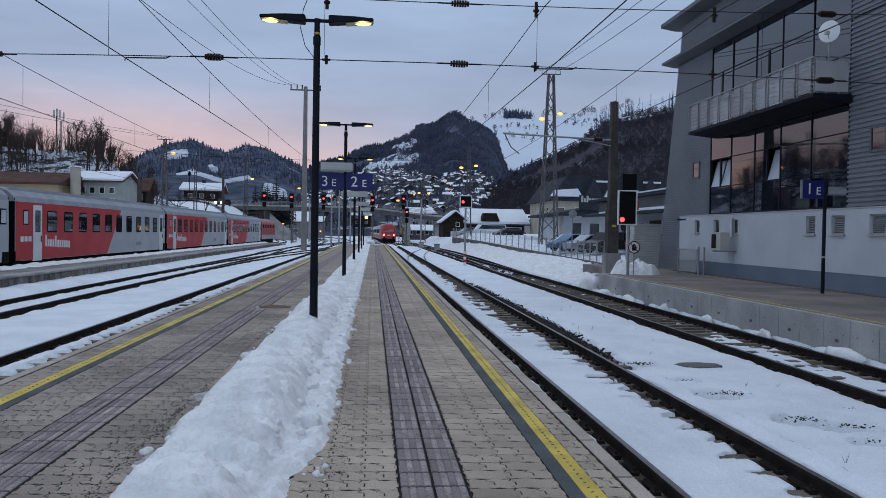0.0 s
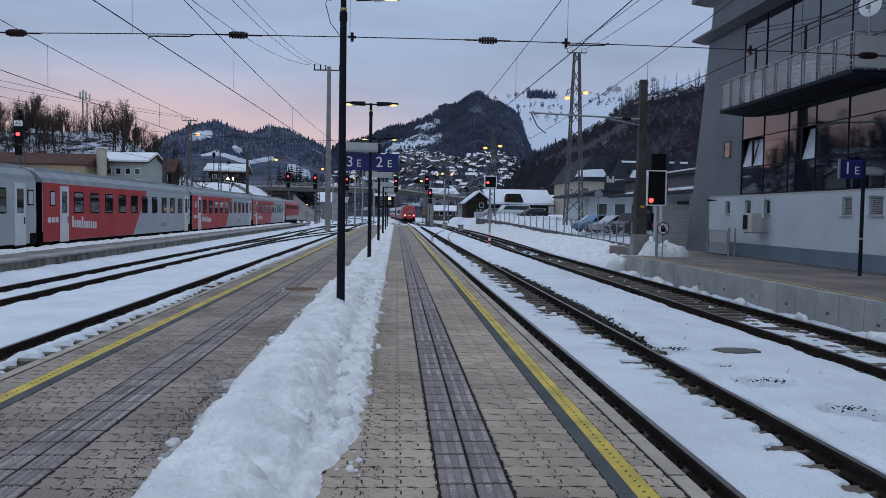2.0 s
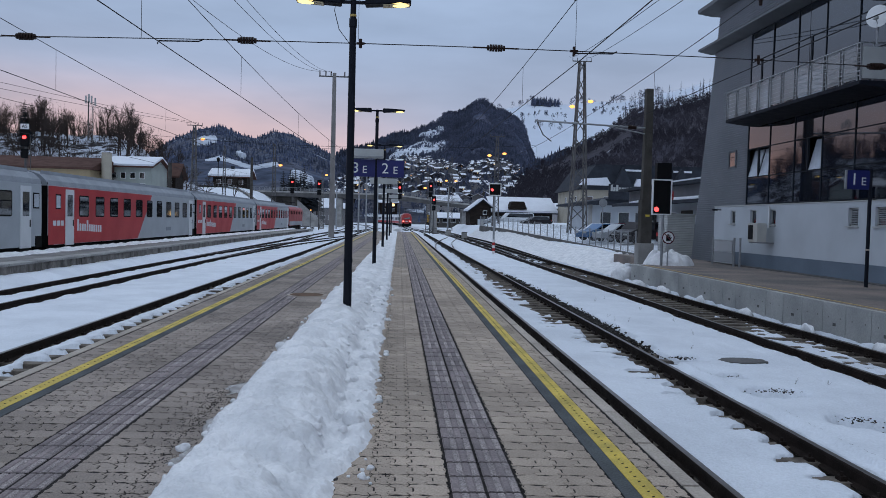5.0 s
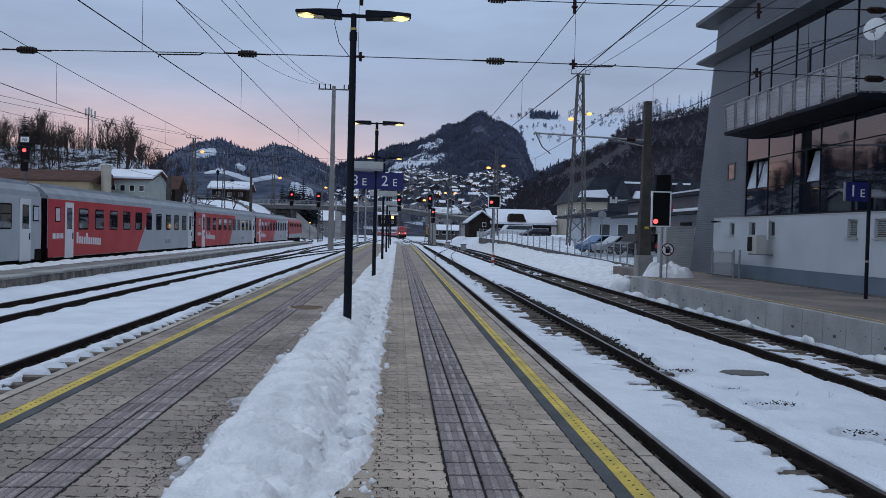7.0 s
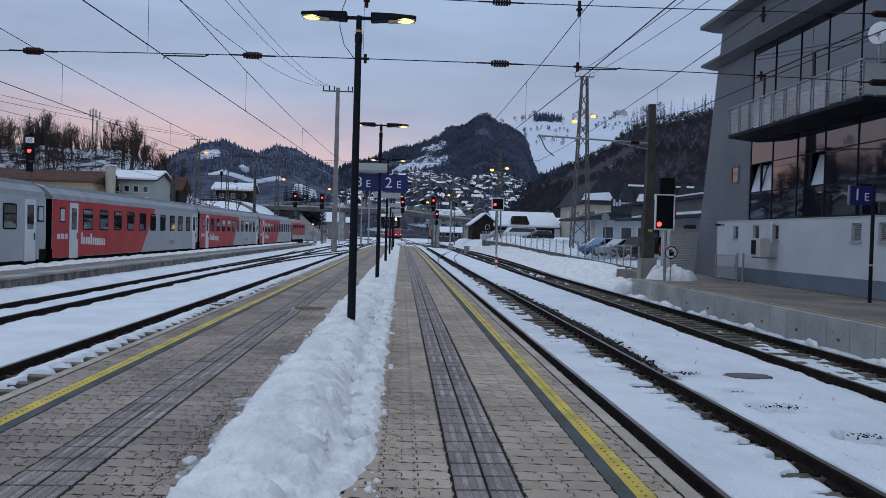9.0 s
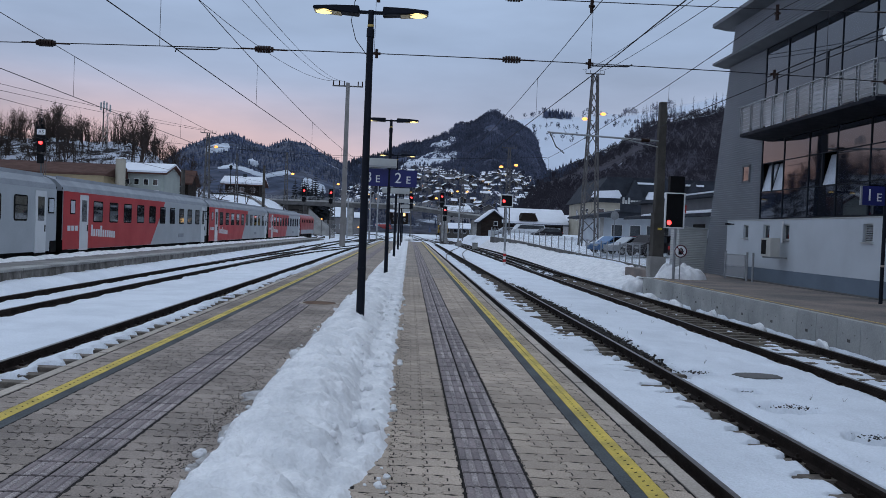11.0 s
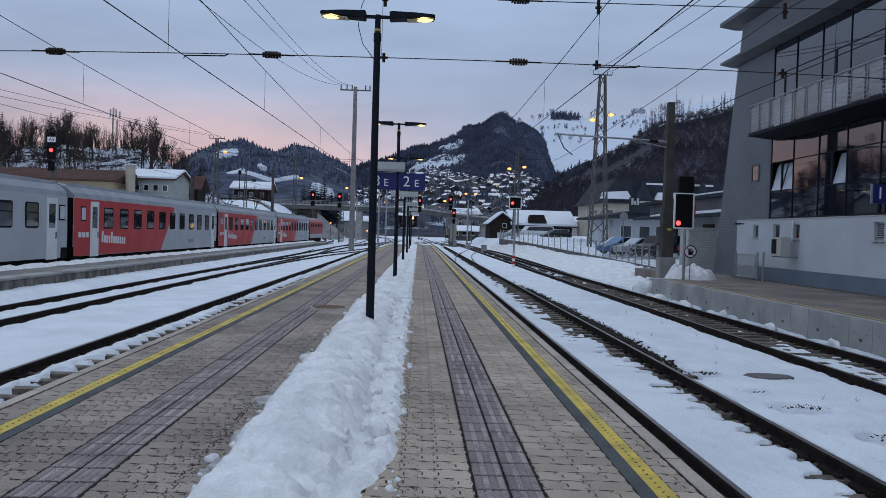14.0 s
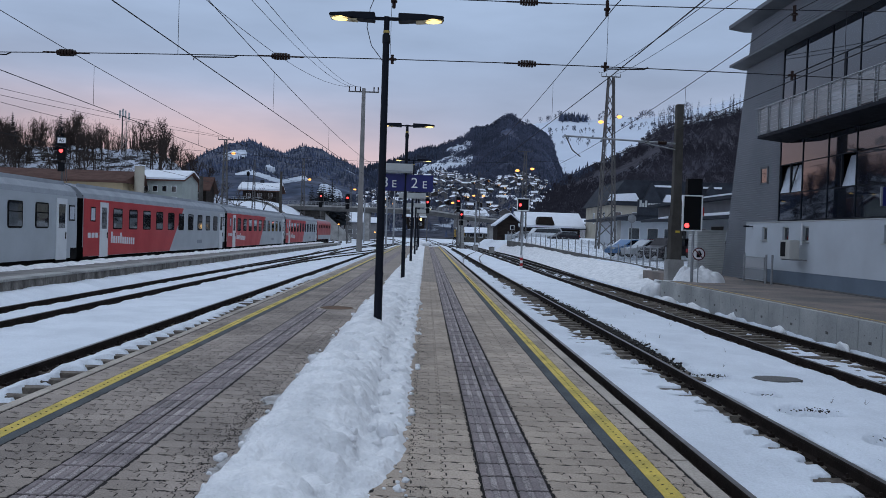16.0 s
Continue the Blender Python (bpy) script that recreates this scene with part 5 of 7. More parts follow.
def feeder(p, q, r):
    """A sagging feeder wire from p over q to r, given as (x, y, z)."""
    pts = []
    for i in range(21):
        y = p[1] + (r[1] - p[1]) * i / 20
        a = (y - q[1]) * (y - r[1]) / ((p[1] - q[1]) * (p[1] - r[1]))
        b = (y - p[1]) * (y - r[1]) / ((q[1] - p[1]) * (q[1] - r[1]))
        c = (y - p[1]) * (y - q[1]) / ((r[1] - p[1]) * (r[1] - q[1]))
        pts.append((a * p[0] + b * q[0] + c * r[0], y, a * p[2] + b * q[2] + c * r[2]))
    whole("feeder_wire", M().tube(pts, 0.016, 4), WIRE, "dark sagging feeder wire over the yard", "overhead line", "feeder wires")


feeder((-5.0, -20, 8.6), (-6.2, 30, 10.4), (-8.1, 95, 18.75))
feeder((-4.6, -20, 8.8), (-5.75, 30, 10.5), (-7.5, 95, 18.75))
feeder((-6.0, -20, 8.2), (-7.9, 30, 10.3), (-8.8, 95, 18.75))
feeder((9.5, -20, 8.6), (10.7, 30, 10.4), (18.4, 84, 19.3))
feeder((10.2, -20, 8.6), (11.6, 30, 10.4), (20.2, 84, 19.3))
feeder((-33, -10, 9), (-30, 50, 10.2), (-26.6, 107, 13.6))
feeder((-36, -10, 10), (-32.5, 50, 11.2), (-25.8, 107, 13.6))
m = M()
for y, z, xa, xb in ((72, 8.0, -22, 13), (126, 9.5, -30, 14), (104, 10.5, -26, -7)):
    m.tube([(x, y, z + 0.002 * (x + 5) ** 2) for x in spaced(xa, xb, 12)], 0.014, 4)
whole("feeder_wires", m, WIRE, "dark sagging feeder wires over the yard", "overhead line", kind="stuff")


# ---- trains ----
def coach(name, at, length, livery, label, group, detail=True):
    """A passenger coach; its near side is x = 0 and it runs along y."""
    t = thing(name, label, "railway coach", at, group)
    L, W = length, 2.82
    side = [(-W, 0.1), (-W - 0.02, 1.2), (-W, 2.82), (0, 2.82), (0.02, 1.2), (0, 0.1)]
    part("body", M().prism(side, "y", 0.25, L - 0.25), COACHGREY if livery != "white" else COACHWHITE, t)
    roof = [(-W, 2.80), (-W + 0.08, 3.05), (-W + 0.35, 3.3), (-W + 0.85, 3.47), (-W / 2, 3.53), (-0.85, 3.47), (-0.35, 3.3), (-0.08, 3.05), (0.0, 2.80)]
    part("roof", M().prism(roof, "y", 0.2, L - 0.2), COACHROOF, t, "grey curved roof", smooth=False)
    m = M()
    for x in (-0.5, -0.9, -1.9, -2.3):
        m.prism([(x, 3.30 if abs(x + 1.41) > 0.8 else 3.46), (x + 0.03, 3.5), (x + 0.06, 3.30)], "y", 0.6, L - 0.6)
    part("roof_ribs", m, COACHROOF, t)
    for y in (0.24, L - 0.85):
        part("end_skirt", M().box(-W + 0.05, 0.024, y, y + 0.61, 0.05, 0.55), UNDER, t, "black cut-away at the coach end")
    for y in (-0.1, L - 0.26):
        part("gangway", M().box(-2.5, -0.3, y, y + 0.36, 0.0, 2.9), UNDER, t, "black rubber gangway")
    # black plates paint the shade of the coach gap onto the grey ends
    for y in (0.235, L - 0.25):
        part("end_wall", M().box(-W + 0.02, -0.01, y, y + 0.02, 0.1, 2.95), UNDER, t, "coach end blackened for the shaded gap")
    part("underframe", M().box(-W + 0.25, -0.22, 0.6, L - 0.6, -0.12, 0.12).box(-W + 0.4, -0.35, 6.5, 9.5, -0.45, 0.0).box(-W + 0.4, -0.35, 14, 18, -0.42, 0.0), UNDER, t)
    for y in (3.4, L - 3.4):
        b = part("bogie", M().box(-W + 0.3, -0.3, y - 1.7, y + 1.7, -0.42, -0.1), UNDER, t)
        for dy in (-1.25, 1.25):
            part("wheel", M().cyl((-0.55, y + dy, -0.09), (-0.42, y + dy, -0.09), 0.46, n=18).cyl((-2.4, y + dy, -0.09), (-2.27, y + dy, -0.09), 0.46, n=18), UNDER, b)
    if livery == "shuttle":
        part("red_panel", M().prism([(0.27, 0.12), (12.7, 0.12), (15.4, 2.80), (0.27, 2.80)], "x", 0.02, 0.027), COACHRED, t, "red side panel with slanted end")
        doors, wins, smalls = (2.6, 24.95), [4.35, 6.5, 8.6, 10.75, 12.9, 14.95, 17.05, 19.2, 21.25, 23.3], (1.3, 25.85)
        # lettering of the operator as plain pale bars
        for i in range(3):
            lg = M().box(0.028, 0.033, 0.75 + 0.42 * i, 1.08 + 0.42 * i, 0.98, 1.22)
            part("emblem_bar", lg, COACHWHITE, t, "pale plain bar of lettering")
        for i in range(11):
            lg = M().box(0.028, 0.033, 3.5 + 0.30 * i, 3.72 + 0.30 * i, 0.72 - 0.012 * i, (1.28 if i in (0, 4) else 1.08) - 0.012 * i)
            part("emblem_bar", lg, COACHWHITE, t, "pale plain bar of lettering")
        part("vent", M().box(0.02, 0.03, 18.6, 19.8, 0.5, 0.75), COACHROOF, t)
    elif livery == "grey":
        doors, wins, smalls = (1.6, 24.6), [4.0, 6.1, 8.2, 10.3, 12.4, 14.5, 16.5, 18.6, 20.7, 22.85], (25.6,)
    else:
        part("red_band", M().box(0.018, 0.03, 0.3, L - 0.3, 0.55, 1.15), COACHRED, t, "red side band")
        doors, wins, smalls = (1.3, L - 1.3), [3.6 + 2.05 * i for i in range(10)], ()
    for y in wins:
        w = 0.62 if (livery == "shuttle" and y < 14) else 0.56
        f = part("window", M().prism([(y - w + 0.1, 1.40), (y + w - 0.1, 1.40), (y + w - 0.03, 1.43), (y + w, 1.5), (y + w, 2.36), (y + w - 0.03, 2.43), (y + w - 0.1, 2.46), (y - w + 0.1, 2.46), (y - w + 0.03, 2.43), (y - w, 2.36), (y - w, 1.5), (y - w + 0.03, 1.43)], "x", 0.012, 0.034), UNDER, t, bevel=0.0)
        part("pane", M().box(0.030, 0.040, y - w + 0.07, y + w - 0.07, 1.47, 2.02).box(0.030, 0.038, y - w + 0.07, y + w - 0.07, 2.06, 2.4), PANE, f, "dark reflecting glass")
    for y in smalls:
        f = part("window", M().box(0.012, 0.034, y - 0.28, y + 0.28, 1.75, 2.44), UNDER, t)
        part("pane", M().box(0.03, 0.04, y - 0.22, y + 0.22, 1.81, 2.38), LIGHTPANE, f)
    for y in doors:
        d = part("door", M().box(0.0, 0.045, y - 0.5, y + 0.5, 0.05, 2.70), COACHWHITE, t, "white folding door", bevel=0.01)
        part("pane", M().box(0.04, 0.05, y - 0.30, y + 0.30, 1.42, 2.45), PANE, d)
        part("handle", M().box(0.045, 0.07, y + 0.34, y + 0.39, 0.95, 1.25), UNDER, d)
        part("step", M().box(-0.3, 0.03, y - 0.5, y + 0.5, -0.15, 0.04), UNDER, d)
    return t


shuttle_label = "grey and red commuter coach with white doors"
for y in (36.75, 63.3, 89.85):
    coach("railway_coach", (COACH_X, y, 0.0), 26.4, "shuttle", shuttle_label, "standing train")
coach("railway_coach", (COACH_X, 10.2, 0.0), 26.4, "grey", "plain grey commuter coach with dark windows", "standing train")


def old_loco(at):
    t = thing("electric_locomotive", "dull red boxy electric locomotive with roof gear", "locomotive", at, "standing train")
    L = 16.0
    part("body", M().prism([(-2.9, 0.3), (-2.9, 2.7), (-2.6, 3.1), (-0.3, 3.1), (0, 2.7), (0, 0.3)], "y", 0.3, L), LOCORED, t, bevel=0.06)
    part("white_band", M().box(0.0, 0.012, 0.4, L - 0.1, 0.35, 0.95), COACHGREY, t, "pale grey lower band")
    part("roof", M().prism([(-2.5, 3.1), (-2.2, 3.35), (-0.7, 3.35), (-0.4, 3.1)], "y", 1.2, L - 1.2), COACHROOF, t)
    m = M()
    for y in (3.0, 12.0):
        m.tube([(-1.45, y, 3.35), (-1.45, y + 1.4, 3.75), (-1.45, y, 3.85)], 0.05, 5).bar((-2.2, y, 3.9), (-0.7, y, 3.9), 0.07)
    part("pantograph", m, UNDER, t, "folded pantographs")
    m = M()
    for y in (2.0, 4.0, 6, 8, 10, 12, 14):
        m.box(0.0, 0.02, y - 0.5, y + 0.5, 2.0, 2.45)
    part("grille", m, UNDER, t, "dark ventilation grilles")
    part("underframe", M().box(-2.6, -0.25, 0.6, L - 0.3, -0.3, 0.3), UNDER, t)
    for y in (2.6, 5.6, 10.6, 13.6):
        part("wheel", M().cyl((-0.5, y, 0.05), (-0.2, y, 0.05), 0.62, n=18), UNDER, t)
    return t


old_loco((COACH_X, 116.6, 0.0))


def rear_loco():
    """Rounded modern locomotive; its origin is its middle at rail level, its tail looks along -y."""
    t = thing("electric_locomotive", "bright red rounded locomotive with lit tail lights", "locomotive", (4.2, 160, RAIL_Z), "departing train")
    L = 9.6
    prof = [(-1.45, 0.9), (-1.5, 2.6), (-1.25, 3.5), (-0.7, 3.85), (0.7, 3.85), (1.25, 3.5), (1.5, 2.6), (1.45, 0.9)]
    vs, n = [], len(prof)
    rows_ = [(-L, 0.82, 0.15), (-L + 0.35, 0.93, 0.08), (-L + 1.6, 1.0, 0.0), (L - 1.6, 1.0, 0.0), (L, 0.85, 0.12)]
    for y, k, drop in rows_:
        vs += [(x * k, y + (0.5 * max(0, z - 1.8) if y < -L + 1 else 0) * 0.9, 0.9 + (z - 0.9) * (1 - drop * 0.4)) for x, z in prof]
    fs = [(i * n + j, i * n + (j + 1) % n, (i + 1) * n + (j + 1) % n, (i + 1) * n + j) for i in range(len(rows_) - 1) for j in range(n)]
    part("body", M().add(vs, fs + [tuple(range(n)), tuple(range((len(rows_) - 1) * n, len(rows_) * n))[::-1]]), LOCORED, t)
    wi = [(-0.95, -L + 0.36, 2.25), (0.95, -L + 0.36, 2.25), (0.85, -L + 0.86, 3.2), (-0.85, -L + 0.86, 3.2)]
    part("windscreen", M().add(wi + [(x, y - 0.08, z) for x, y, z in wi], [(0, 1, 2, 3), (4, 5, 6, 7), (0, 1, 5, 4), (2, 3, 7, 6), (0, 3, 7, 4), (1, 2, 6, 5)]), PANE, t, "dark windscreen")
    for x in (-0.98, 0.98):
        part("tail_light", M().cyl((x, -L - 0.08, 1.62), (x, -L + 0.1, 1.62), 0.17, n=14), TAILRED, t, "lit tail light")
    part("emblem", M().box(-0.35, 0.35, -L - 0.03, -L + 0.05, 1.5, 1.68), COACHWHITE, t)
    part("apron", M().box(-1.35, 1.35, -L - 0.05, -L + 1.0, 0.2, 0.92), UNDER, t, bevel=0.05)
    part("buffer", M().cyl((-0.87, -L - 0.5, 1.05), (-0.87, -L, 1.05), 0.22).cyl((0.87, -L - 0.5, 1.05), (0.87, -L, 1.05), 0.22), UNDER, t)
    part("underframe", M().box(-1.3, 1.3, -L + 0.6, L - 0.6, 0.25, 0.92), UNDER, t)
    for y in (-6.2, -3.4, 3.4, 6.2):
        part("wheel", M().cyl((-0.82, y, 0.57), (-0.68, y, 0.57), 0.57, n=16).cyl((0.68, y, 0.57), (0.82, y, 0.57), 0.57, n=16), UNDER, t)
    part("pantograph", M().tube([(0, 4.0, 3.85), (0, 2.4, 4.6), (0, 4.2, 5.4)], 0.05, 5).bar((-0.7, 4.2, 5.42), (0.7, 4.2, 5.42), 0.07), UNDER, t, "raised pantograph")
    return t


def express_coach(label):
    t = thing("railway_coach", label, "railway coach", (0, 190, RAIL_Z), "departing train")
    L = 13.0
    prof = [(-1.42, 0.7), (-1.44, 3.0), (-1.1, 3.7), (-0.5, 3.95), (0.5, 3.95), (1.1, 3.7), (1.44, 3.0), (1.42, 0.7)]
    part("body", M().prism(prof, "y", -L, L), COACHWHITE, t)
    part("red_band", M().box(-1.455, -1.43, -L, L, 0.8, 1.55).box(1.43, 1.455, -L, L, 0.8, 1.55), COACHRED, t, "red side band")
    part("roof", M().prism([(-1.15, 3.68), (-0.5, 3.98), (0.5, 3.98), (1.15, 3.68)], "y", -L + 0.05, L - 0.05), COACHROOF, t)
    for s in (-1, 1):
        for i in range(10):
            y = -10.2 + 2.27 * i
            part("window", M().box(min(s * 1.43, s * 1.46), max(s * 1.43, s * 1.46), y - 0.75, y + 0.75, 1.95, 2.85), PANE, t)
    part("underframe", M().box(-1.2, 1.2, -L + 0.5, L - 0.5, 0.3, 0.7), UNDER, t)
    for y in (-9.5, 9.5):
        part("bogie", M().box(-1.2, 1.2, y - 1.6, y + 1.6, 0.0, 0.5), UNDER, t)
    return t


departing = [rear_loco()] + [express_coach("white express coach with red band, departing") for _ in range(4)]


# ---- vehicles ----
def car(at, rz, paint, label, style="wagon", lights=None, group="parked cars"):
    t = thing("car", label, "car", at, group, rz=rz)
    if style == "van":
        prof = [(-2.4, 0.3), (-2.45, 0.95), (-2.2, 1.2), (-1.5, 1.95), (2.3, 1.98), (2.42, 1.7), (2.42, 0.3)]
        cabin = [(-1.98, 1.28), (-1.48, 1.85), (2.2, 1.85), (2.3, 1.28)]
        w = 0.95
    elif style == "suv":
        prof = [(-2.2, 0.3), (-2.25, 0.8), (-1.3, 1.05), (-0.7, 1.62), (1.9, 1.66), (2.2, 1.1), (2.25, 0.35)]
        cabin = [(-1.15, 1.08), (-0.68, 1.55), (1.8, 1.58), (2.0, 1.08)]
        w = 0.92
    else:
        prof = [(-2.1, 0.28), (-2.15, 0.7), (-1.2, 0.92), (-0.5, 1.42), (1.3, 1.46), (2.0, 0.98), (2.1, 0.85), (2.1, 0.3)]
        cabin = [(-1.05, 0.95), (-0.47, 1.36), (1.25, 1.39), (1.8, 0.98)]
        w = 0.88
    part("body", M().prism(prof, "y", -w, w), paint, t, bevel=0.06)
    part("side_glass", M().prism(cabin, "y", -w - 0.006, -w + 0.05).prism(cabin, "y", w - 0.05, w + 0.006), PANE, t)
    a, b = cabin[0], cabin[1]
    part("windscreen", M().add([(a[0] - 0.05, -w + 0.1, a[1]), (a[0] - 0.05, w - 0.1, a[1]), (b[0] - 0.05, w - 0.16, b[1]), (b[0] - 0.05, -w + 0.16, b[1])], [(0, 1, 2, 3)]), PANE, t)
    c, d = cabin[3], cabin[2]
    part("rear_glass", M().add([(c[0] + 0.16, -w + 0.1, c[1]), (c[0] + 0.16, w - 0.1, c[1]), (d[0] + 0.12, w - 0.16, d[1]), (d[0] + 0.12, -w + 0.16, d[1])], [(0, 1, 2, 3)]), PANE, t)
    for x in (-1.35, 1.35):
        for s in (-1, 1):
            wh = part("wheel", M().cyl((x, s * (w - 0.18), 0.31), (x, s * (w + 0.01), 0.31), 0.31, n=16), RUBBER, t)
            part("rim", M().cyl((x, s * (w - 0.05), 0.31), (x, s * (w + 0.02), 0.31), 0.19, n=12), GALV, wh)
    for s in (-1, 1):
        part("headlight", M().box(-2.24 if style != "wagon" else -2.15, -2.05, s * 0.62 - 0.2, s * 0.62 + 0.2, 0.6, 0.76) if not lights else M().blob((-2.2, s * 0.65, 0.70), 0.15, 0.24, 0.24, 1, 0.02, 7), lights or BOXGREY, t, "lit headlight" if lights else "")
        part("tail_lamp", M().box(2.02, 2.16 if style == "wagon" else 2.3, s * 0.68 - 0.12, s * 0.68 + 0.12, 0.75, 1.0), REDP, t)
    return t


CAR_RED = mat("dark_red_car_paint", (0.20, 0.02, 0.03), 0.3, 0.2, 0.05, 1, 20, 0)
CAR_SILVER = mat("silver_car_paint", (0.45, 0.47, 0.50), 0.3, 0.4, 0.05, 1, 20, 0)
CAR_BLUE = mat("blue_car_paint", (0.06, 0.16, 0.33), 0.3, 0.2, 0.05, 1, 20, 0)
CAR_DARK = mat("dark_car_paint", (0.035, 0.032, 0.036), 0.3, 0.2, 0.05, 1, 20, 0)
CAR_WHITE = mat("white_van_paint", (0.62, 0.64, 0.66), 0.35, 0, 0.05, 1, 20, 0)
car((20.3, 73, 0.35), 12, CAR_RED, "dark red estate car parked behind the fence")
car((18.6, 69.5, 0.32), 16, CAR_WHITE, "white hatchback parked in the snow")
car((17.9, 66, 0.3), 18, CAR_BLUE, "blue saloon parked behind the fence")
car((18.6, 63, 0.3), 14, CAR_SILVER, "silver hatchback parked beside a blue car")
car((19.3, 60, 0.3), 28, CAR_DARK, "dark grey people carrier parked behind the fence", "suv")
car((21.6, 56, 0.2), 200, CAR_DARK, "dark car with snow on its glass", "suv")
car((18.6, 120, 1.1), 12, CAR_WHITE, "white van parked near the timber hall", "van")
car((20.3, 113, 1.1), 14, CAR_DARK, "dark blue car parked beside a white van")
car((15.6, 121, 1.1), 10, CAR_SILVER, "silver car parked beside a white van")
road_car = car((-33, 170, 6.0), 20, CAR_DARK, "dark car with bright headlights driving uphill", lights=HEADLIT, group="moving traffic")

# ---- fence along the car park ----
fence = thing("fence", "grey steel mesh fence on posts beside tracks", "fence", (0, 0, 0))
line = curve_through([(14.3, 43, 0), (15.2, 54, 0), (15.5, 63, 0.05), (14.9, 75, 0.3), (14.1, 85, 0.55), (13.1, 97, 0.85), (12.1, 110, 1.0)], 2.2)
post_mesh = M().cyl((0, 0, -0.4), (0, 0, 1.35), 0.045, n=8).data("post", GALV)
for i, p in enumerate(line):
    o = new("post", post_mesh)
    o.parent = fence
    o.matrix_basis = Matrix.Translation(p)
for a, b in zip(line, line[1:]):
    m = M()
    for z in (0.15, 0.45, 0.75, 1.05, 1.3):
        m.bar(a + Vector((0, 0, z)), b + Vector((0, 0, z)), 0.010)
    for k in range(1, 10):
        q = a.lerp(b, k / 10)
        m.bar(q + Vector((0, 0, 0.1)), q + Vector((0, 0, 1.3)), 0.007)
    part("mesh_panel", m, GALV, fence)
part("kerb", M().sweep(line, [(-0.12, -0.7), (0.12, -0.7), (0.12, 0.05), (-0.12, 0.05)]), CONCDARK, fence, "low dark concrete kerb")
bl = thing("barrier", "row of pale metal barriers by the yard", "barrier", (12.4, 112, 0.5))
for i in range(6):
    part("panel", M().box(-0.03 + 0.25 * i, 0.03 + 0.25 * i, 1.7 * i, 1.7 * i + 1.6, 0.0, 1.2), BOXGREY, bl)
heap = M().sheet(spaced(11.3, 14.0, 56), spaced(33.0, 36.2, 64), lambda x, y: -0.10 + 0.60 * max(0.0, 1 - ((x - 12.75) / 1.08) ** 2 - ((y - 34.5) / 1.3) ** 2) ** 0.5 * (1 + 0.7 * fbm(x, y, 1.7, 2, 2.0)) + 0.10 * abs(fbm(x, y, 3.0, 2, 4.0)) * ramp(1.5 - math.hypot(x - 12.75, y - 34.5), 0, 0.5))
whole("snow_pile", heap, SNOW_OLD, "knee-high pile of old snow at platform end", "snow pile", smooth=True)
tsign = thing("road_sign", "back of an oval sign on grey post", "sign", (16.3, 60, 0))
part("post", M().cyl((0, 0, 0), (0, 0, 3.6), 0.04), GALV, tsign)
part("plate", M().cyl((0, -0.05, 3.3), (0, -0.02, 3.3), 0.32, n=20), GALV, tsign)


# ---- buildings ----
def windows(t, plane, spots, w, h, at, lit=()):
    for i, (u, z) in enumerate(spots):
        m, f = M(), M()
        if plane == "y":
            m.box(u - w / 2, u + w / 2, at - 0.02, at + 0.03, z, z + h)
            f.box(u - w / 2 - 0.07, u + w / 2 + 0.07, at - 0.01, at + 0.03, z - 0.07, z + h + 0.07)
        else:
            m.box(at - 0.02, at + 0.03, u - w / 2, u + w / 2, z, z + h)
            f.box(at - 0.01, at + 0.03, u - w / 2 - 0.07, u + w / 2 + 0.07, z - 0.07, z + h + 0.07)
        o = part("window", f, WHITEP, t)
        part("pane", m, WINLIT if i in lit else PANE, o)


def gabled(name, label, at, sx, sy, h, rh, wall, roof, rz=0, over=0.7, along="x", snow=0.25, category="house"):
    """A house with a gabled roof; the ridge runs along x or y."""
    t = thing(name, label, category, at, rz=rz)
    m = M().box(-sx / 2, sx / 2, -sy / 2, sy / 2, -1.5, h)
    if along == "x":
        m.prism([(-sy / 2, h), (0, h + rh), (sy / 2, h)], "x", -sx / 2, sx / 2)
    else:
        m.prism([(-sx / 2, h), (0, h + rh), (sx / 2, h)], "y", -sy / 2, sy / 2)
    part("wall", m, wall, t)
    s = (sy if along == "x" else sx) / 2
    k = rh / s
    for nm, lift, th, mt, ov in (("roof", 0.02, 0.2, roof, over), ("roof_snow", 0.23, snow, SNOW_ROOF, over - 0.06)):
        e, r = s + ov, (sx if along == "x" else sy) / 2 + ov
        pf = [(-e, h - k * ov + lift), (0, h + rh + lift), (e, h - k * ov + lift), (e, h - k * ov + lift + th), (0, h + rh + lift + th), (-e, h - k * ov + lift + th)]
        if nm == "roof_snow" and not snow:
            continue
        if nm == "roof_snow":
            rr = part(nm, M().prism(pf, along, -r, r), mt, base, "thick snow cover")
        else:
            base = part(nm, M().prism(pf, along, -r, r), mt, t)
    return t


# long goods shed with sheltered loading dock
gs = thing("goods_shed", "pale goods shed with deep snowy eaves", "building", (24, 62, 0))
part("wall", M().box(0.5, 14, -17, 13.5, -0.5, 3.9), RENDER, gs)
part("upper_wall", M().box(-1.2, 14, -17, 13.5, 3.9, 4.9), SOFFIT, gs, "grey boarded wall above the eaves")
part("canopy", M().prism([(-2.6, 3.4), (-2.6, 3.62), (-1.2, 3.9), (0.5, 3.9), (0.5, 3.6)], "y", -18, 14.4), SLATEROOF, gs, "dark projecting eaves")
part("canopy_snow", M().prism([(-2.5, 3.65), (-2.5, 3.76), (-1.4, 3.98), (-1.22, 3.92)], "y", -14, 9), SNOW_ROOF, gs, "snow on the eaves")
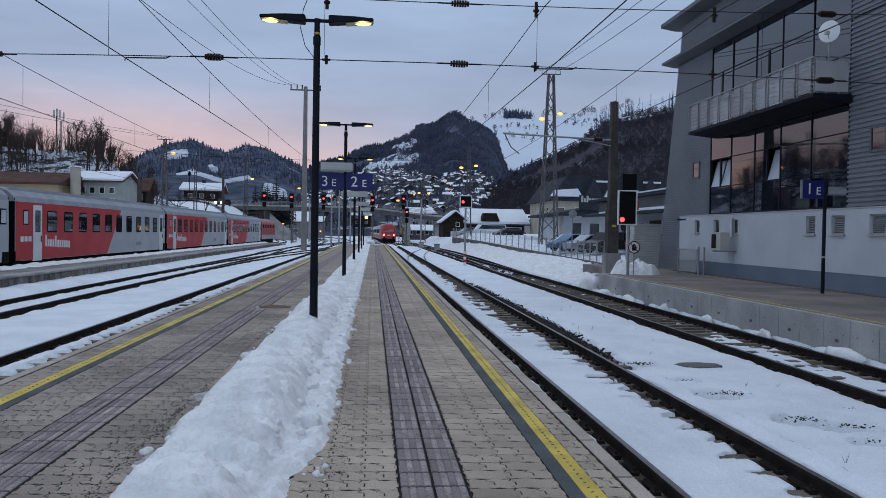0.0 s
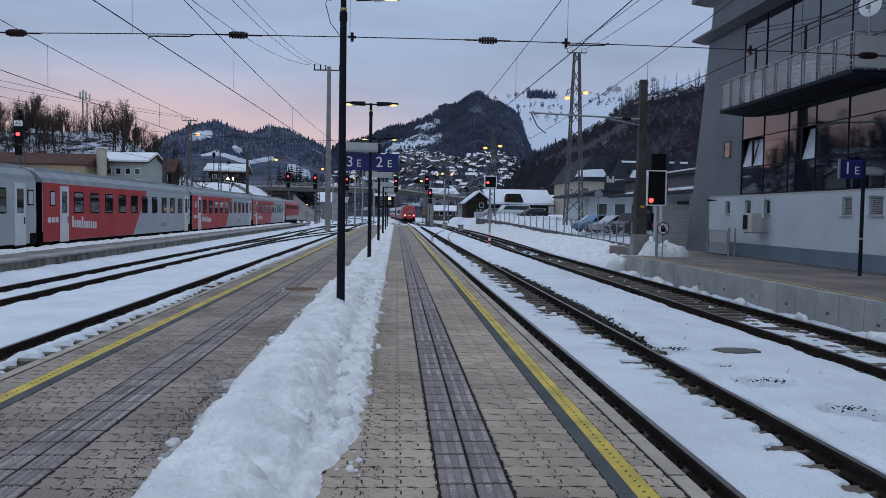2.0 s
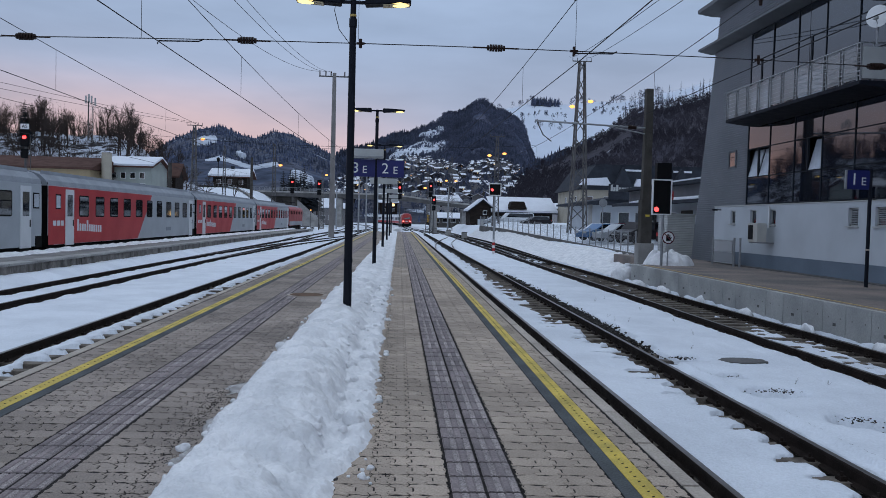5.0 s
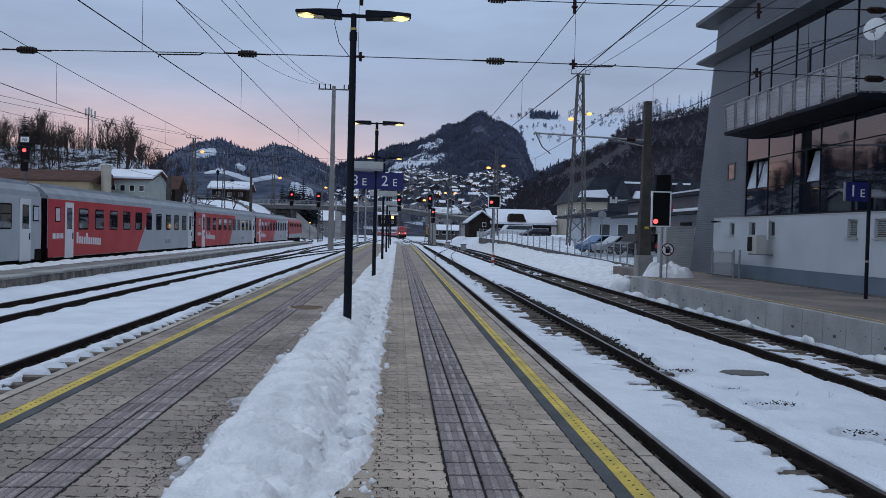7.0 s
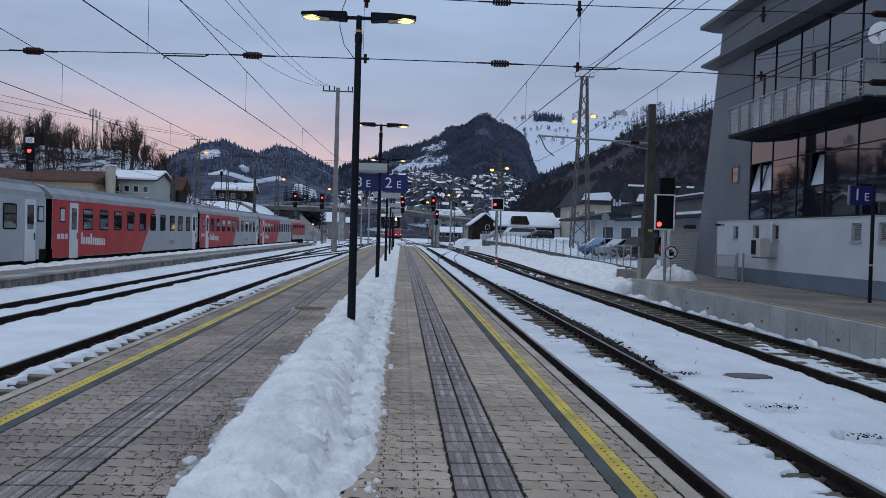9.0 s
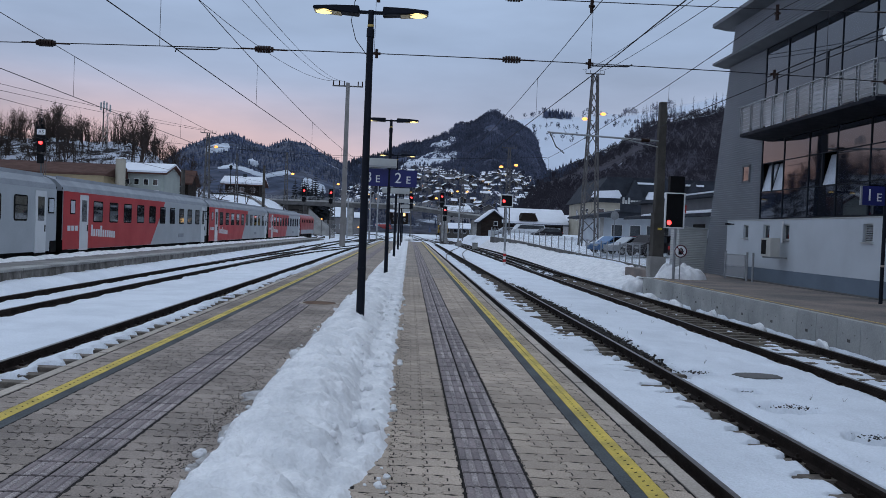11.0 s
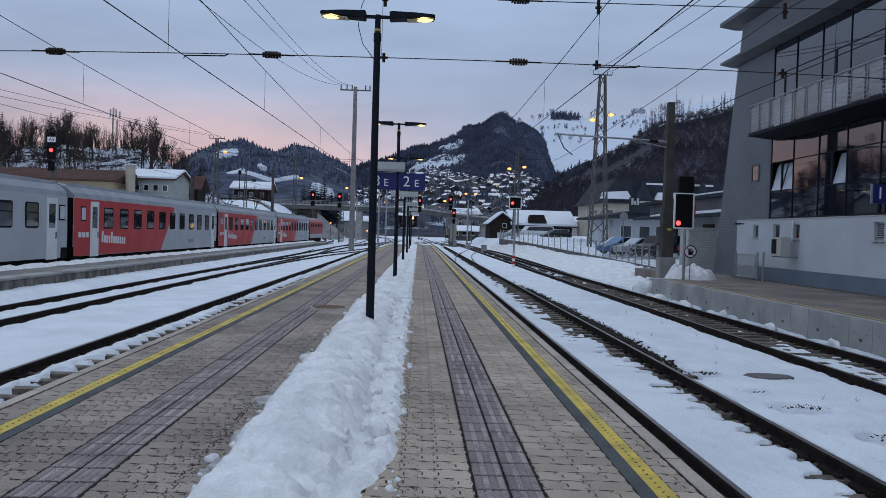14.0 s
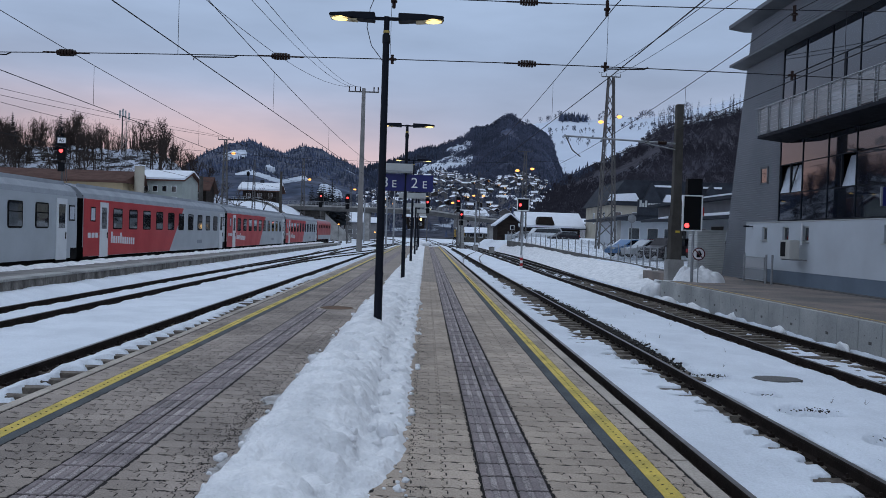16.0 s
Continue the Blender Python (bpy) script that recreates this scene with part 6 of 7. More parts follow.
part("roof", M().prism([(-2.0, 4.85), (-2.0, 5.08), (6, 6.2), (14, 6.2), (14, 4.9)], "y", -18, 14.4), SLATEROOF, gs)
part("roof_snow", M().prism([(-1.9, 5.11), (-1.9, 5.22), (5.8, 6.32), (5.8, 6.2)], "y", -18, 4), SNOW_ROOF, gs, "snow lying on the near part of the roof")
windows(gs, "x", [(-8, 1.3), (-3, 1.3), (6, 1.3), (11, 1.3)], 1.6, 1.5, 0.48)
for y in (-12, 2.5):
    part("dock_door", M().box(0.44, 0.5, y - 1.3, y + 1.3, 0.0, 3.0), TIMBER, gs, "dark sliding dock door")
part("striped_barrier", M().box(-2.5, 0.4, -13.3, -13.2, 0.75, 0.95), REDP, gs, "red and white loading dock barrier")
an = thing("annex_building", "low grey annex with pale sign board", "building", (28, 100, 0))
part("wall", M().box(-4.2, 12, -6, 8, -0.5, 4.1), RENDER, an)
part("roof", M().prism([(-5.6, 3.95), (-5.6, 4.2), (1.0, 5.35), (12, 4.2), (12, 3.95)], "y", -8, 9), SLATEROOF, an)
part("pier", M().box(-4.9, -4.5, -7.2, -6.8, -0.5, 4.0), CONCRETE, an)
part("sign_board", M().box(-2.9, 0.0, -8.3, -8.1, 4.6, 6.4), SLATEROOF, an, "large dark sign board")
m = M()
for i in range(8):
    m.box(-2.7 + 0.32 * i, -2.46 + 0.32 * i, -8.36, -8.3, 5.55, 6.3 if i in (0, 2) else 6.0)
part("sign_bars", m, BOXGREY, an, "pale plain bars of lettering")
windows(an, "y", [(-2.6, 1.6), (-0.4, 1.6), (1.6, 1.6), (4, 1.6)], 1.2, 1.5, -6.02)
th = thing("tall_station_house", "old beige house with grey mansard roof, snow patches", "building", (41.0, 137, 0.6))
part("wall", M().box(-11, 18, -9, 9, -0.5, 6.6), BEIGE, th)
part("mansard", M().prism([(-11.6, 6.6), (-8.8, 10.5), (15.8, 10.5), (18.6, 6.6)], "y", -9.6, 9.6), SLATEROOF, th, "steep grey tiled mansard roof")
for x in (-4.5, 5):
    part("dormer", M().prism([(x - 1.5, 7.2), (x, 10.3), (x + 1.5, 7.2)], "y", -11, -6), SLATEROOF, th)
for pf in ([(-11.4, 7.3), (-10.9, 8.3), (-7, 8.6), (-6.2, 7.3)], [(-2.6, 7.3), (-2, 8.5), (3, 8.5), (3.6, 7.3)], [(6.6, 7.3), (7.5, 8.4), (14, 8.4), (15, 7.3)]):
    part("roof_snow", M().prism(pf, "y", -10.2, -9.55), SNOW_ROOF, th, "snow lying on the lower roof")
part("roof_ridge", M().box(-8.8, 15.8, -9.7, 9.7, 10.5, 10.7), SLATEROOF, th)
part("skylight", M().box(-4, -1, -9.72, -9.5, 9.7, 10.0).box(4, 7, -9.72, -9.5, 9.7, 10.0), SNOW_ROOF, th)
windows(th, "y", [(-9.5, 0.8), (-9.5, 3.8), (-6.5, 0.8), (-6.5, 3.8), (-3, 3.8), (0, 3.8), (3, 3.8), (6, 3.8), (9, 3.8)], 1.1, 1.7, -9.02)
windows(th, "x", [(-6, 0.8), (-6, 3.8), (-2, 0.8), (-2, 3.8), (2, 3.8)], 1.1, 1.7, -11.02)
hall = gabled("timber_hall", "dark timber hall with snow-covered roof", (23.3, 150, 0.6), 10.6, 10, 3.0, 2.2, WOODDARK, SLATEROOF, 3, 0.9, "x", 0.35, "barn")
part("dormer", M().prism([(-3.0, 3.4), (-2.4, 4.8), (-0.2, 4.8), (0.4, 3.4)], "y", -6.1, -3.5), WOODDARK, hall)
part("white_base", M().box(-3.6, 4.8, -5.06, -5.02, -0.3, 2.3), RENDER, hall, "pale rendered base")
windows(hall, "y", [(-2.5, 0.6), (1.0, 0.6), (3.4, 0.6)], 1.3, 0.9, -5.08)
hall2 = gabled("timber_hall", "dark timber gable end with snowy roof", (16.0, 149, 0.3), 4.6, 9, 3.3, 1.8, WOODDARK, SLATEROOF, 0, 0.5, "y", 0.3, "barn")
part("white_door", M().box(-0.9, 1.9, -4.56, -4.5, -0.3, 1.7), RENDER, hall2, "pale sliding door")
windows(hall2, "y", [(0.4, 2.6)], 0.6, 0.7, -4.52)
# left of the line: depot, houses, hut
dp = thing("depot_building", "long ochre depot with brown roof", "building", (-48.5, 108, 3.7))
part("wall", M().box(-22, 10, -4, 6, -2, 3.4), OCHRE, dp)
part("roof", M().prism([(-4.6, 3.25), (-4.6, 3.5), (1, 5.1), (7, 3.5), (7, 3.25)], "x", -23, 10.6), TILEROOF, dp)
part("chimney", M().cyl((11.4, -2, 1.0), (11.4, -2, 5.6), 0.62, n=14), BEIGE, dp, "round pale vent tower")
part("chimney_cap", M().cyl((11.4, -2, 5.6), (11.4, -2, 5.8), 0.72, n=14), SNOW_ROOF, dp)
windows(dp, "y", [(-16 + 4 * i, 0.6) for i in range(6)], 1.6, 1.1, -4.02)
h1 = gabled("station_villa", "pale green house with snowy roof", (-35.7, 114, 4.6), 6.0, 6, 3.3, 1.1, GREENISH, TILEROOF, -4, 0.5, "x")
windows(h1, "y", [(-2.1, 1.7), (-0.8, 1.7), (0.5, 1.7), (1.8, 1.7), (1.9, 0.2), (0.2, 0.2)], 0.6, 0.75, -3.02)
h1b = gabled("garage", "low pale garage with snowy roof", (-39.4, 112, 4.4), 2.0, 5, 2.0, 0.4, GREENISH, SLATEROOF, 0, 0.3, "x")
windows(h1b, "y", [(-0.1, 1.2)], 1.2, 0.4, -2.52)
h3 = gabled("farmhouse", "brown timber house, one snow patch on roof", (-34.4, 121, 4.9), 5.0, 7, 2.2, 1.8, WOODDARK, TILEROOF, 6, 0.6, "x", 0)
part("roof_snow", M().prism([(-3.9, 2.25), (-1.5, 3.35), (-1.5, 3.42), (-3.9, 2.32)], "x", -2.8, 0.6), SNOW_ROOF, h3, "patch of snow on the roof")
windows(h3, "y", [(-0.3, 0.8), (1.6, 0.8)], 0.7, 0.8, -3.52)
h2 = gabled("chalet", "dark timber chalet with snowy roof", (-37.0, 184, 7.3), 7.4, 8, 2.9, 1.3, WOODDARK, TILEROOF, 3, 1.0, "x", 0.4)
windows(h2, "y", [(-2.4, 1.2), (0.0, 1.2), (2.4, 1.2)], 0.8, 0.9, -4.02)
part("chimney", M().box(-0.4, 0.4, -0.4, 0.4, 3.6, 5.4), SLATEROOF, h2)
lt = thing("street_lamp", "old-style dark lantern on post", "street lamp", (-38.5, 176, 6.8))
part("post", M().cyl((0, 0, -1), (0, 0, 6.2), 0.08), BLACKP, lt)
part("lantern", M().cyl((0, 0, 6.2), (0, 0, 6.9), 0.2, 0.38, n=8).cyl((0, 0, 6.9), (0, 0, 7.3), 0.42, 0.02, n=8), BLACKP, lt)
# radio tower on the bank
rt = thing("radio_tower", "slim grey lattice radio tower with antennas", "tower", (-60, 160, 12))
part("shaft", M().cyl((0, 0, -2), (0, 0, 12.2), 0.13, n=8).cyl((0.9, 0, 0), (0.9, 0, 10), 0.05, n=5).cyl((0.5, 0.6, 0), (0.5, 0.6, 10), 0.05, n=5), STEEL, rt)
m = M()
for i in range(11):
    m.bar((0, 0, i), (0.9, 0, i + 0.9), 0.05).bar((0.9, 0, i), (0.5, 0.6, i + 0.9), 0.05)
part("bracing", m, GALV, rt)
for x, z in ((-0.5, 11.2), (0.1, 11.5), (0.6, 11.2), (1.3, 10.8)):
    part("antenna", M().box(x - 0.13, x + 0.13, -0.15, 0.05, z - 0.6, z + 0.9), BOXGREY, rt)
part("platform", M().box(-1.4, 1.8, -0.8, 0.8, 0.9, 1.05).box(-1.4, 1.8, -0.8, -0.74, 1.05, 1.9), STEEL, rt)

# ---- road bridge ----
br = thing("road_bridge", "grey concrete road bridge with steel railing", "bridge", (0, 200, 0))
deck = curve_through([(-70, -8, 6.8), (-40, -4, 7.2), (-20, 0, 7.4), (-2, 2, 7.35), (6, 2, 6.8), (14, 0, 5.9), (30, -4, 4.6)], 3)
part("deck", M().sweep(deck, [(-4, -0.9), (4, -0.9), (4.4, 0.0), (-4.4, 0.0)]), CONCDARK, br)
part("parapet", M().sweep(deck, [(4.1, 0.0), (4.4, 0.0), (4.4, 0.4), (4.1, 0.4)]), CONCRETE, br)
m = M()
for i, p in enumerate(deck):
    q = deck[min(i + 1, len(deck) - 1)]
    for k in range(3):
        c = p.lerp(q, k / 3)
        m.bar(c + Vector((0, -4.3, 0.4)), c + Vector((0, -4.3, 1.2)), 0.07)
    for z in (0.65, 0.9, 1.2):
        m.bar(p + Vector((0, -4.3, z)), q + Vector((0, -4.3, z)), 0.08)
part("railing", m, GALV, br)
for x, z in ((-14, 6.4), (9.5, 5.4), (17, 4.6)):
    part("pier", M().box(x - 0.7, x + 0.7, -2.5, 2.5, -1, z), CONCRETE, br, bevel=0.05)
part("abutment", M().box(-60, -24, -3.5, 6, -1, 6.3), TIMBER, br, "dark concrete abutment wall")
part("wing_wall", M().prism([(-24, -1), (-24, 5.8), (-17.5, 0.2), (-17.5, -1)], "y", -3.4, -2.8), CONCRETE, br)
rd = thing("road", "dark wet road along the slope", "road", (0, 0, 0), kind="structure")
part("surface", M().sheet(spaced(-150, -27, 62), [166.5, 168, 170, 172, 173.5], lambda x, y: ground_height(x, 170) + 0.1), ASPHALT, rd)
rb = thing("guard_rail", "grey guard rail above the cutting", "railing", (0, 165.5, 0))
m = M()
for i in range(36):
    x = -62 + i
    z = ground_height(x, 165.5)
    m.bar((x, 0, z - 0.3), (x, 0, z + 0.9), 0.08)
    for k in (0.5, 0.9):
        m.bar((x, 0, z + k), (x + 1, 0, ground_height(x + 1, 165.5) + k), 0.06)
part("rails", m, GALV, rb)
# what stands beyond the bridge
for x, y, sx, h, lab in ((-28, 262, 26, 5.0, "grey yard building beyond the bridge"), (19, 262, 16, 2.8, "dark workshop with pale door beyond bridge"), (42, 250, 24, 6.5, "pale long building beyond the bridge"), (-70, 300, 40, 7, "low pale hall beyond the bridge")):
    b = gabled("yard_building", lab, (x, y, -0.6), sx, 12, h, 1.5, TIMBER if x == 19 else HOUSEW, SLATEROOF, 0, 0.6, "x", 0.3, "building")
    windows(b, "y", [(-sx / 2 + 2 + 2.6 * i, 1.6) for i in range(int(sx / 2.6) - 1)], 1.4, 1.2, -6.02, (2,) if x > 30 else ())
yv = thing("yard_vehicle", "yellow rail crane wagon under the bridge", "rail vehicle", (9.6, 214, -0.6))
part("body", M().box(-1.4, 1.4, -4, 4, 0.9, 1.6), UNDER, yv)
part("cab", M().box(-1.3, 1.3, -3.8, -1, 1.6, 3.6), mat("works_yellow", (0.5, 0.30, 0.03), 0.5), yv, "yellow cab")
part("window", M().box(-1.0, 1.0, -3.83, -3.8, 2.4, 3.3), PANE, yv)
part("lamp", M().cyl((0, -3.9, 3.9), (0, -3.8, 3.9), 0.22), TAILRED, yv)
for x, y, z in ((-22.5, 178, 3.0), (-20, 190, 3.2), (-11.0, 185, 1.6), (-15, 186, 1.2)):
    l = thing("yard_light", "small warm yard light on low post", "lamp", (x, y, -0.7), "yard lights")
    part("post", M().cyl((0, 0, 0), (0, 0, z + 0.7), 0.06), STEEL, l)
    part("bulb", M().blob((0, -0.1, z + 0.7), 0.2, 0.15, 0.15, 1, 0.02, 6), SODIUM, l)
for x, y, lab in ((0.2, 112, "orange"), (8.2, 118, "grey"), (9.4, 104, "grey"), (7.2, 140, "grey"), (-0.6, 118, "orange")):
    k = thing("track_cabinet", "small " + lab + " trackside cabinet in snow", "cabinet", (x, y, -0.75), "trackside cabinets")
    part("box", M().box(-0.35, 0.35, -0.25, 0.25, 0.1, 1.15 if lab == "orange" else 0.9), ORANGE if lab == "orange" else CONCRETE, k, bevel=0.03)
    part("lid", M().box(-0.39, 0.39, -0.29, 0.29, 1.15 if lab == "orange" else 0.9, 1.22 if lab == "orange" else 0.97), CONCDARK, k)


# ---- hills ----
def interp(pts, x):
    if x <= pts[0][0]:
        return pts[0][1]
    for (a, p), (b, q) in zip(pts, pts[1:]):
        if x <= b:
            return p + (q - p) * (x - a) / (b - a)
    return pts[-1][1]


def hill(name, crest, dist, near, foot, material, label, rough=0.05, nx=120, nv=30, bulge=1.0, back=250, seed=0.0):
    """A slope that climbs from near to a crest line at dist."""
    m = M()
    x0, x1 = crest[0][0], crest[-1][0]
    k = len(m.v)

    def height(u, v):
        xc = x0 + (x1 - x0) * u
        h = interp(crest, xc) + rough * 60 * fbm(xc, 0, 0.02, 3, seed)
        if v <= 1:
            f = v ** bulge
            y = near + (dist - near) * v
            x = xc * (y / dist)
            z = foot + (h - foot) * f
            return x, y, z + rough * (h - foot) * fbm(x, y, 0.012, 4, seed) * 2.2 * v * (1 - v)
        y = dist + back * (v - 1)
        return xc * y / dist, y, h - 0.6 * (h - foot) * (v - 1)

    for j in range(nv + 7):
        for i in range(nx + 1):
            m.v.append(height(i / nx, j / nv))
    w = nx + 1
    m.f += [(k + j * w + i, k + j * w + i + 1, k + (j + 1) * w + i + 1, k + (j + 1) * w + i) for j in range(nv + 6) for i in range(nx)]
    whole(name, m, material, label, "hill", kind="structure", smooth=True)
    return height


CREST_L = [(-1900, 130), (-1200, 120), (-728, 98), (-523, 95), (-463, 108), (-409, 140), (-374, 158), (-329, 163), (-298, 150), (-268, 143), (-232, 158), (-201, 153), (-170, 138), (-134, 121), (-97, 106), (0, 80)]
CREST_R = [(-160, 104), (-125, 116), (-66, 133), (-40, 143), (11, 164), (52, 177), (70, 184), (80, 195), (104, 199), (126, 211), (142, 222), (153, 226), (165, 217), (179, 207), (199, 202), (216, 194), (229, 181), (238, 160), (247, 132), (260, 105), (285, 80), (360, 70)]
CREST_S = [(120, 200), (210, 280), (262, 305), (310, 317), (360, 330), (452, 328), (528, 340), (590, 339), (639, 347), (690, 360), (749, 375), (849, 400), (1012, 470), (1346, 585), (2500, 690)]
CREST_D = [(70, 16), (100, 38), (120, 53), (139, 60), (164, 72), (182, 83), (194, 94), (214, 105), (238, 109), (259, 115), (277, 120), (330, 134), (466, 188), (900, 265)]
CREST_T = [(-140, 24), (-80, 38), (-49, 50), (-30, 60), (14, 70), (43, 68), (68, 62), (98, 68), (118, 72), (140, 62), (165, 48), (180, 40)]
f_l = hill("hill_left", CREST_L, 1500, 700, 0, HILL_L, "dark haze-tinted wooded ridge under the evening sky", 0.05, 200, 30, 0.9, seed=1.0)
f_r = hill("hill_right", CREST_R, 1500, 800, 5, HILL_R, "steep haze-tinted wooded mountain with few snow patches", 0.06, 160, 36, 1.0, seed=2.0)
f_s = hill("hill_snow", CREST_S, 2200, 1200, 20, HILL_S, "open snowy hillside with scattered trees", 0.04, 140, 36, 1.0, seed=3.0)
f_d = hill("hill_slope", CREST_D, 700, 260, 0, HILL_D, "bare brown beech slope above the station", 0.03, 140, 40, 1.0, seed=4.0)
f_t = hill("hill_town", CREST_T, 900, 330, 0, HILL_T, "snowy slope that carries the town", 0.04, 100, 30, 0.9, seed=5.0)
CREST_B = [(-260, 20), (-120, 19), (-85, 17.5), (-71, 16.5), (-64, 15.5), (-58, 16), (-52, 15.2), (-48, 12), (-42, 8), (-36, 6)]
f_b = hill("hill_bank", CREST_B, 165, 128, 4.5, HILL_B, "scrubby bank with patches of snow", 0.1, 120, 16, 0.8, 40, 6.0)


def conifer(m, x, y, z, h, s):
    n = 5
    a0 = random.random() * 6.28
    for base, top, r in ((0.08, 0.55, 0.20), (0.35, 0.8, 0.15), (0.6, 1.0, 0.10)):
        k = len(m.v)
        for i in range(n):
            a = a0 + 2 * math.pi * i / n
            rr = r * h * random.uniform(0.75, 1.15) * s
            m.v.append((x + rr * math.cos(a), y + rr * math.sin(a), z + base * h * random.uniform(0.85, 1.1)))
        m.v.append((x, y, z + top * h))
        m.f += [(k + i, k + (i + 1) % n, k + n) for i in range(n)]


def leafless(m, x, y, z, h, s):
    """A far bare tree: a stem under a gappy crown of small clumps of twigs."""
    for i in range(34):
        a, e, r = random.random() * 6.28, random.uniform(-0.9, 1.5), random.random() ** 0.4
        px = x + 0.30 * s * h * r * math.cos(e) * math.cos(a)
        py = y + 0.30 * s * h * r * math.cos(e) * math.sin(a)
        pz = z + h * (0.62 + 0.38 * r * math.sin(e))
        w, t = random.uniform(0.02, 0.05) * h, random.uniform(0.05, 0.12) * h
        k = len(m.v)
        m.v += [(px - w, py, pz - t), (px + w, py, pz - 0.6 * t), (px + random.uniform(-1, 1) * t, py, pz + t)]
        m.f.append((k, k + 1, k + 2))
    k = len(m.v)
    m.v += [(x - 0.025 * h, y, z - 1), (x + 0.025 * h, y, z - 1), (x, y, z + 0.6 * h)]
    m.f.append((k, k + 1, k + 2))


def larch(m, x, y, z, h, s):
    """A tall bare larch: a thin stem with short level boughs, thinner towards the top."""
    k = len(m.v)
    w = 0.012 * h + 0.06
    m.v += [(x - w, y, z - 1), (x + w, y, z - 1), (x, y, z + h)]
    m.f.append((k, k + 1, k + 2))
    for i in range(26):
        f = random.uniform(0.22, 0.97)
        r = s * h * (0.16 * (1 - f) + 0.02) * random.choice((-1, 1)) * random.uniform(0.5, 1.2)
        k = len(m.v)
        m.v += [(x, y, z + f * h), (x, y, z + f * h + 0.02 * h), (x + r, y + random.uniform(-1, 1) * r, z + f * h - 0.015 * h)]
        m.f.append((k, k + 1, k + 2))


def brush(m, x, y, z, h, s):
    """A bare shrub: a fan of thin upright rods with side twigs."""
    for i in range(9):
        a, r = random.random() * 6.28, random.random() * 0.45 * s * h
        p = Vector((x + 0.15 * r * math.cos(a), y + 0.15 * r * math.sin(a), z))
        q = Vector((x + r * math.cos(a), y + r * math.sin(a), z + h * random.uniform(0.55, 1.0)))
        m.cyl(p, q, 0.02 + 0.006 * h, 0.008, n=3)
        for k in range(4):
            b = p.lerp(q, random.uniform(0.35, 0.95))
            m.cyl(b, b + Vector((random.uniform(-1, 1), random.uniform(-1, 1), random.uniform(0.2, 1.2))) * 0.16 * h, 0.014, 0.005, n=3)


def scatter(name, height, count, v0, v1, u0, u1, h, label, s=1.0, keep=lambda x, y: True, gap=0.3, material=None, kind=None):
    m = M()
    for _ in range(count):
        u, v = random.uniform(u0, u1), random.uniform(v0, v1)
        x, y, z = height(u, v)
        if keep(x, y) and fbm(x, y, 0.012, 2, 9.0) > -gap:
            (kind or conifer)(m, x, y, z - 0.5, random.uniform(*h), s)
    whole(name, m, material or NEEDLE, label, "trees", kind="stuff")


scatter("forest", f_l, 7000, 0.4, 1.02, 0.35, 0.97, (3, 8.5), "distant haze-tinted conifers on the ridge", 1.1, material=FARTREE)
scatter("forest", f_r, 8000, 0.35, 1.03, 0.08, 0.88, (5, 12), "haze-tinted conifers and bare trees on the mountain", 1.1, gap=0.12, material=FARTREE)
scatter("forest", f_r, 4000, 0.3, 1.01, 0.35, 0.85, (6, 12), "haze-tinted bare beeches on the mountain flank", 1.1, gap=0.4, material=FARBEECH, kind=leafless)
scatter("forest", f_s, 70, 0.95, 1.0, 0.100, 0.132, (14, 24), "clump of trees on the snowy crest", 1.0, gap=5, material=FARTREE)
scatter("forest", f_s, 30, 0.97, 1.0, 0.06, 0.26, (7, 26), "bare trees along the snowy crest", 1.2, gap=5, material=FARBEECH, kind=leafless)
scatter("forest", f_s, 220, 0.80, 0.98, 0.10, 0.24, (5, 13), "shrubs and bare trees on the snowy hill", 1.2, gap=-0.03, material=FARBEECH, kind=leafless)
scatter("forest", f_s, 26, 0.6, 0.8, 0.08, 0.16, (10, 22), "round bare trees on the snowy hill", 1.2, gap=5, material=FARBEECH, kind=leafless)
scatter("forest", f_d, 5500, 0.10, 1.0, 0.02, 0.5, (3, 6.5), "bare trees covering the slope", 1.2, material=SLOPEBEECH, kind=leafless)
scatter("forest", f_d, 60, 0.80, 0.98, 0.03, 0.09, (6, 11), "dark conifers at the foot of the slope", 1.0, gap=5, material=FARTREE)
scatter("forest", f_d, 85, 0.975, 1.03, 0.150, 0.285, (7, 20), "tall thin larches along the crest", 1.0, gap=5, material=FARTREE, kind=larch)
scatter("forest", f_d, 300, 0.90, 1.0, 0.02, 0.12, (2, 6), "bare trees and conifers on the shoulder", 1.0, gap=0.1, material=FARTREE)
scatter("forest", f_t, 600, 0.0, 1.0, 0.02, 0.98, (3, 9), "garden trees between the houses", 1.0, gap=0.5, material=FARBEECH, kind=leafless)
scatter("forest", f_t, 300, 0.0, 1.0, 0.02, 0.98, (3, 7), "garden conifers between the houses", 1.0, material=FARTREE)


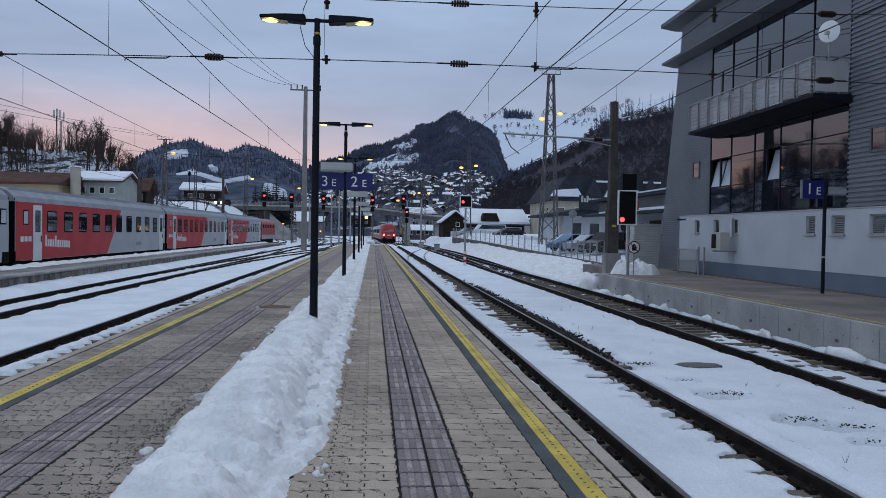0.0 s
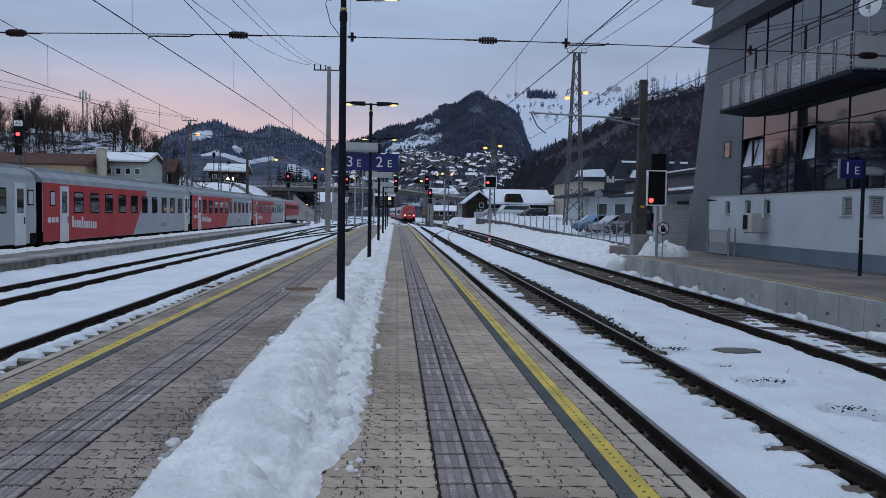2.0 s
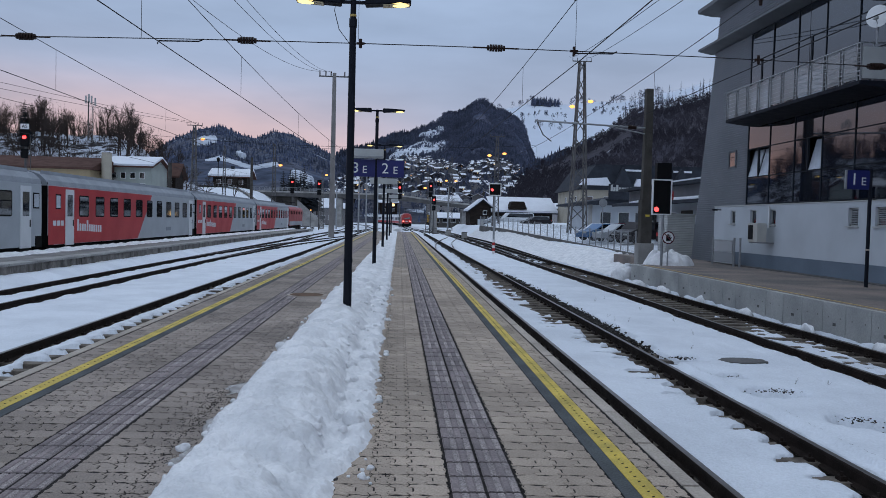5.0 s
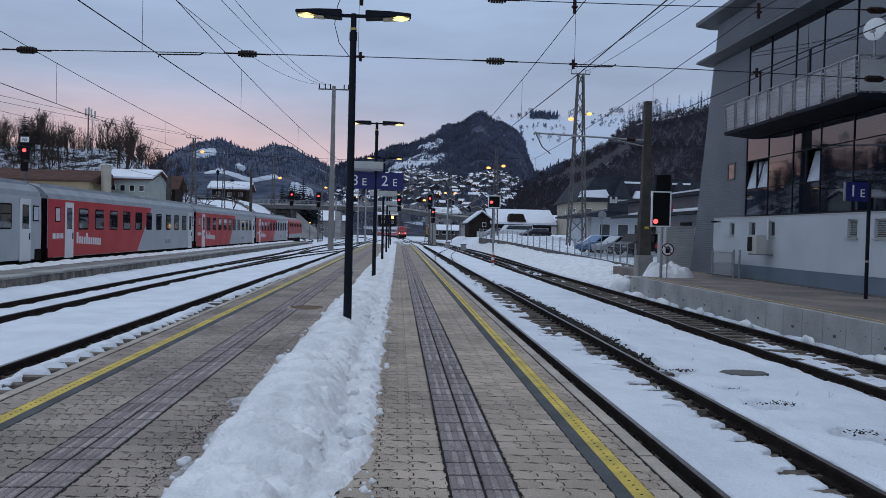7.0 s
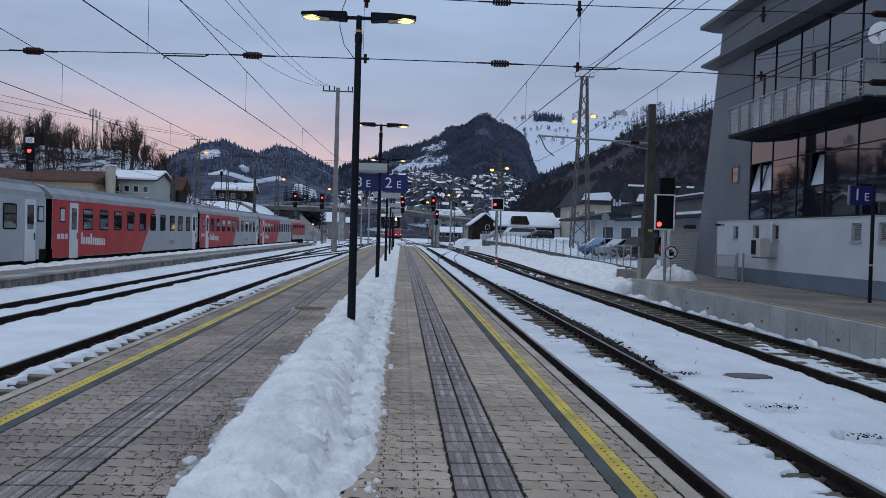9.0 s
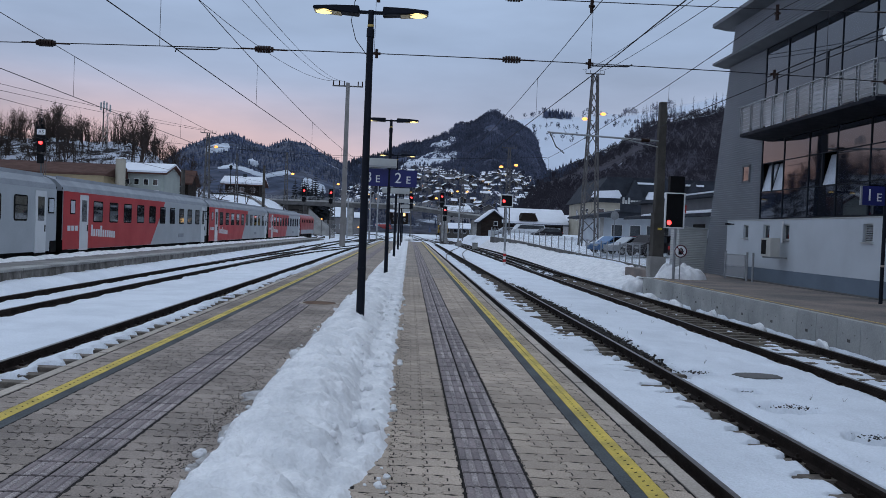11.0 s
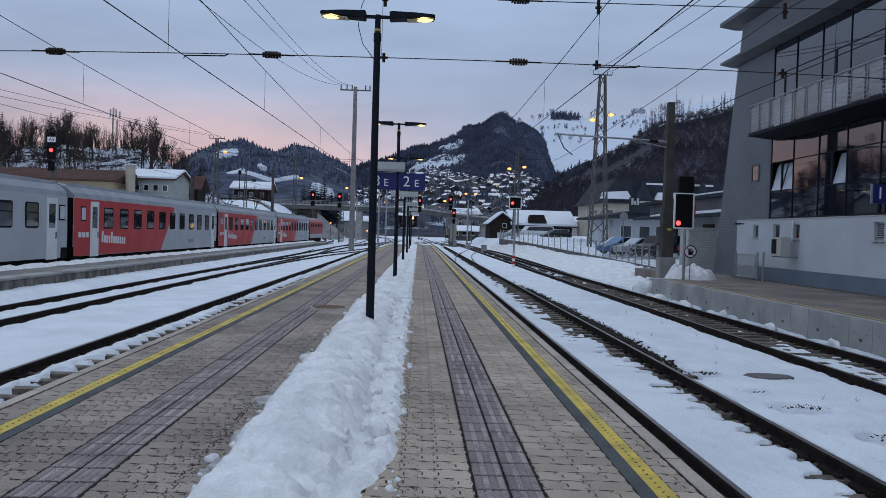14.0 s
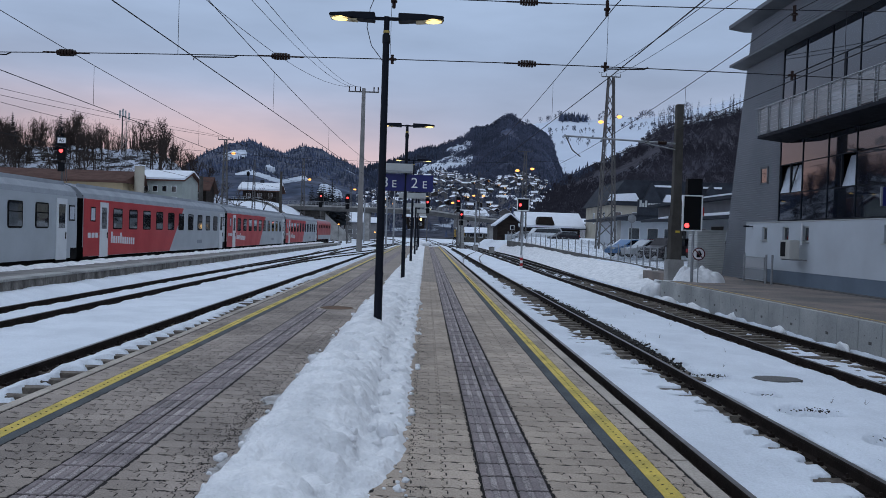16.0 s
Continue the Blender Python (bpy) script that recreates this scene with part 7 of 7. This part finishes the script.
def meadow(height, u0, u1, v0, v1, label, lift=6.0):
    """A snowy clearing that follows the slope, with a ragged rim."""
    m = M()
    n = 30
    for j in range(n + 1):
        for i in range(n + 1):
            p, q = 2 * i / n - 1, 2 * j / n - 1
            r = math.hypot(p, q) * (1 + 0.35 * noise.noise(Vector((2 * p, 2 * q, 7 * u0))))
            x, y, z = height(u0 + (u1 - u0) * i / n, v0 + (v1 - v0) * j / n)
            m.v.append((x, y - lift, z + (lift if r < 0.85 else lift - 8 * lift * (r - 0.85)) + 0.5 * lift * noise.noise(Vector((x * 0.05, y * 0.05, 1.0)))))
    w = n + 1
    m.f += [(j * w + i, j * w + i + 1, (j + 1) * w + i + 1, (j + 1) * w + i) for j in range(n) for i in range(n)]
    whole("snow_meadow", m, FARSNOW, label, "meadow", kind="structure", smooth=True)


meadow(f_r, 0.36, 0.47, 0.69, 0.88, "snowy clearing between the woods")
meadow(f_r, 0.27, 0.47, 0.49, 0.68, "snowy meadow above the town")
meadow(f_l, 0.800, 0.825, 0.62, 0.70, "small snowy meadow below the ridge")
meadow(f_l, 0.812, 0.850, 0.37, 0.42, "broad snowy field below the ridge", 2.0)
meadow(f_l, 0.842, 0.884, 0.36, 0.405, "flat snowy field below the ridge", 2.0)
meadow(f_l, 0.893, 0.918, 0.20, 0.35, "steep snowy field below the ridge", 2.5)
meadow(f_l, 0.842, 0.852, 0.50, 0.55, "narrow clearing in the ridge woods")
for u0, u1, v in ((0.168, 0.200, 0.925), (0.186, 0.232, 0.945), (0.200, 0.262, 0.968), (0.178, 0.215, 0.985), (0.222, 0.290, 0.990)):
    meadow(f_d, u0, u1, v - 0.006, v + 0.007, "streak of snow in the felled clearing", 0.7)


# ---- the town on the slope ----
def house_kind(wall, sx, sy, h, rh, lit):
    t = gabled("house", "small alpine house with snow-covered roof", (0, -400, -30), sx, sy, h, rh, wall, TILEROOF, 0, 0.8, "x", 0.28)
    windows(t, "y", [(-sx / 4, 1.4), (sx / 4, 3.6), (-sx / 4, 3.6), (sx / 4, 1.4)], 1.3, 1.2, -sy / 2 - 0.02, lit)
    t["group"] = "town houses"
    return t


kinds = [house_kind(HOUSEW, 9, 9, 5.6, 2.4, ()), house_kind(WOODDARK, 8, 10, 5.2, 2.6, (1,)), house_kind(HOUSEW, 13, 9, 6.4, 2.2, ()), house_kind(TIMBER, 7, 8, 5.4, 2.3, ())]
count = 0
taken = []
for k in range(4000):
    u, v = random.uniform(0.20, 0.97), random.uniform(0.05, 0.99) ** 0.7
    x, y, z = f_t(u, v)
    if count < 300 and all(abs(x - a) + 0.30 * abs(y - b) > 7.6 for a, b in taken):
        taken.append((x, y))
        f = random.uniform(0.36, 0.64)
        o = copy_thing(kinds[k % 4], pose(x, y, z))
        o.matrix_basis = pose(x, y, z - 0.3, 0, 0, random.choice((random.uniform(-35, 35), random.uniform(55, 125)))) @ Matrix.Diagonal((f, f, f, 1))
        count += 1
for k, (u, v) in enumerate(((0.36, 0.6), (0.33, 0.75), (0.40, 0.66), (0.45, 0.5), (0.42, 0.8), (0.48, 0.62), (0.38, 0.45))):
    x, y, z = f_l(u * 1.0 + 0.25, v * 0.6)
    copy_thing(kinds[k % 4], pose(x, y, z - 0.8, 0, 0, 15 * k))
for i, t in enumerate(kinds):
    x, y, z = f_t(0.2 + 0.2 * i, 0.05)
    t.matrix_basis = pose(x, y, z - 0.6, 0, 0, 10 * i)
for i in range(9):
    u, v = random.uniform(0.3, 0.9), random.uniform(0.1, 0.8)
    x, y, z = f_t(u, v)
    l = thing("street_lamp", "small lit street lamp in the town", "street lamp", (x, y - 6, z - 1), "town lamps")
    part("post", M().cyl((0, 0, 0), (0, 0, 6), 0.08, n=5), STEEL, l)
    part("bulb", M().blob((0, -0.2, 6.1), 0.3, 0.3, 0.22, 1, 0.02, 5), SODIUM, l)


# ---- trees on the near bank ----
def bare_tree(seed, h, spread):
    rng = random.Random(seed)
    t = thing("bare_tree", "leafless tree with fine branching twigs", "tree", (0, -400, -30), "bank trees")
    trunk, crown = M(), M()

    def grow(p, d, length, r, depth):
        q = p + d * length
        (trunk if depth < 2 else crown).cyl(p, q, r, r * 0.66, n=5 if depth < 2 else 3)
        if depth == 5:
            return
        for _ in range(3 if depth else 4):
            side = Vector((rng.uniform(-1, 1), rng.uniform(-1, 1), rng.uniform(-0.1, 0.5))) * spread
            start = p + (q - p) * rng.uniform(0.55, 1.0)
            grow(start, (d + side).normalized(), length * rng.uniform(0.55, 0.8), max(0.016, r * 0.6), depth + 1)

    grow(Vector((0, 0, -0.4)), Vector((0, 0, 1)), h * 0.30, 0.013 * h, 0)
    part("trunk", trunk, BARK, t)
    part("crown", crown, BARK, t, "fine bare twigs")
    return t


def spruce(seed, h):
    rng = random.Random(seed)
    t = thing("spruce", "dark spruce with drooping tiers of needles", "tree", (0, -400, -30), "bank trees")
    part("trunk", M().cyl((0, 0, -0.5), (0, 0, h * 0.95), 0.018 * h, 0.03, n=7), BARK, t)
    m = M()
    tiers = 22
    for i in range(tiers):
        f = i / tiers
        z = h * (0.12 + 0.86 * f)
        r = h * 0.19 * (1 - f) ** 0.85 + 0.12
        for k in range(9):
            a = rng.uniform(0, 6.28)
            rr = r * rng.uniform(0.6, 1.15)
            d = Vector((math.cos(a), math.sin(a), 0))
            w = Vector((-d.y, d.x, 0)) * rr * 0.26
            b, tip = Vector((0, 0, z)), Vector((0, 0, z)) + d * rr - Vector((0, 0, 0.28 * rr))
            m.add([b + Vector((0, 0, 0.12 * rr)), b + d * rr * 0.6 + w - Vector((0, 0, 0.15 * rr)), tip, b + d * rr * 0.6 - w - Vector((0, 0, 0.15 * rr)), b + d * rr * 0.5 + Vector((0, 0, 0.05 * rr))], [(0, 1, 4), (1, 2, 4), (2, 3, 4), (3, 0, 4)])
    part("crown", m, NEEDLE, t)
    return t


trees = [bare_tree(1, 12, 0.55), bare_tree(2, 11, 0.75), bare_tree(3, 10, 0.45), bare_tree(4, 9, 0.9)]
firs = [spruce(5, 12)]
scatter("undergrowth", f_b, 900, 0.2, 1.12, 0.45, 0.97, (1.0, 3.6), "dense bare undergrowth on the bank", 1.0, gap=0.25, material=BARK, kind=brush)
scatter("undergrowth", f_b, 500, 0.9, 1.2, 0.30, 0.95, (3.0, 7.5), "tangled bare woods along the top of the bank", 0.55, gap=5, material=BARK, kind=brush)


def bank_z(x, y):
    u = (x / y * 165 - CREST_B[0][0]) / (CREST_B[-1][0] - CREST_B[0][0])
    v = (y - 128) / 37
    return f_b(min(1, max(0, u)), min(1.0, max(0, v)))[2]


spots = [(-100, 158), (-92, 150), (-84, 160), (-79, 152), (-75, 145), (-73, 160), (-69, 156), (-66, 162), (-64.5, 150), (-63, 163), (-57, 160), (-54.5, 161), (-52.5, 163), (-51, 158), (-49.5, 162), (-48, 160), (-46.5, 163), (-45, 159), (-43.5, 162), (-88, 142), (-96, 145), (-81, 140), (-70, 140), (-61, 141), (-77, 162), (-71, 164), (-59.5, 164), (-55.8, 155)]
for i in range(170):
    y = random.uniform(136, 170)
    spots.append((random.uniform(-135, -60) if i % 8 else random.uniform(-62, -43), y))
for i, (x, y) in enumerate(spots):
    if abs(x / y + 60 / 160) < 0.02:
        continue
    k = random.uniform(0.55, 0.95)
    m4 = pose(x, y, bank_z(x, y) - 0.3, 0, 0, 67 * i) @ Matrix.Diagonal((k, k, k * random.uniform(0.9, 1.15), 1))
    o = copy_thing(trees[i % 4], m4)
    o.matrix_basis = m4
for x, y, k in ((-67.5, 150, 0.8), (-104, 150, 1.0), (-80.5, 158, 0.7), (-110, 140, 1.1)):
    m4 = pose(x, y, bank_z(x, y) - 0.3) @ Matrix.Diagonal((k, k, k, 1))
    o = copy_thing(firs[0], m4)
    o.matrix_basis = m4
for x, y, z, i in ((-38.5, 108, 4.0, 3), (-28, 110, 3.8, 1), (-26, 113, 3.6, 3), (-22.8, 116, 3.0, 2)):
    o = copy_thing(trees[i], pose(x, y, z))
    o.matrix_basis = pose(x, y, z, 0, 0, 40 * i) @ Matrix.Diagonal((0.62, 0.62, 0.62, 1))
for i in range(16):
    x, y, k = -21.8 - 9.5 * random.random(), random.uniform(203, 228), random.uniform(0.65, 1.1)
    copy_thing(firs[0], pose(0, 0, 0)).matrix_basis = pose(x, y, 2.6, 0, 0, 50 * i) @ Matrix.Diagonal((1.35 * k, 1.35 * k, k, 1))
for i, t in enumerate(trees + firs):
    t.matrix_basis = pose(-118 - 7 * i, 150, bank_z(-118 - 7 * i, 150) - 0.4)
m = M()
for i in range(60):
    x = -22.5 - random.random() * 5
    y = random.uniform(55, 112)
    z = ground_height(x, y) - 0.1
    for k in range(5):
        m.cyl((x, y, z), (x + random.uniform(-0.5, 0.5), y + random.uniform(-0.5, 0.5), z + random.uniform(0.5, 1.4)), 0.02, 0.006, n=3)
whole("bank_scrub", m, BARK, "thin dry shrubs on the snowy cutting slope", "shrubs", kind="stuff")
m = M()
for i in range(16):
    x, y = random.uniform(5.7, 7.9), random.uniform(6, 30)
    z = snow_height(x, y)
    for k in range(3):
        m.cyl((x, y, z - 0.02), (x + random.uniform(-0.06, 0.06), y + random.uniform(-0.06, 0.06), z + random.uniform(0.05, 0.12)), 0.003, 0.001, n=3)
whole("dry_stalks", m, BARK, "thin dry stalks poking through the snow", "grass", kind="stuff")

m = M()
for cx, cy, r, n in ((6.25, 10.9, 0.24, 60), (6.5, 9.3, 0.22, 46), (6.95, 8.9, 0.2, 46), (5.85, 13.6, 0.2, 70), (6.1, 12.0, 0.1, 10), (6.75, 8.2, 0.14, 14), (7.5, 9.9, 0.12, 10)):
    for i in range(n):
        x, y = random.gauss(cx, 0.6 * r), random.gauss(cy, 0.35 * r)
        q = random.uniform(0.003, 0.010)
        m.blob((x, y, -0.612 + 0.2 * q), 1.6 * q, 1.4 * q, q, i, 0.6, 4)
for i in range(3600):
    y = random.triangular(13.5, 36, 22)
    x = random.gauss(5.60, 0.10) + 0.06 * fbm(0, y, 0.8, 2, 3.0)
    q = random.uniform(0.008, 0.022)
    if fbm(1, y, 0.45, 2, 41.0) > -0.25 and x > 5.36:
        m.blob((x, y, -0.652), 1.4 * q, 1.4 * q, q, i, 0.5, 4)
whole("ballast_stones", m, BALLAST, "dark ballast stones melting out of the snow", "ballast", kind="stuff")

# ---- pavers, tile by tile ----
PW, PH = 0.25, 0.20


def outline(w, h, lz, rz_):
    """Paver outline: zigzag sides of depth lz and rz_, faintly waved ends."""
    side = ((-1, 0.2), (1, 0.32), (1, 0.68), (-1, 0.8))
    left = [(lz * d, f * h) for d, f in side]
    right = [(w + rz_ * d, f * h) for d, f in side]
    low = [(0.3 * w, 0.012), (0.7 * w, -0.012)]
    top = [(0.7 * w, h - 0.012), (0.3 * w, h + 0.012)]
    return [(0, 0)] + low + [(w, 0)] + right + [(w, h)] + top + [(0, h)] + left[::-1]


def paver(m, ox, oy, w, h, lz, rz_, oz=0.0, g=0.005, gy=0.0068):
    c = 0.0045
    cx, cy = w / 2, h / 2
    full = outline(w, h, lz, rz_)
    out = [(cx + (x - cx) * (1 - 2 * g / w), cy + (y - cy) * (1 - 2 * gy / h)) for x, y in full]
    inn = [(cx + (x - cx) * (1 - 2 * (g + c) / w), cy + (y - cy) * (1 - 2 * (gy + c) / h)) for x, y in full]
    n = len(out)
    k = len(m.v)
    m.v += [(ox + x, oy + y, oz - 0.03) for x, y in out] + [(ox + x, oy + y, oz - 0.002) for x, y in out] + [(ox + x, oy + y, oz) for x, y in inn]
    fs = [(i, (i + 1) % n, (i + 1) % n + n, i + n) for i in range(n)] + [(i + n, (i + 1) % n + n, (i + 1) % n + 2 * n, i + 2 * n) for i in range(n)] + [tuple(range(2 * n, 3 * n))]
    m.f += [tuple(i + k for i in q) for q in fs]


bands = ((-2.895, -2.62), (-2.36, -1.728), (-1.258, 1.205), (1.674, 2.295), (2.55, 2.725))
meshes = {}
near, rest, left_stones = 0, M(), M()
for a, b in bands:
    n = max(1, round((b - a) / PW))
    w = (b - a) / n
    for r in range(int((28 - 3.0) / PH)):
        for i in range(n):
            x = a + i * w
            if abs(x + w / 2) < 0.36:
                continue
            y = 3.0 + r * PH
            lz = 0.006 if i == 0 else 0.021
            rz_ = 0.006 if i == n - 1 else 0.021
            cut = (r * 7 + i * 3) % 5
            stones = [(0, w, lz, rz_)] if cut < 2 else [(0, w * 0.5, lz, 0.03), (w * 0.5, w * 0.5, 0.03, rz_)]
            for dx, ww, p, q in stones:
                if 4.7 < y < 6.6 and x > 0.4 and near < 290:
                    key = (round(ww, 4), p, q)
                    if key not in meshes:
                        mm = M()
                        paver(mm, 0, 0, ww, PH, p, q)
                        meshes[key] = mm.data("paver", PAVER)
                    o = new("paver", meshes[key])
                    o.parent = plat
                    o.matrix_basis = pose(x + dx, y, random.uniform(-0.0006, 0.0014), random.uniform(-0.12, 0.12), random.uniform(-0.1, 0.1), random.uniform(-0.4, 0.4))
                    near += 1
                else:
                    paver(rest if x > 0 else left_stones, x + dx, y, ww, PH, p, q, random.uniform(-0.0012, 0.0018))
for stones, material, words in ((rest, PAVER, "weathered beige-grey interlocking pavers"), (left_stones, PAVER_DARK, "darker interlocking pavers beside the snow")):
    mesh = bpy.data.meshes.new("paver_field")
    mesh.from_pydata(stones.v, [], stones.f)
    mesh.materials.append(material)
    o = new("paver_field", mesh)
    o.parent = plat
    tagged(o, label=words, kind="stuff")


TW, TL = 0.212, 0.305


def tactile_tile(m, rough, x0, y0):
    """A guide tile: smooth dark ground with rough pale bars along it."""
    m.box(x0 + 0.002, x0 + TW - 0.002, y0 + 0.010, y0 + TL - 0.010, -0.03, -0.001)
    for i in range(4):
        x = x0 + 0.006 + i * 0.051
        (rough if i % 2 else m).prism([(x, -0.002), (x + 0.006, 0.004), (x + 0.040, 0.004), (x + 0.046, -0.002)], "y", y0 + 0.014, y0 + TL - 0.014)


tm, tr2 = M(), M()
tactile_tile(tm, tr2, 0, 0)
tile_mesh, bar_mesh = tm.data("tactile_tile", TACTILE), tr2.data("rough_bar", TACTILE_ROUGH)
field, bars = M(), M()
for x0 in (1.220, 1.447, -1.715, -1.488):
    for r in range(340):
        y = 3.0 + r * (TL + 0.004)
        if y > 104:
            break
        if y < 11:
            o = new("tactile_tile", tile_mesh)
            o.parent = plat
            o.matrix_basis = pose(x0, y, random.uniform(-0.0005, 0.0015), random.uniform(-0.06, 0.06), 0, 0)
            q = new("rough_bar", bar_mesh)
            q.parent = o
        else:
            tactile_tile(field, bars, x0, y)
part("tactile_field", field, TACTILE, plat, "dark ribbed guide tiles", kind="stuff")
part("tactile_bars", bars, TACTILE_ROUGH, plat, "rough pale bars of the guide tiles", kind="stuff")
# grit washed together beside the snow
m = M()
for i in range(5200):
    y = random.uniform(4.6, 15)
    x = (random.gauss(-0.78, 0.10), random.gauss(-0.74, 0.09), random.gauss(0.76, 0.05), random.uniform(1.19, 1.222), random.uniform(1.430, 1.450), random.uniform(1.658, 1.69), random.gauss(-0.70, 0.12))[i % 7]
    if i % 7 == 1:
        y = random.gauss(6.9, 0.9)
    if -0.62 < x < 0.68:
        continue
    r = random.uniform(0.0015, 0.0042)
    m.box(x - r, x + r, y - r, y + r, -0.002, r)
whole("grit", m, BALLAST, "scattered grit beside the melting snow", "grit", kind="stuff")


# ---- what moves ----
RUN = curve_through([(4.5, 124, RAIL_Z), (4.2, 150, RAIL_Z), (3.9, 178, RAIL_Z), (3.3, 210, RAIL_Z), (2.4, 256, RAIL_Z), (0.6, 296, RAIL_Z), (-6, 330, RAIL_Z), (-17, 362, RAIL_Z), (-34, 394, RAIL_Z), (-58, 424, RAIL_Z), (-90, 448, RAIL_Z), (-130, 464, RAIL_Z), (-200, 478, RAIL_Z), (-300, 490, RAIL_Z)], 4)
RUN_S = [0.0]
for p_, q_ in zip(RUN, RUN[1:]):
    RUN_S.append(RUN_S[-1] + (q_ - p_).length)


def on_run(s):
    """Place and heading after s metres of the departing train's line."""
    i = max(0, min(len(RUN) - 2, next((k for k, v in enumerate(RUN_S) if v > s), len(RUN) - 1) - 1))
    f = (s - RUN_S[i]) / (RUN_S[i + 1] - RUN_S[i])
    p = RUN[i].lerp(RUN[i + 1], f)
    d = RUN[min(i + 2, len(RUN) - 1)] - RUN[max(i - 1, 0)]
    return p, math.degrees(math.atan2(-d.x, d.y))


TAIL = [(0.0, 157), (2.0, 178), (4.0, 208), (6.5, 254), (8.5, 295), (12.5, 365), (16.0, 430)]


def motions():
    for k, ob in enumerate(departing):
        rows = []
        for i in range(33):
            t = i * 0.5
            s = interp(TAIL, t) - 124 + (9.6 if k == 0 else 19.6 + 13.2 + 26.4 * (k - 1))
            p, yaw = on_run(s)
            rows.append((t, pose(p.x, p.y, RAIL_Z, 0, 0, yaw)))
        walk(ob, rows)
    rows = []
    for t, x in ((0.0, -30.2), (1.0, -30.6), (2.0, -32.3), (3.0, -35.7), (4.0, -40.4), (5.0, -48.5), (6.5, -58), (9.0, -75), (12.0, -98), (16.0, -130)):
        rows.append((t, pose(x, 170, ground_height(x, 170) + 0.12 + 0.75 * ramp(2.5 - t, 0, 1), 0, 0, 75 if t < 2 else 62 if t < 3 else 40)))
    walk(road_car, rows)


motions()
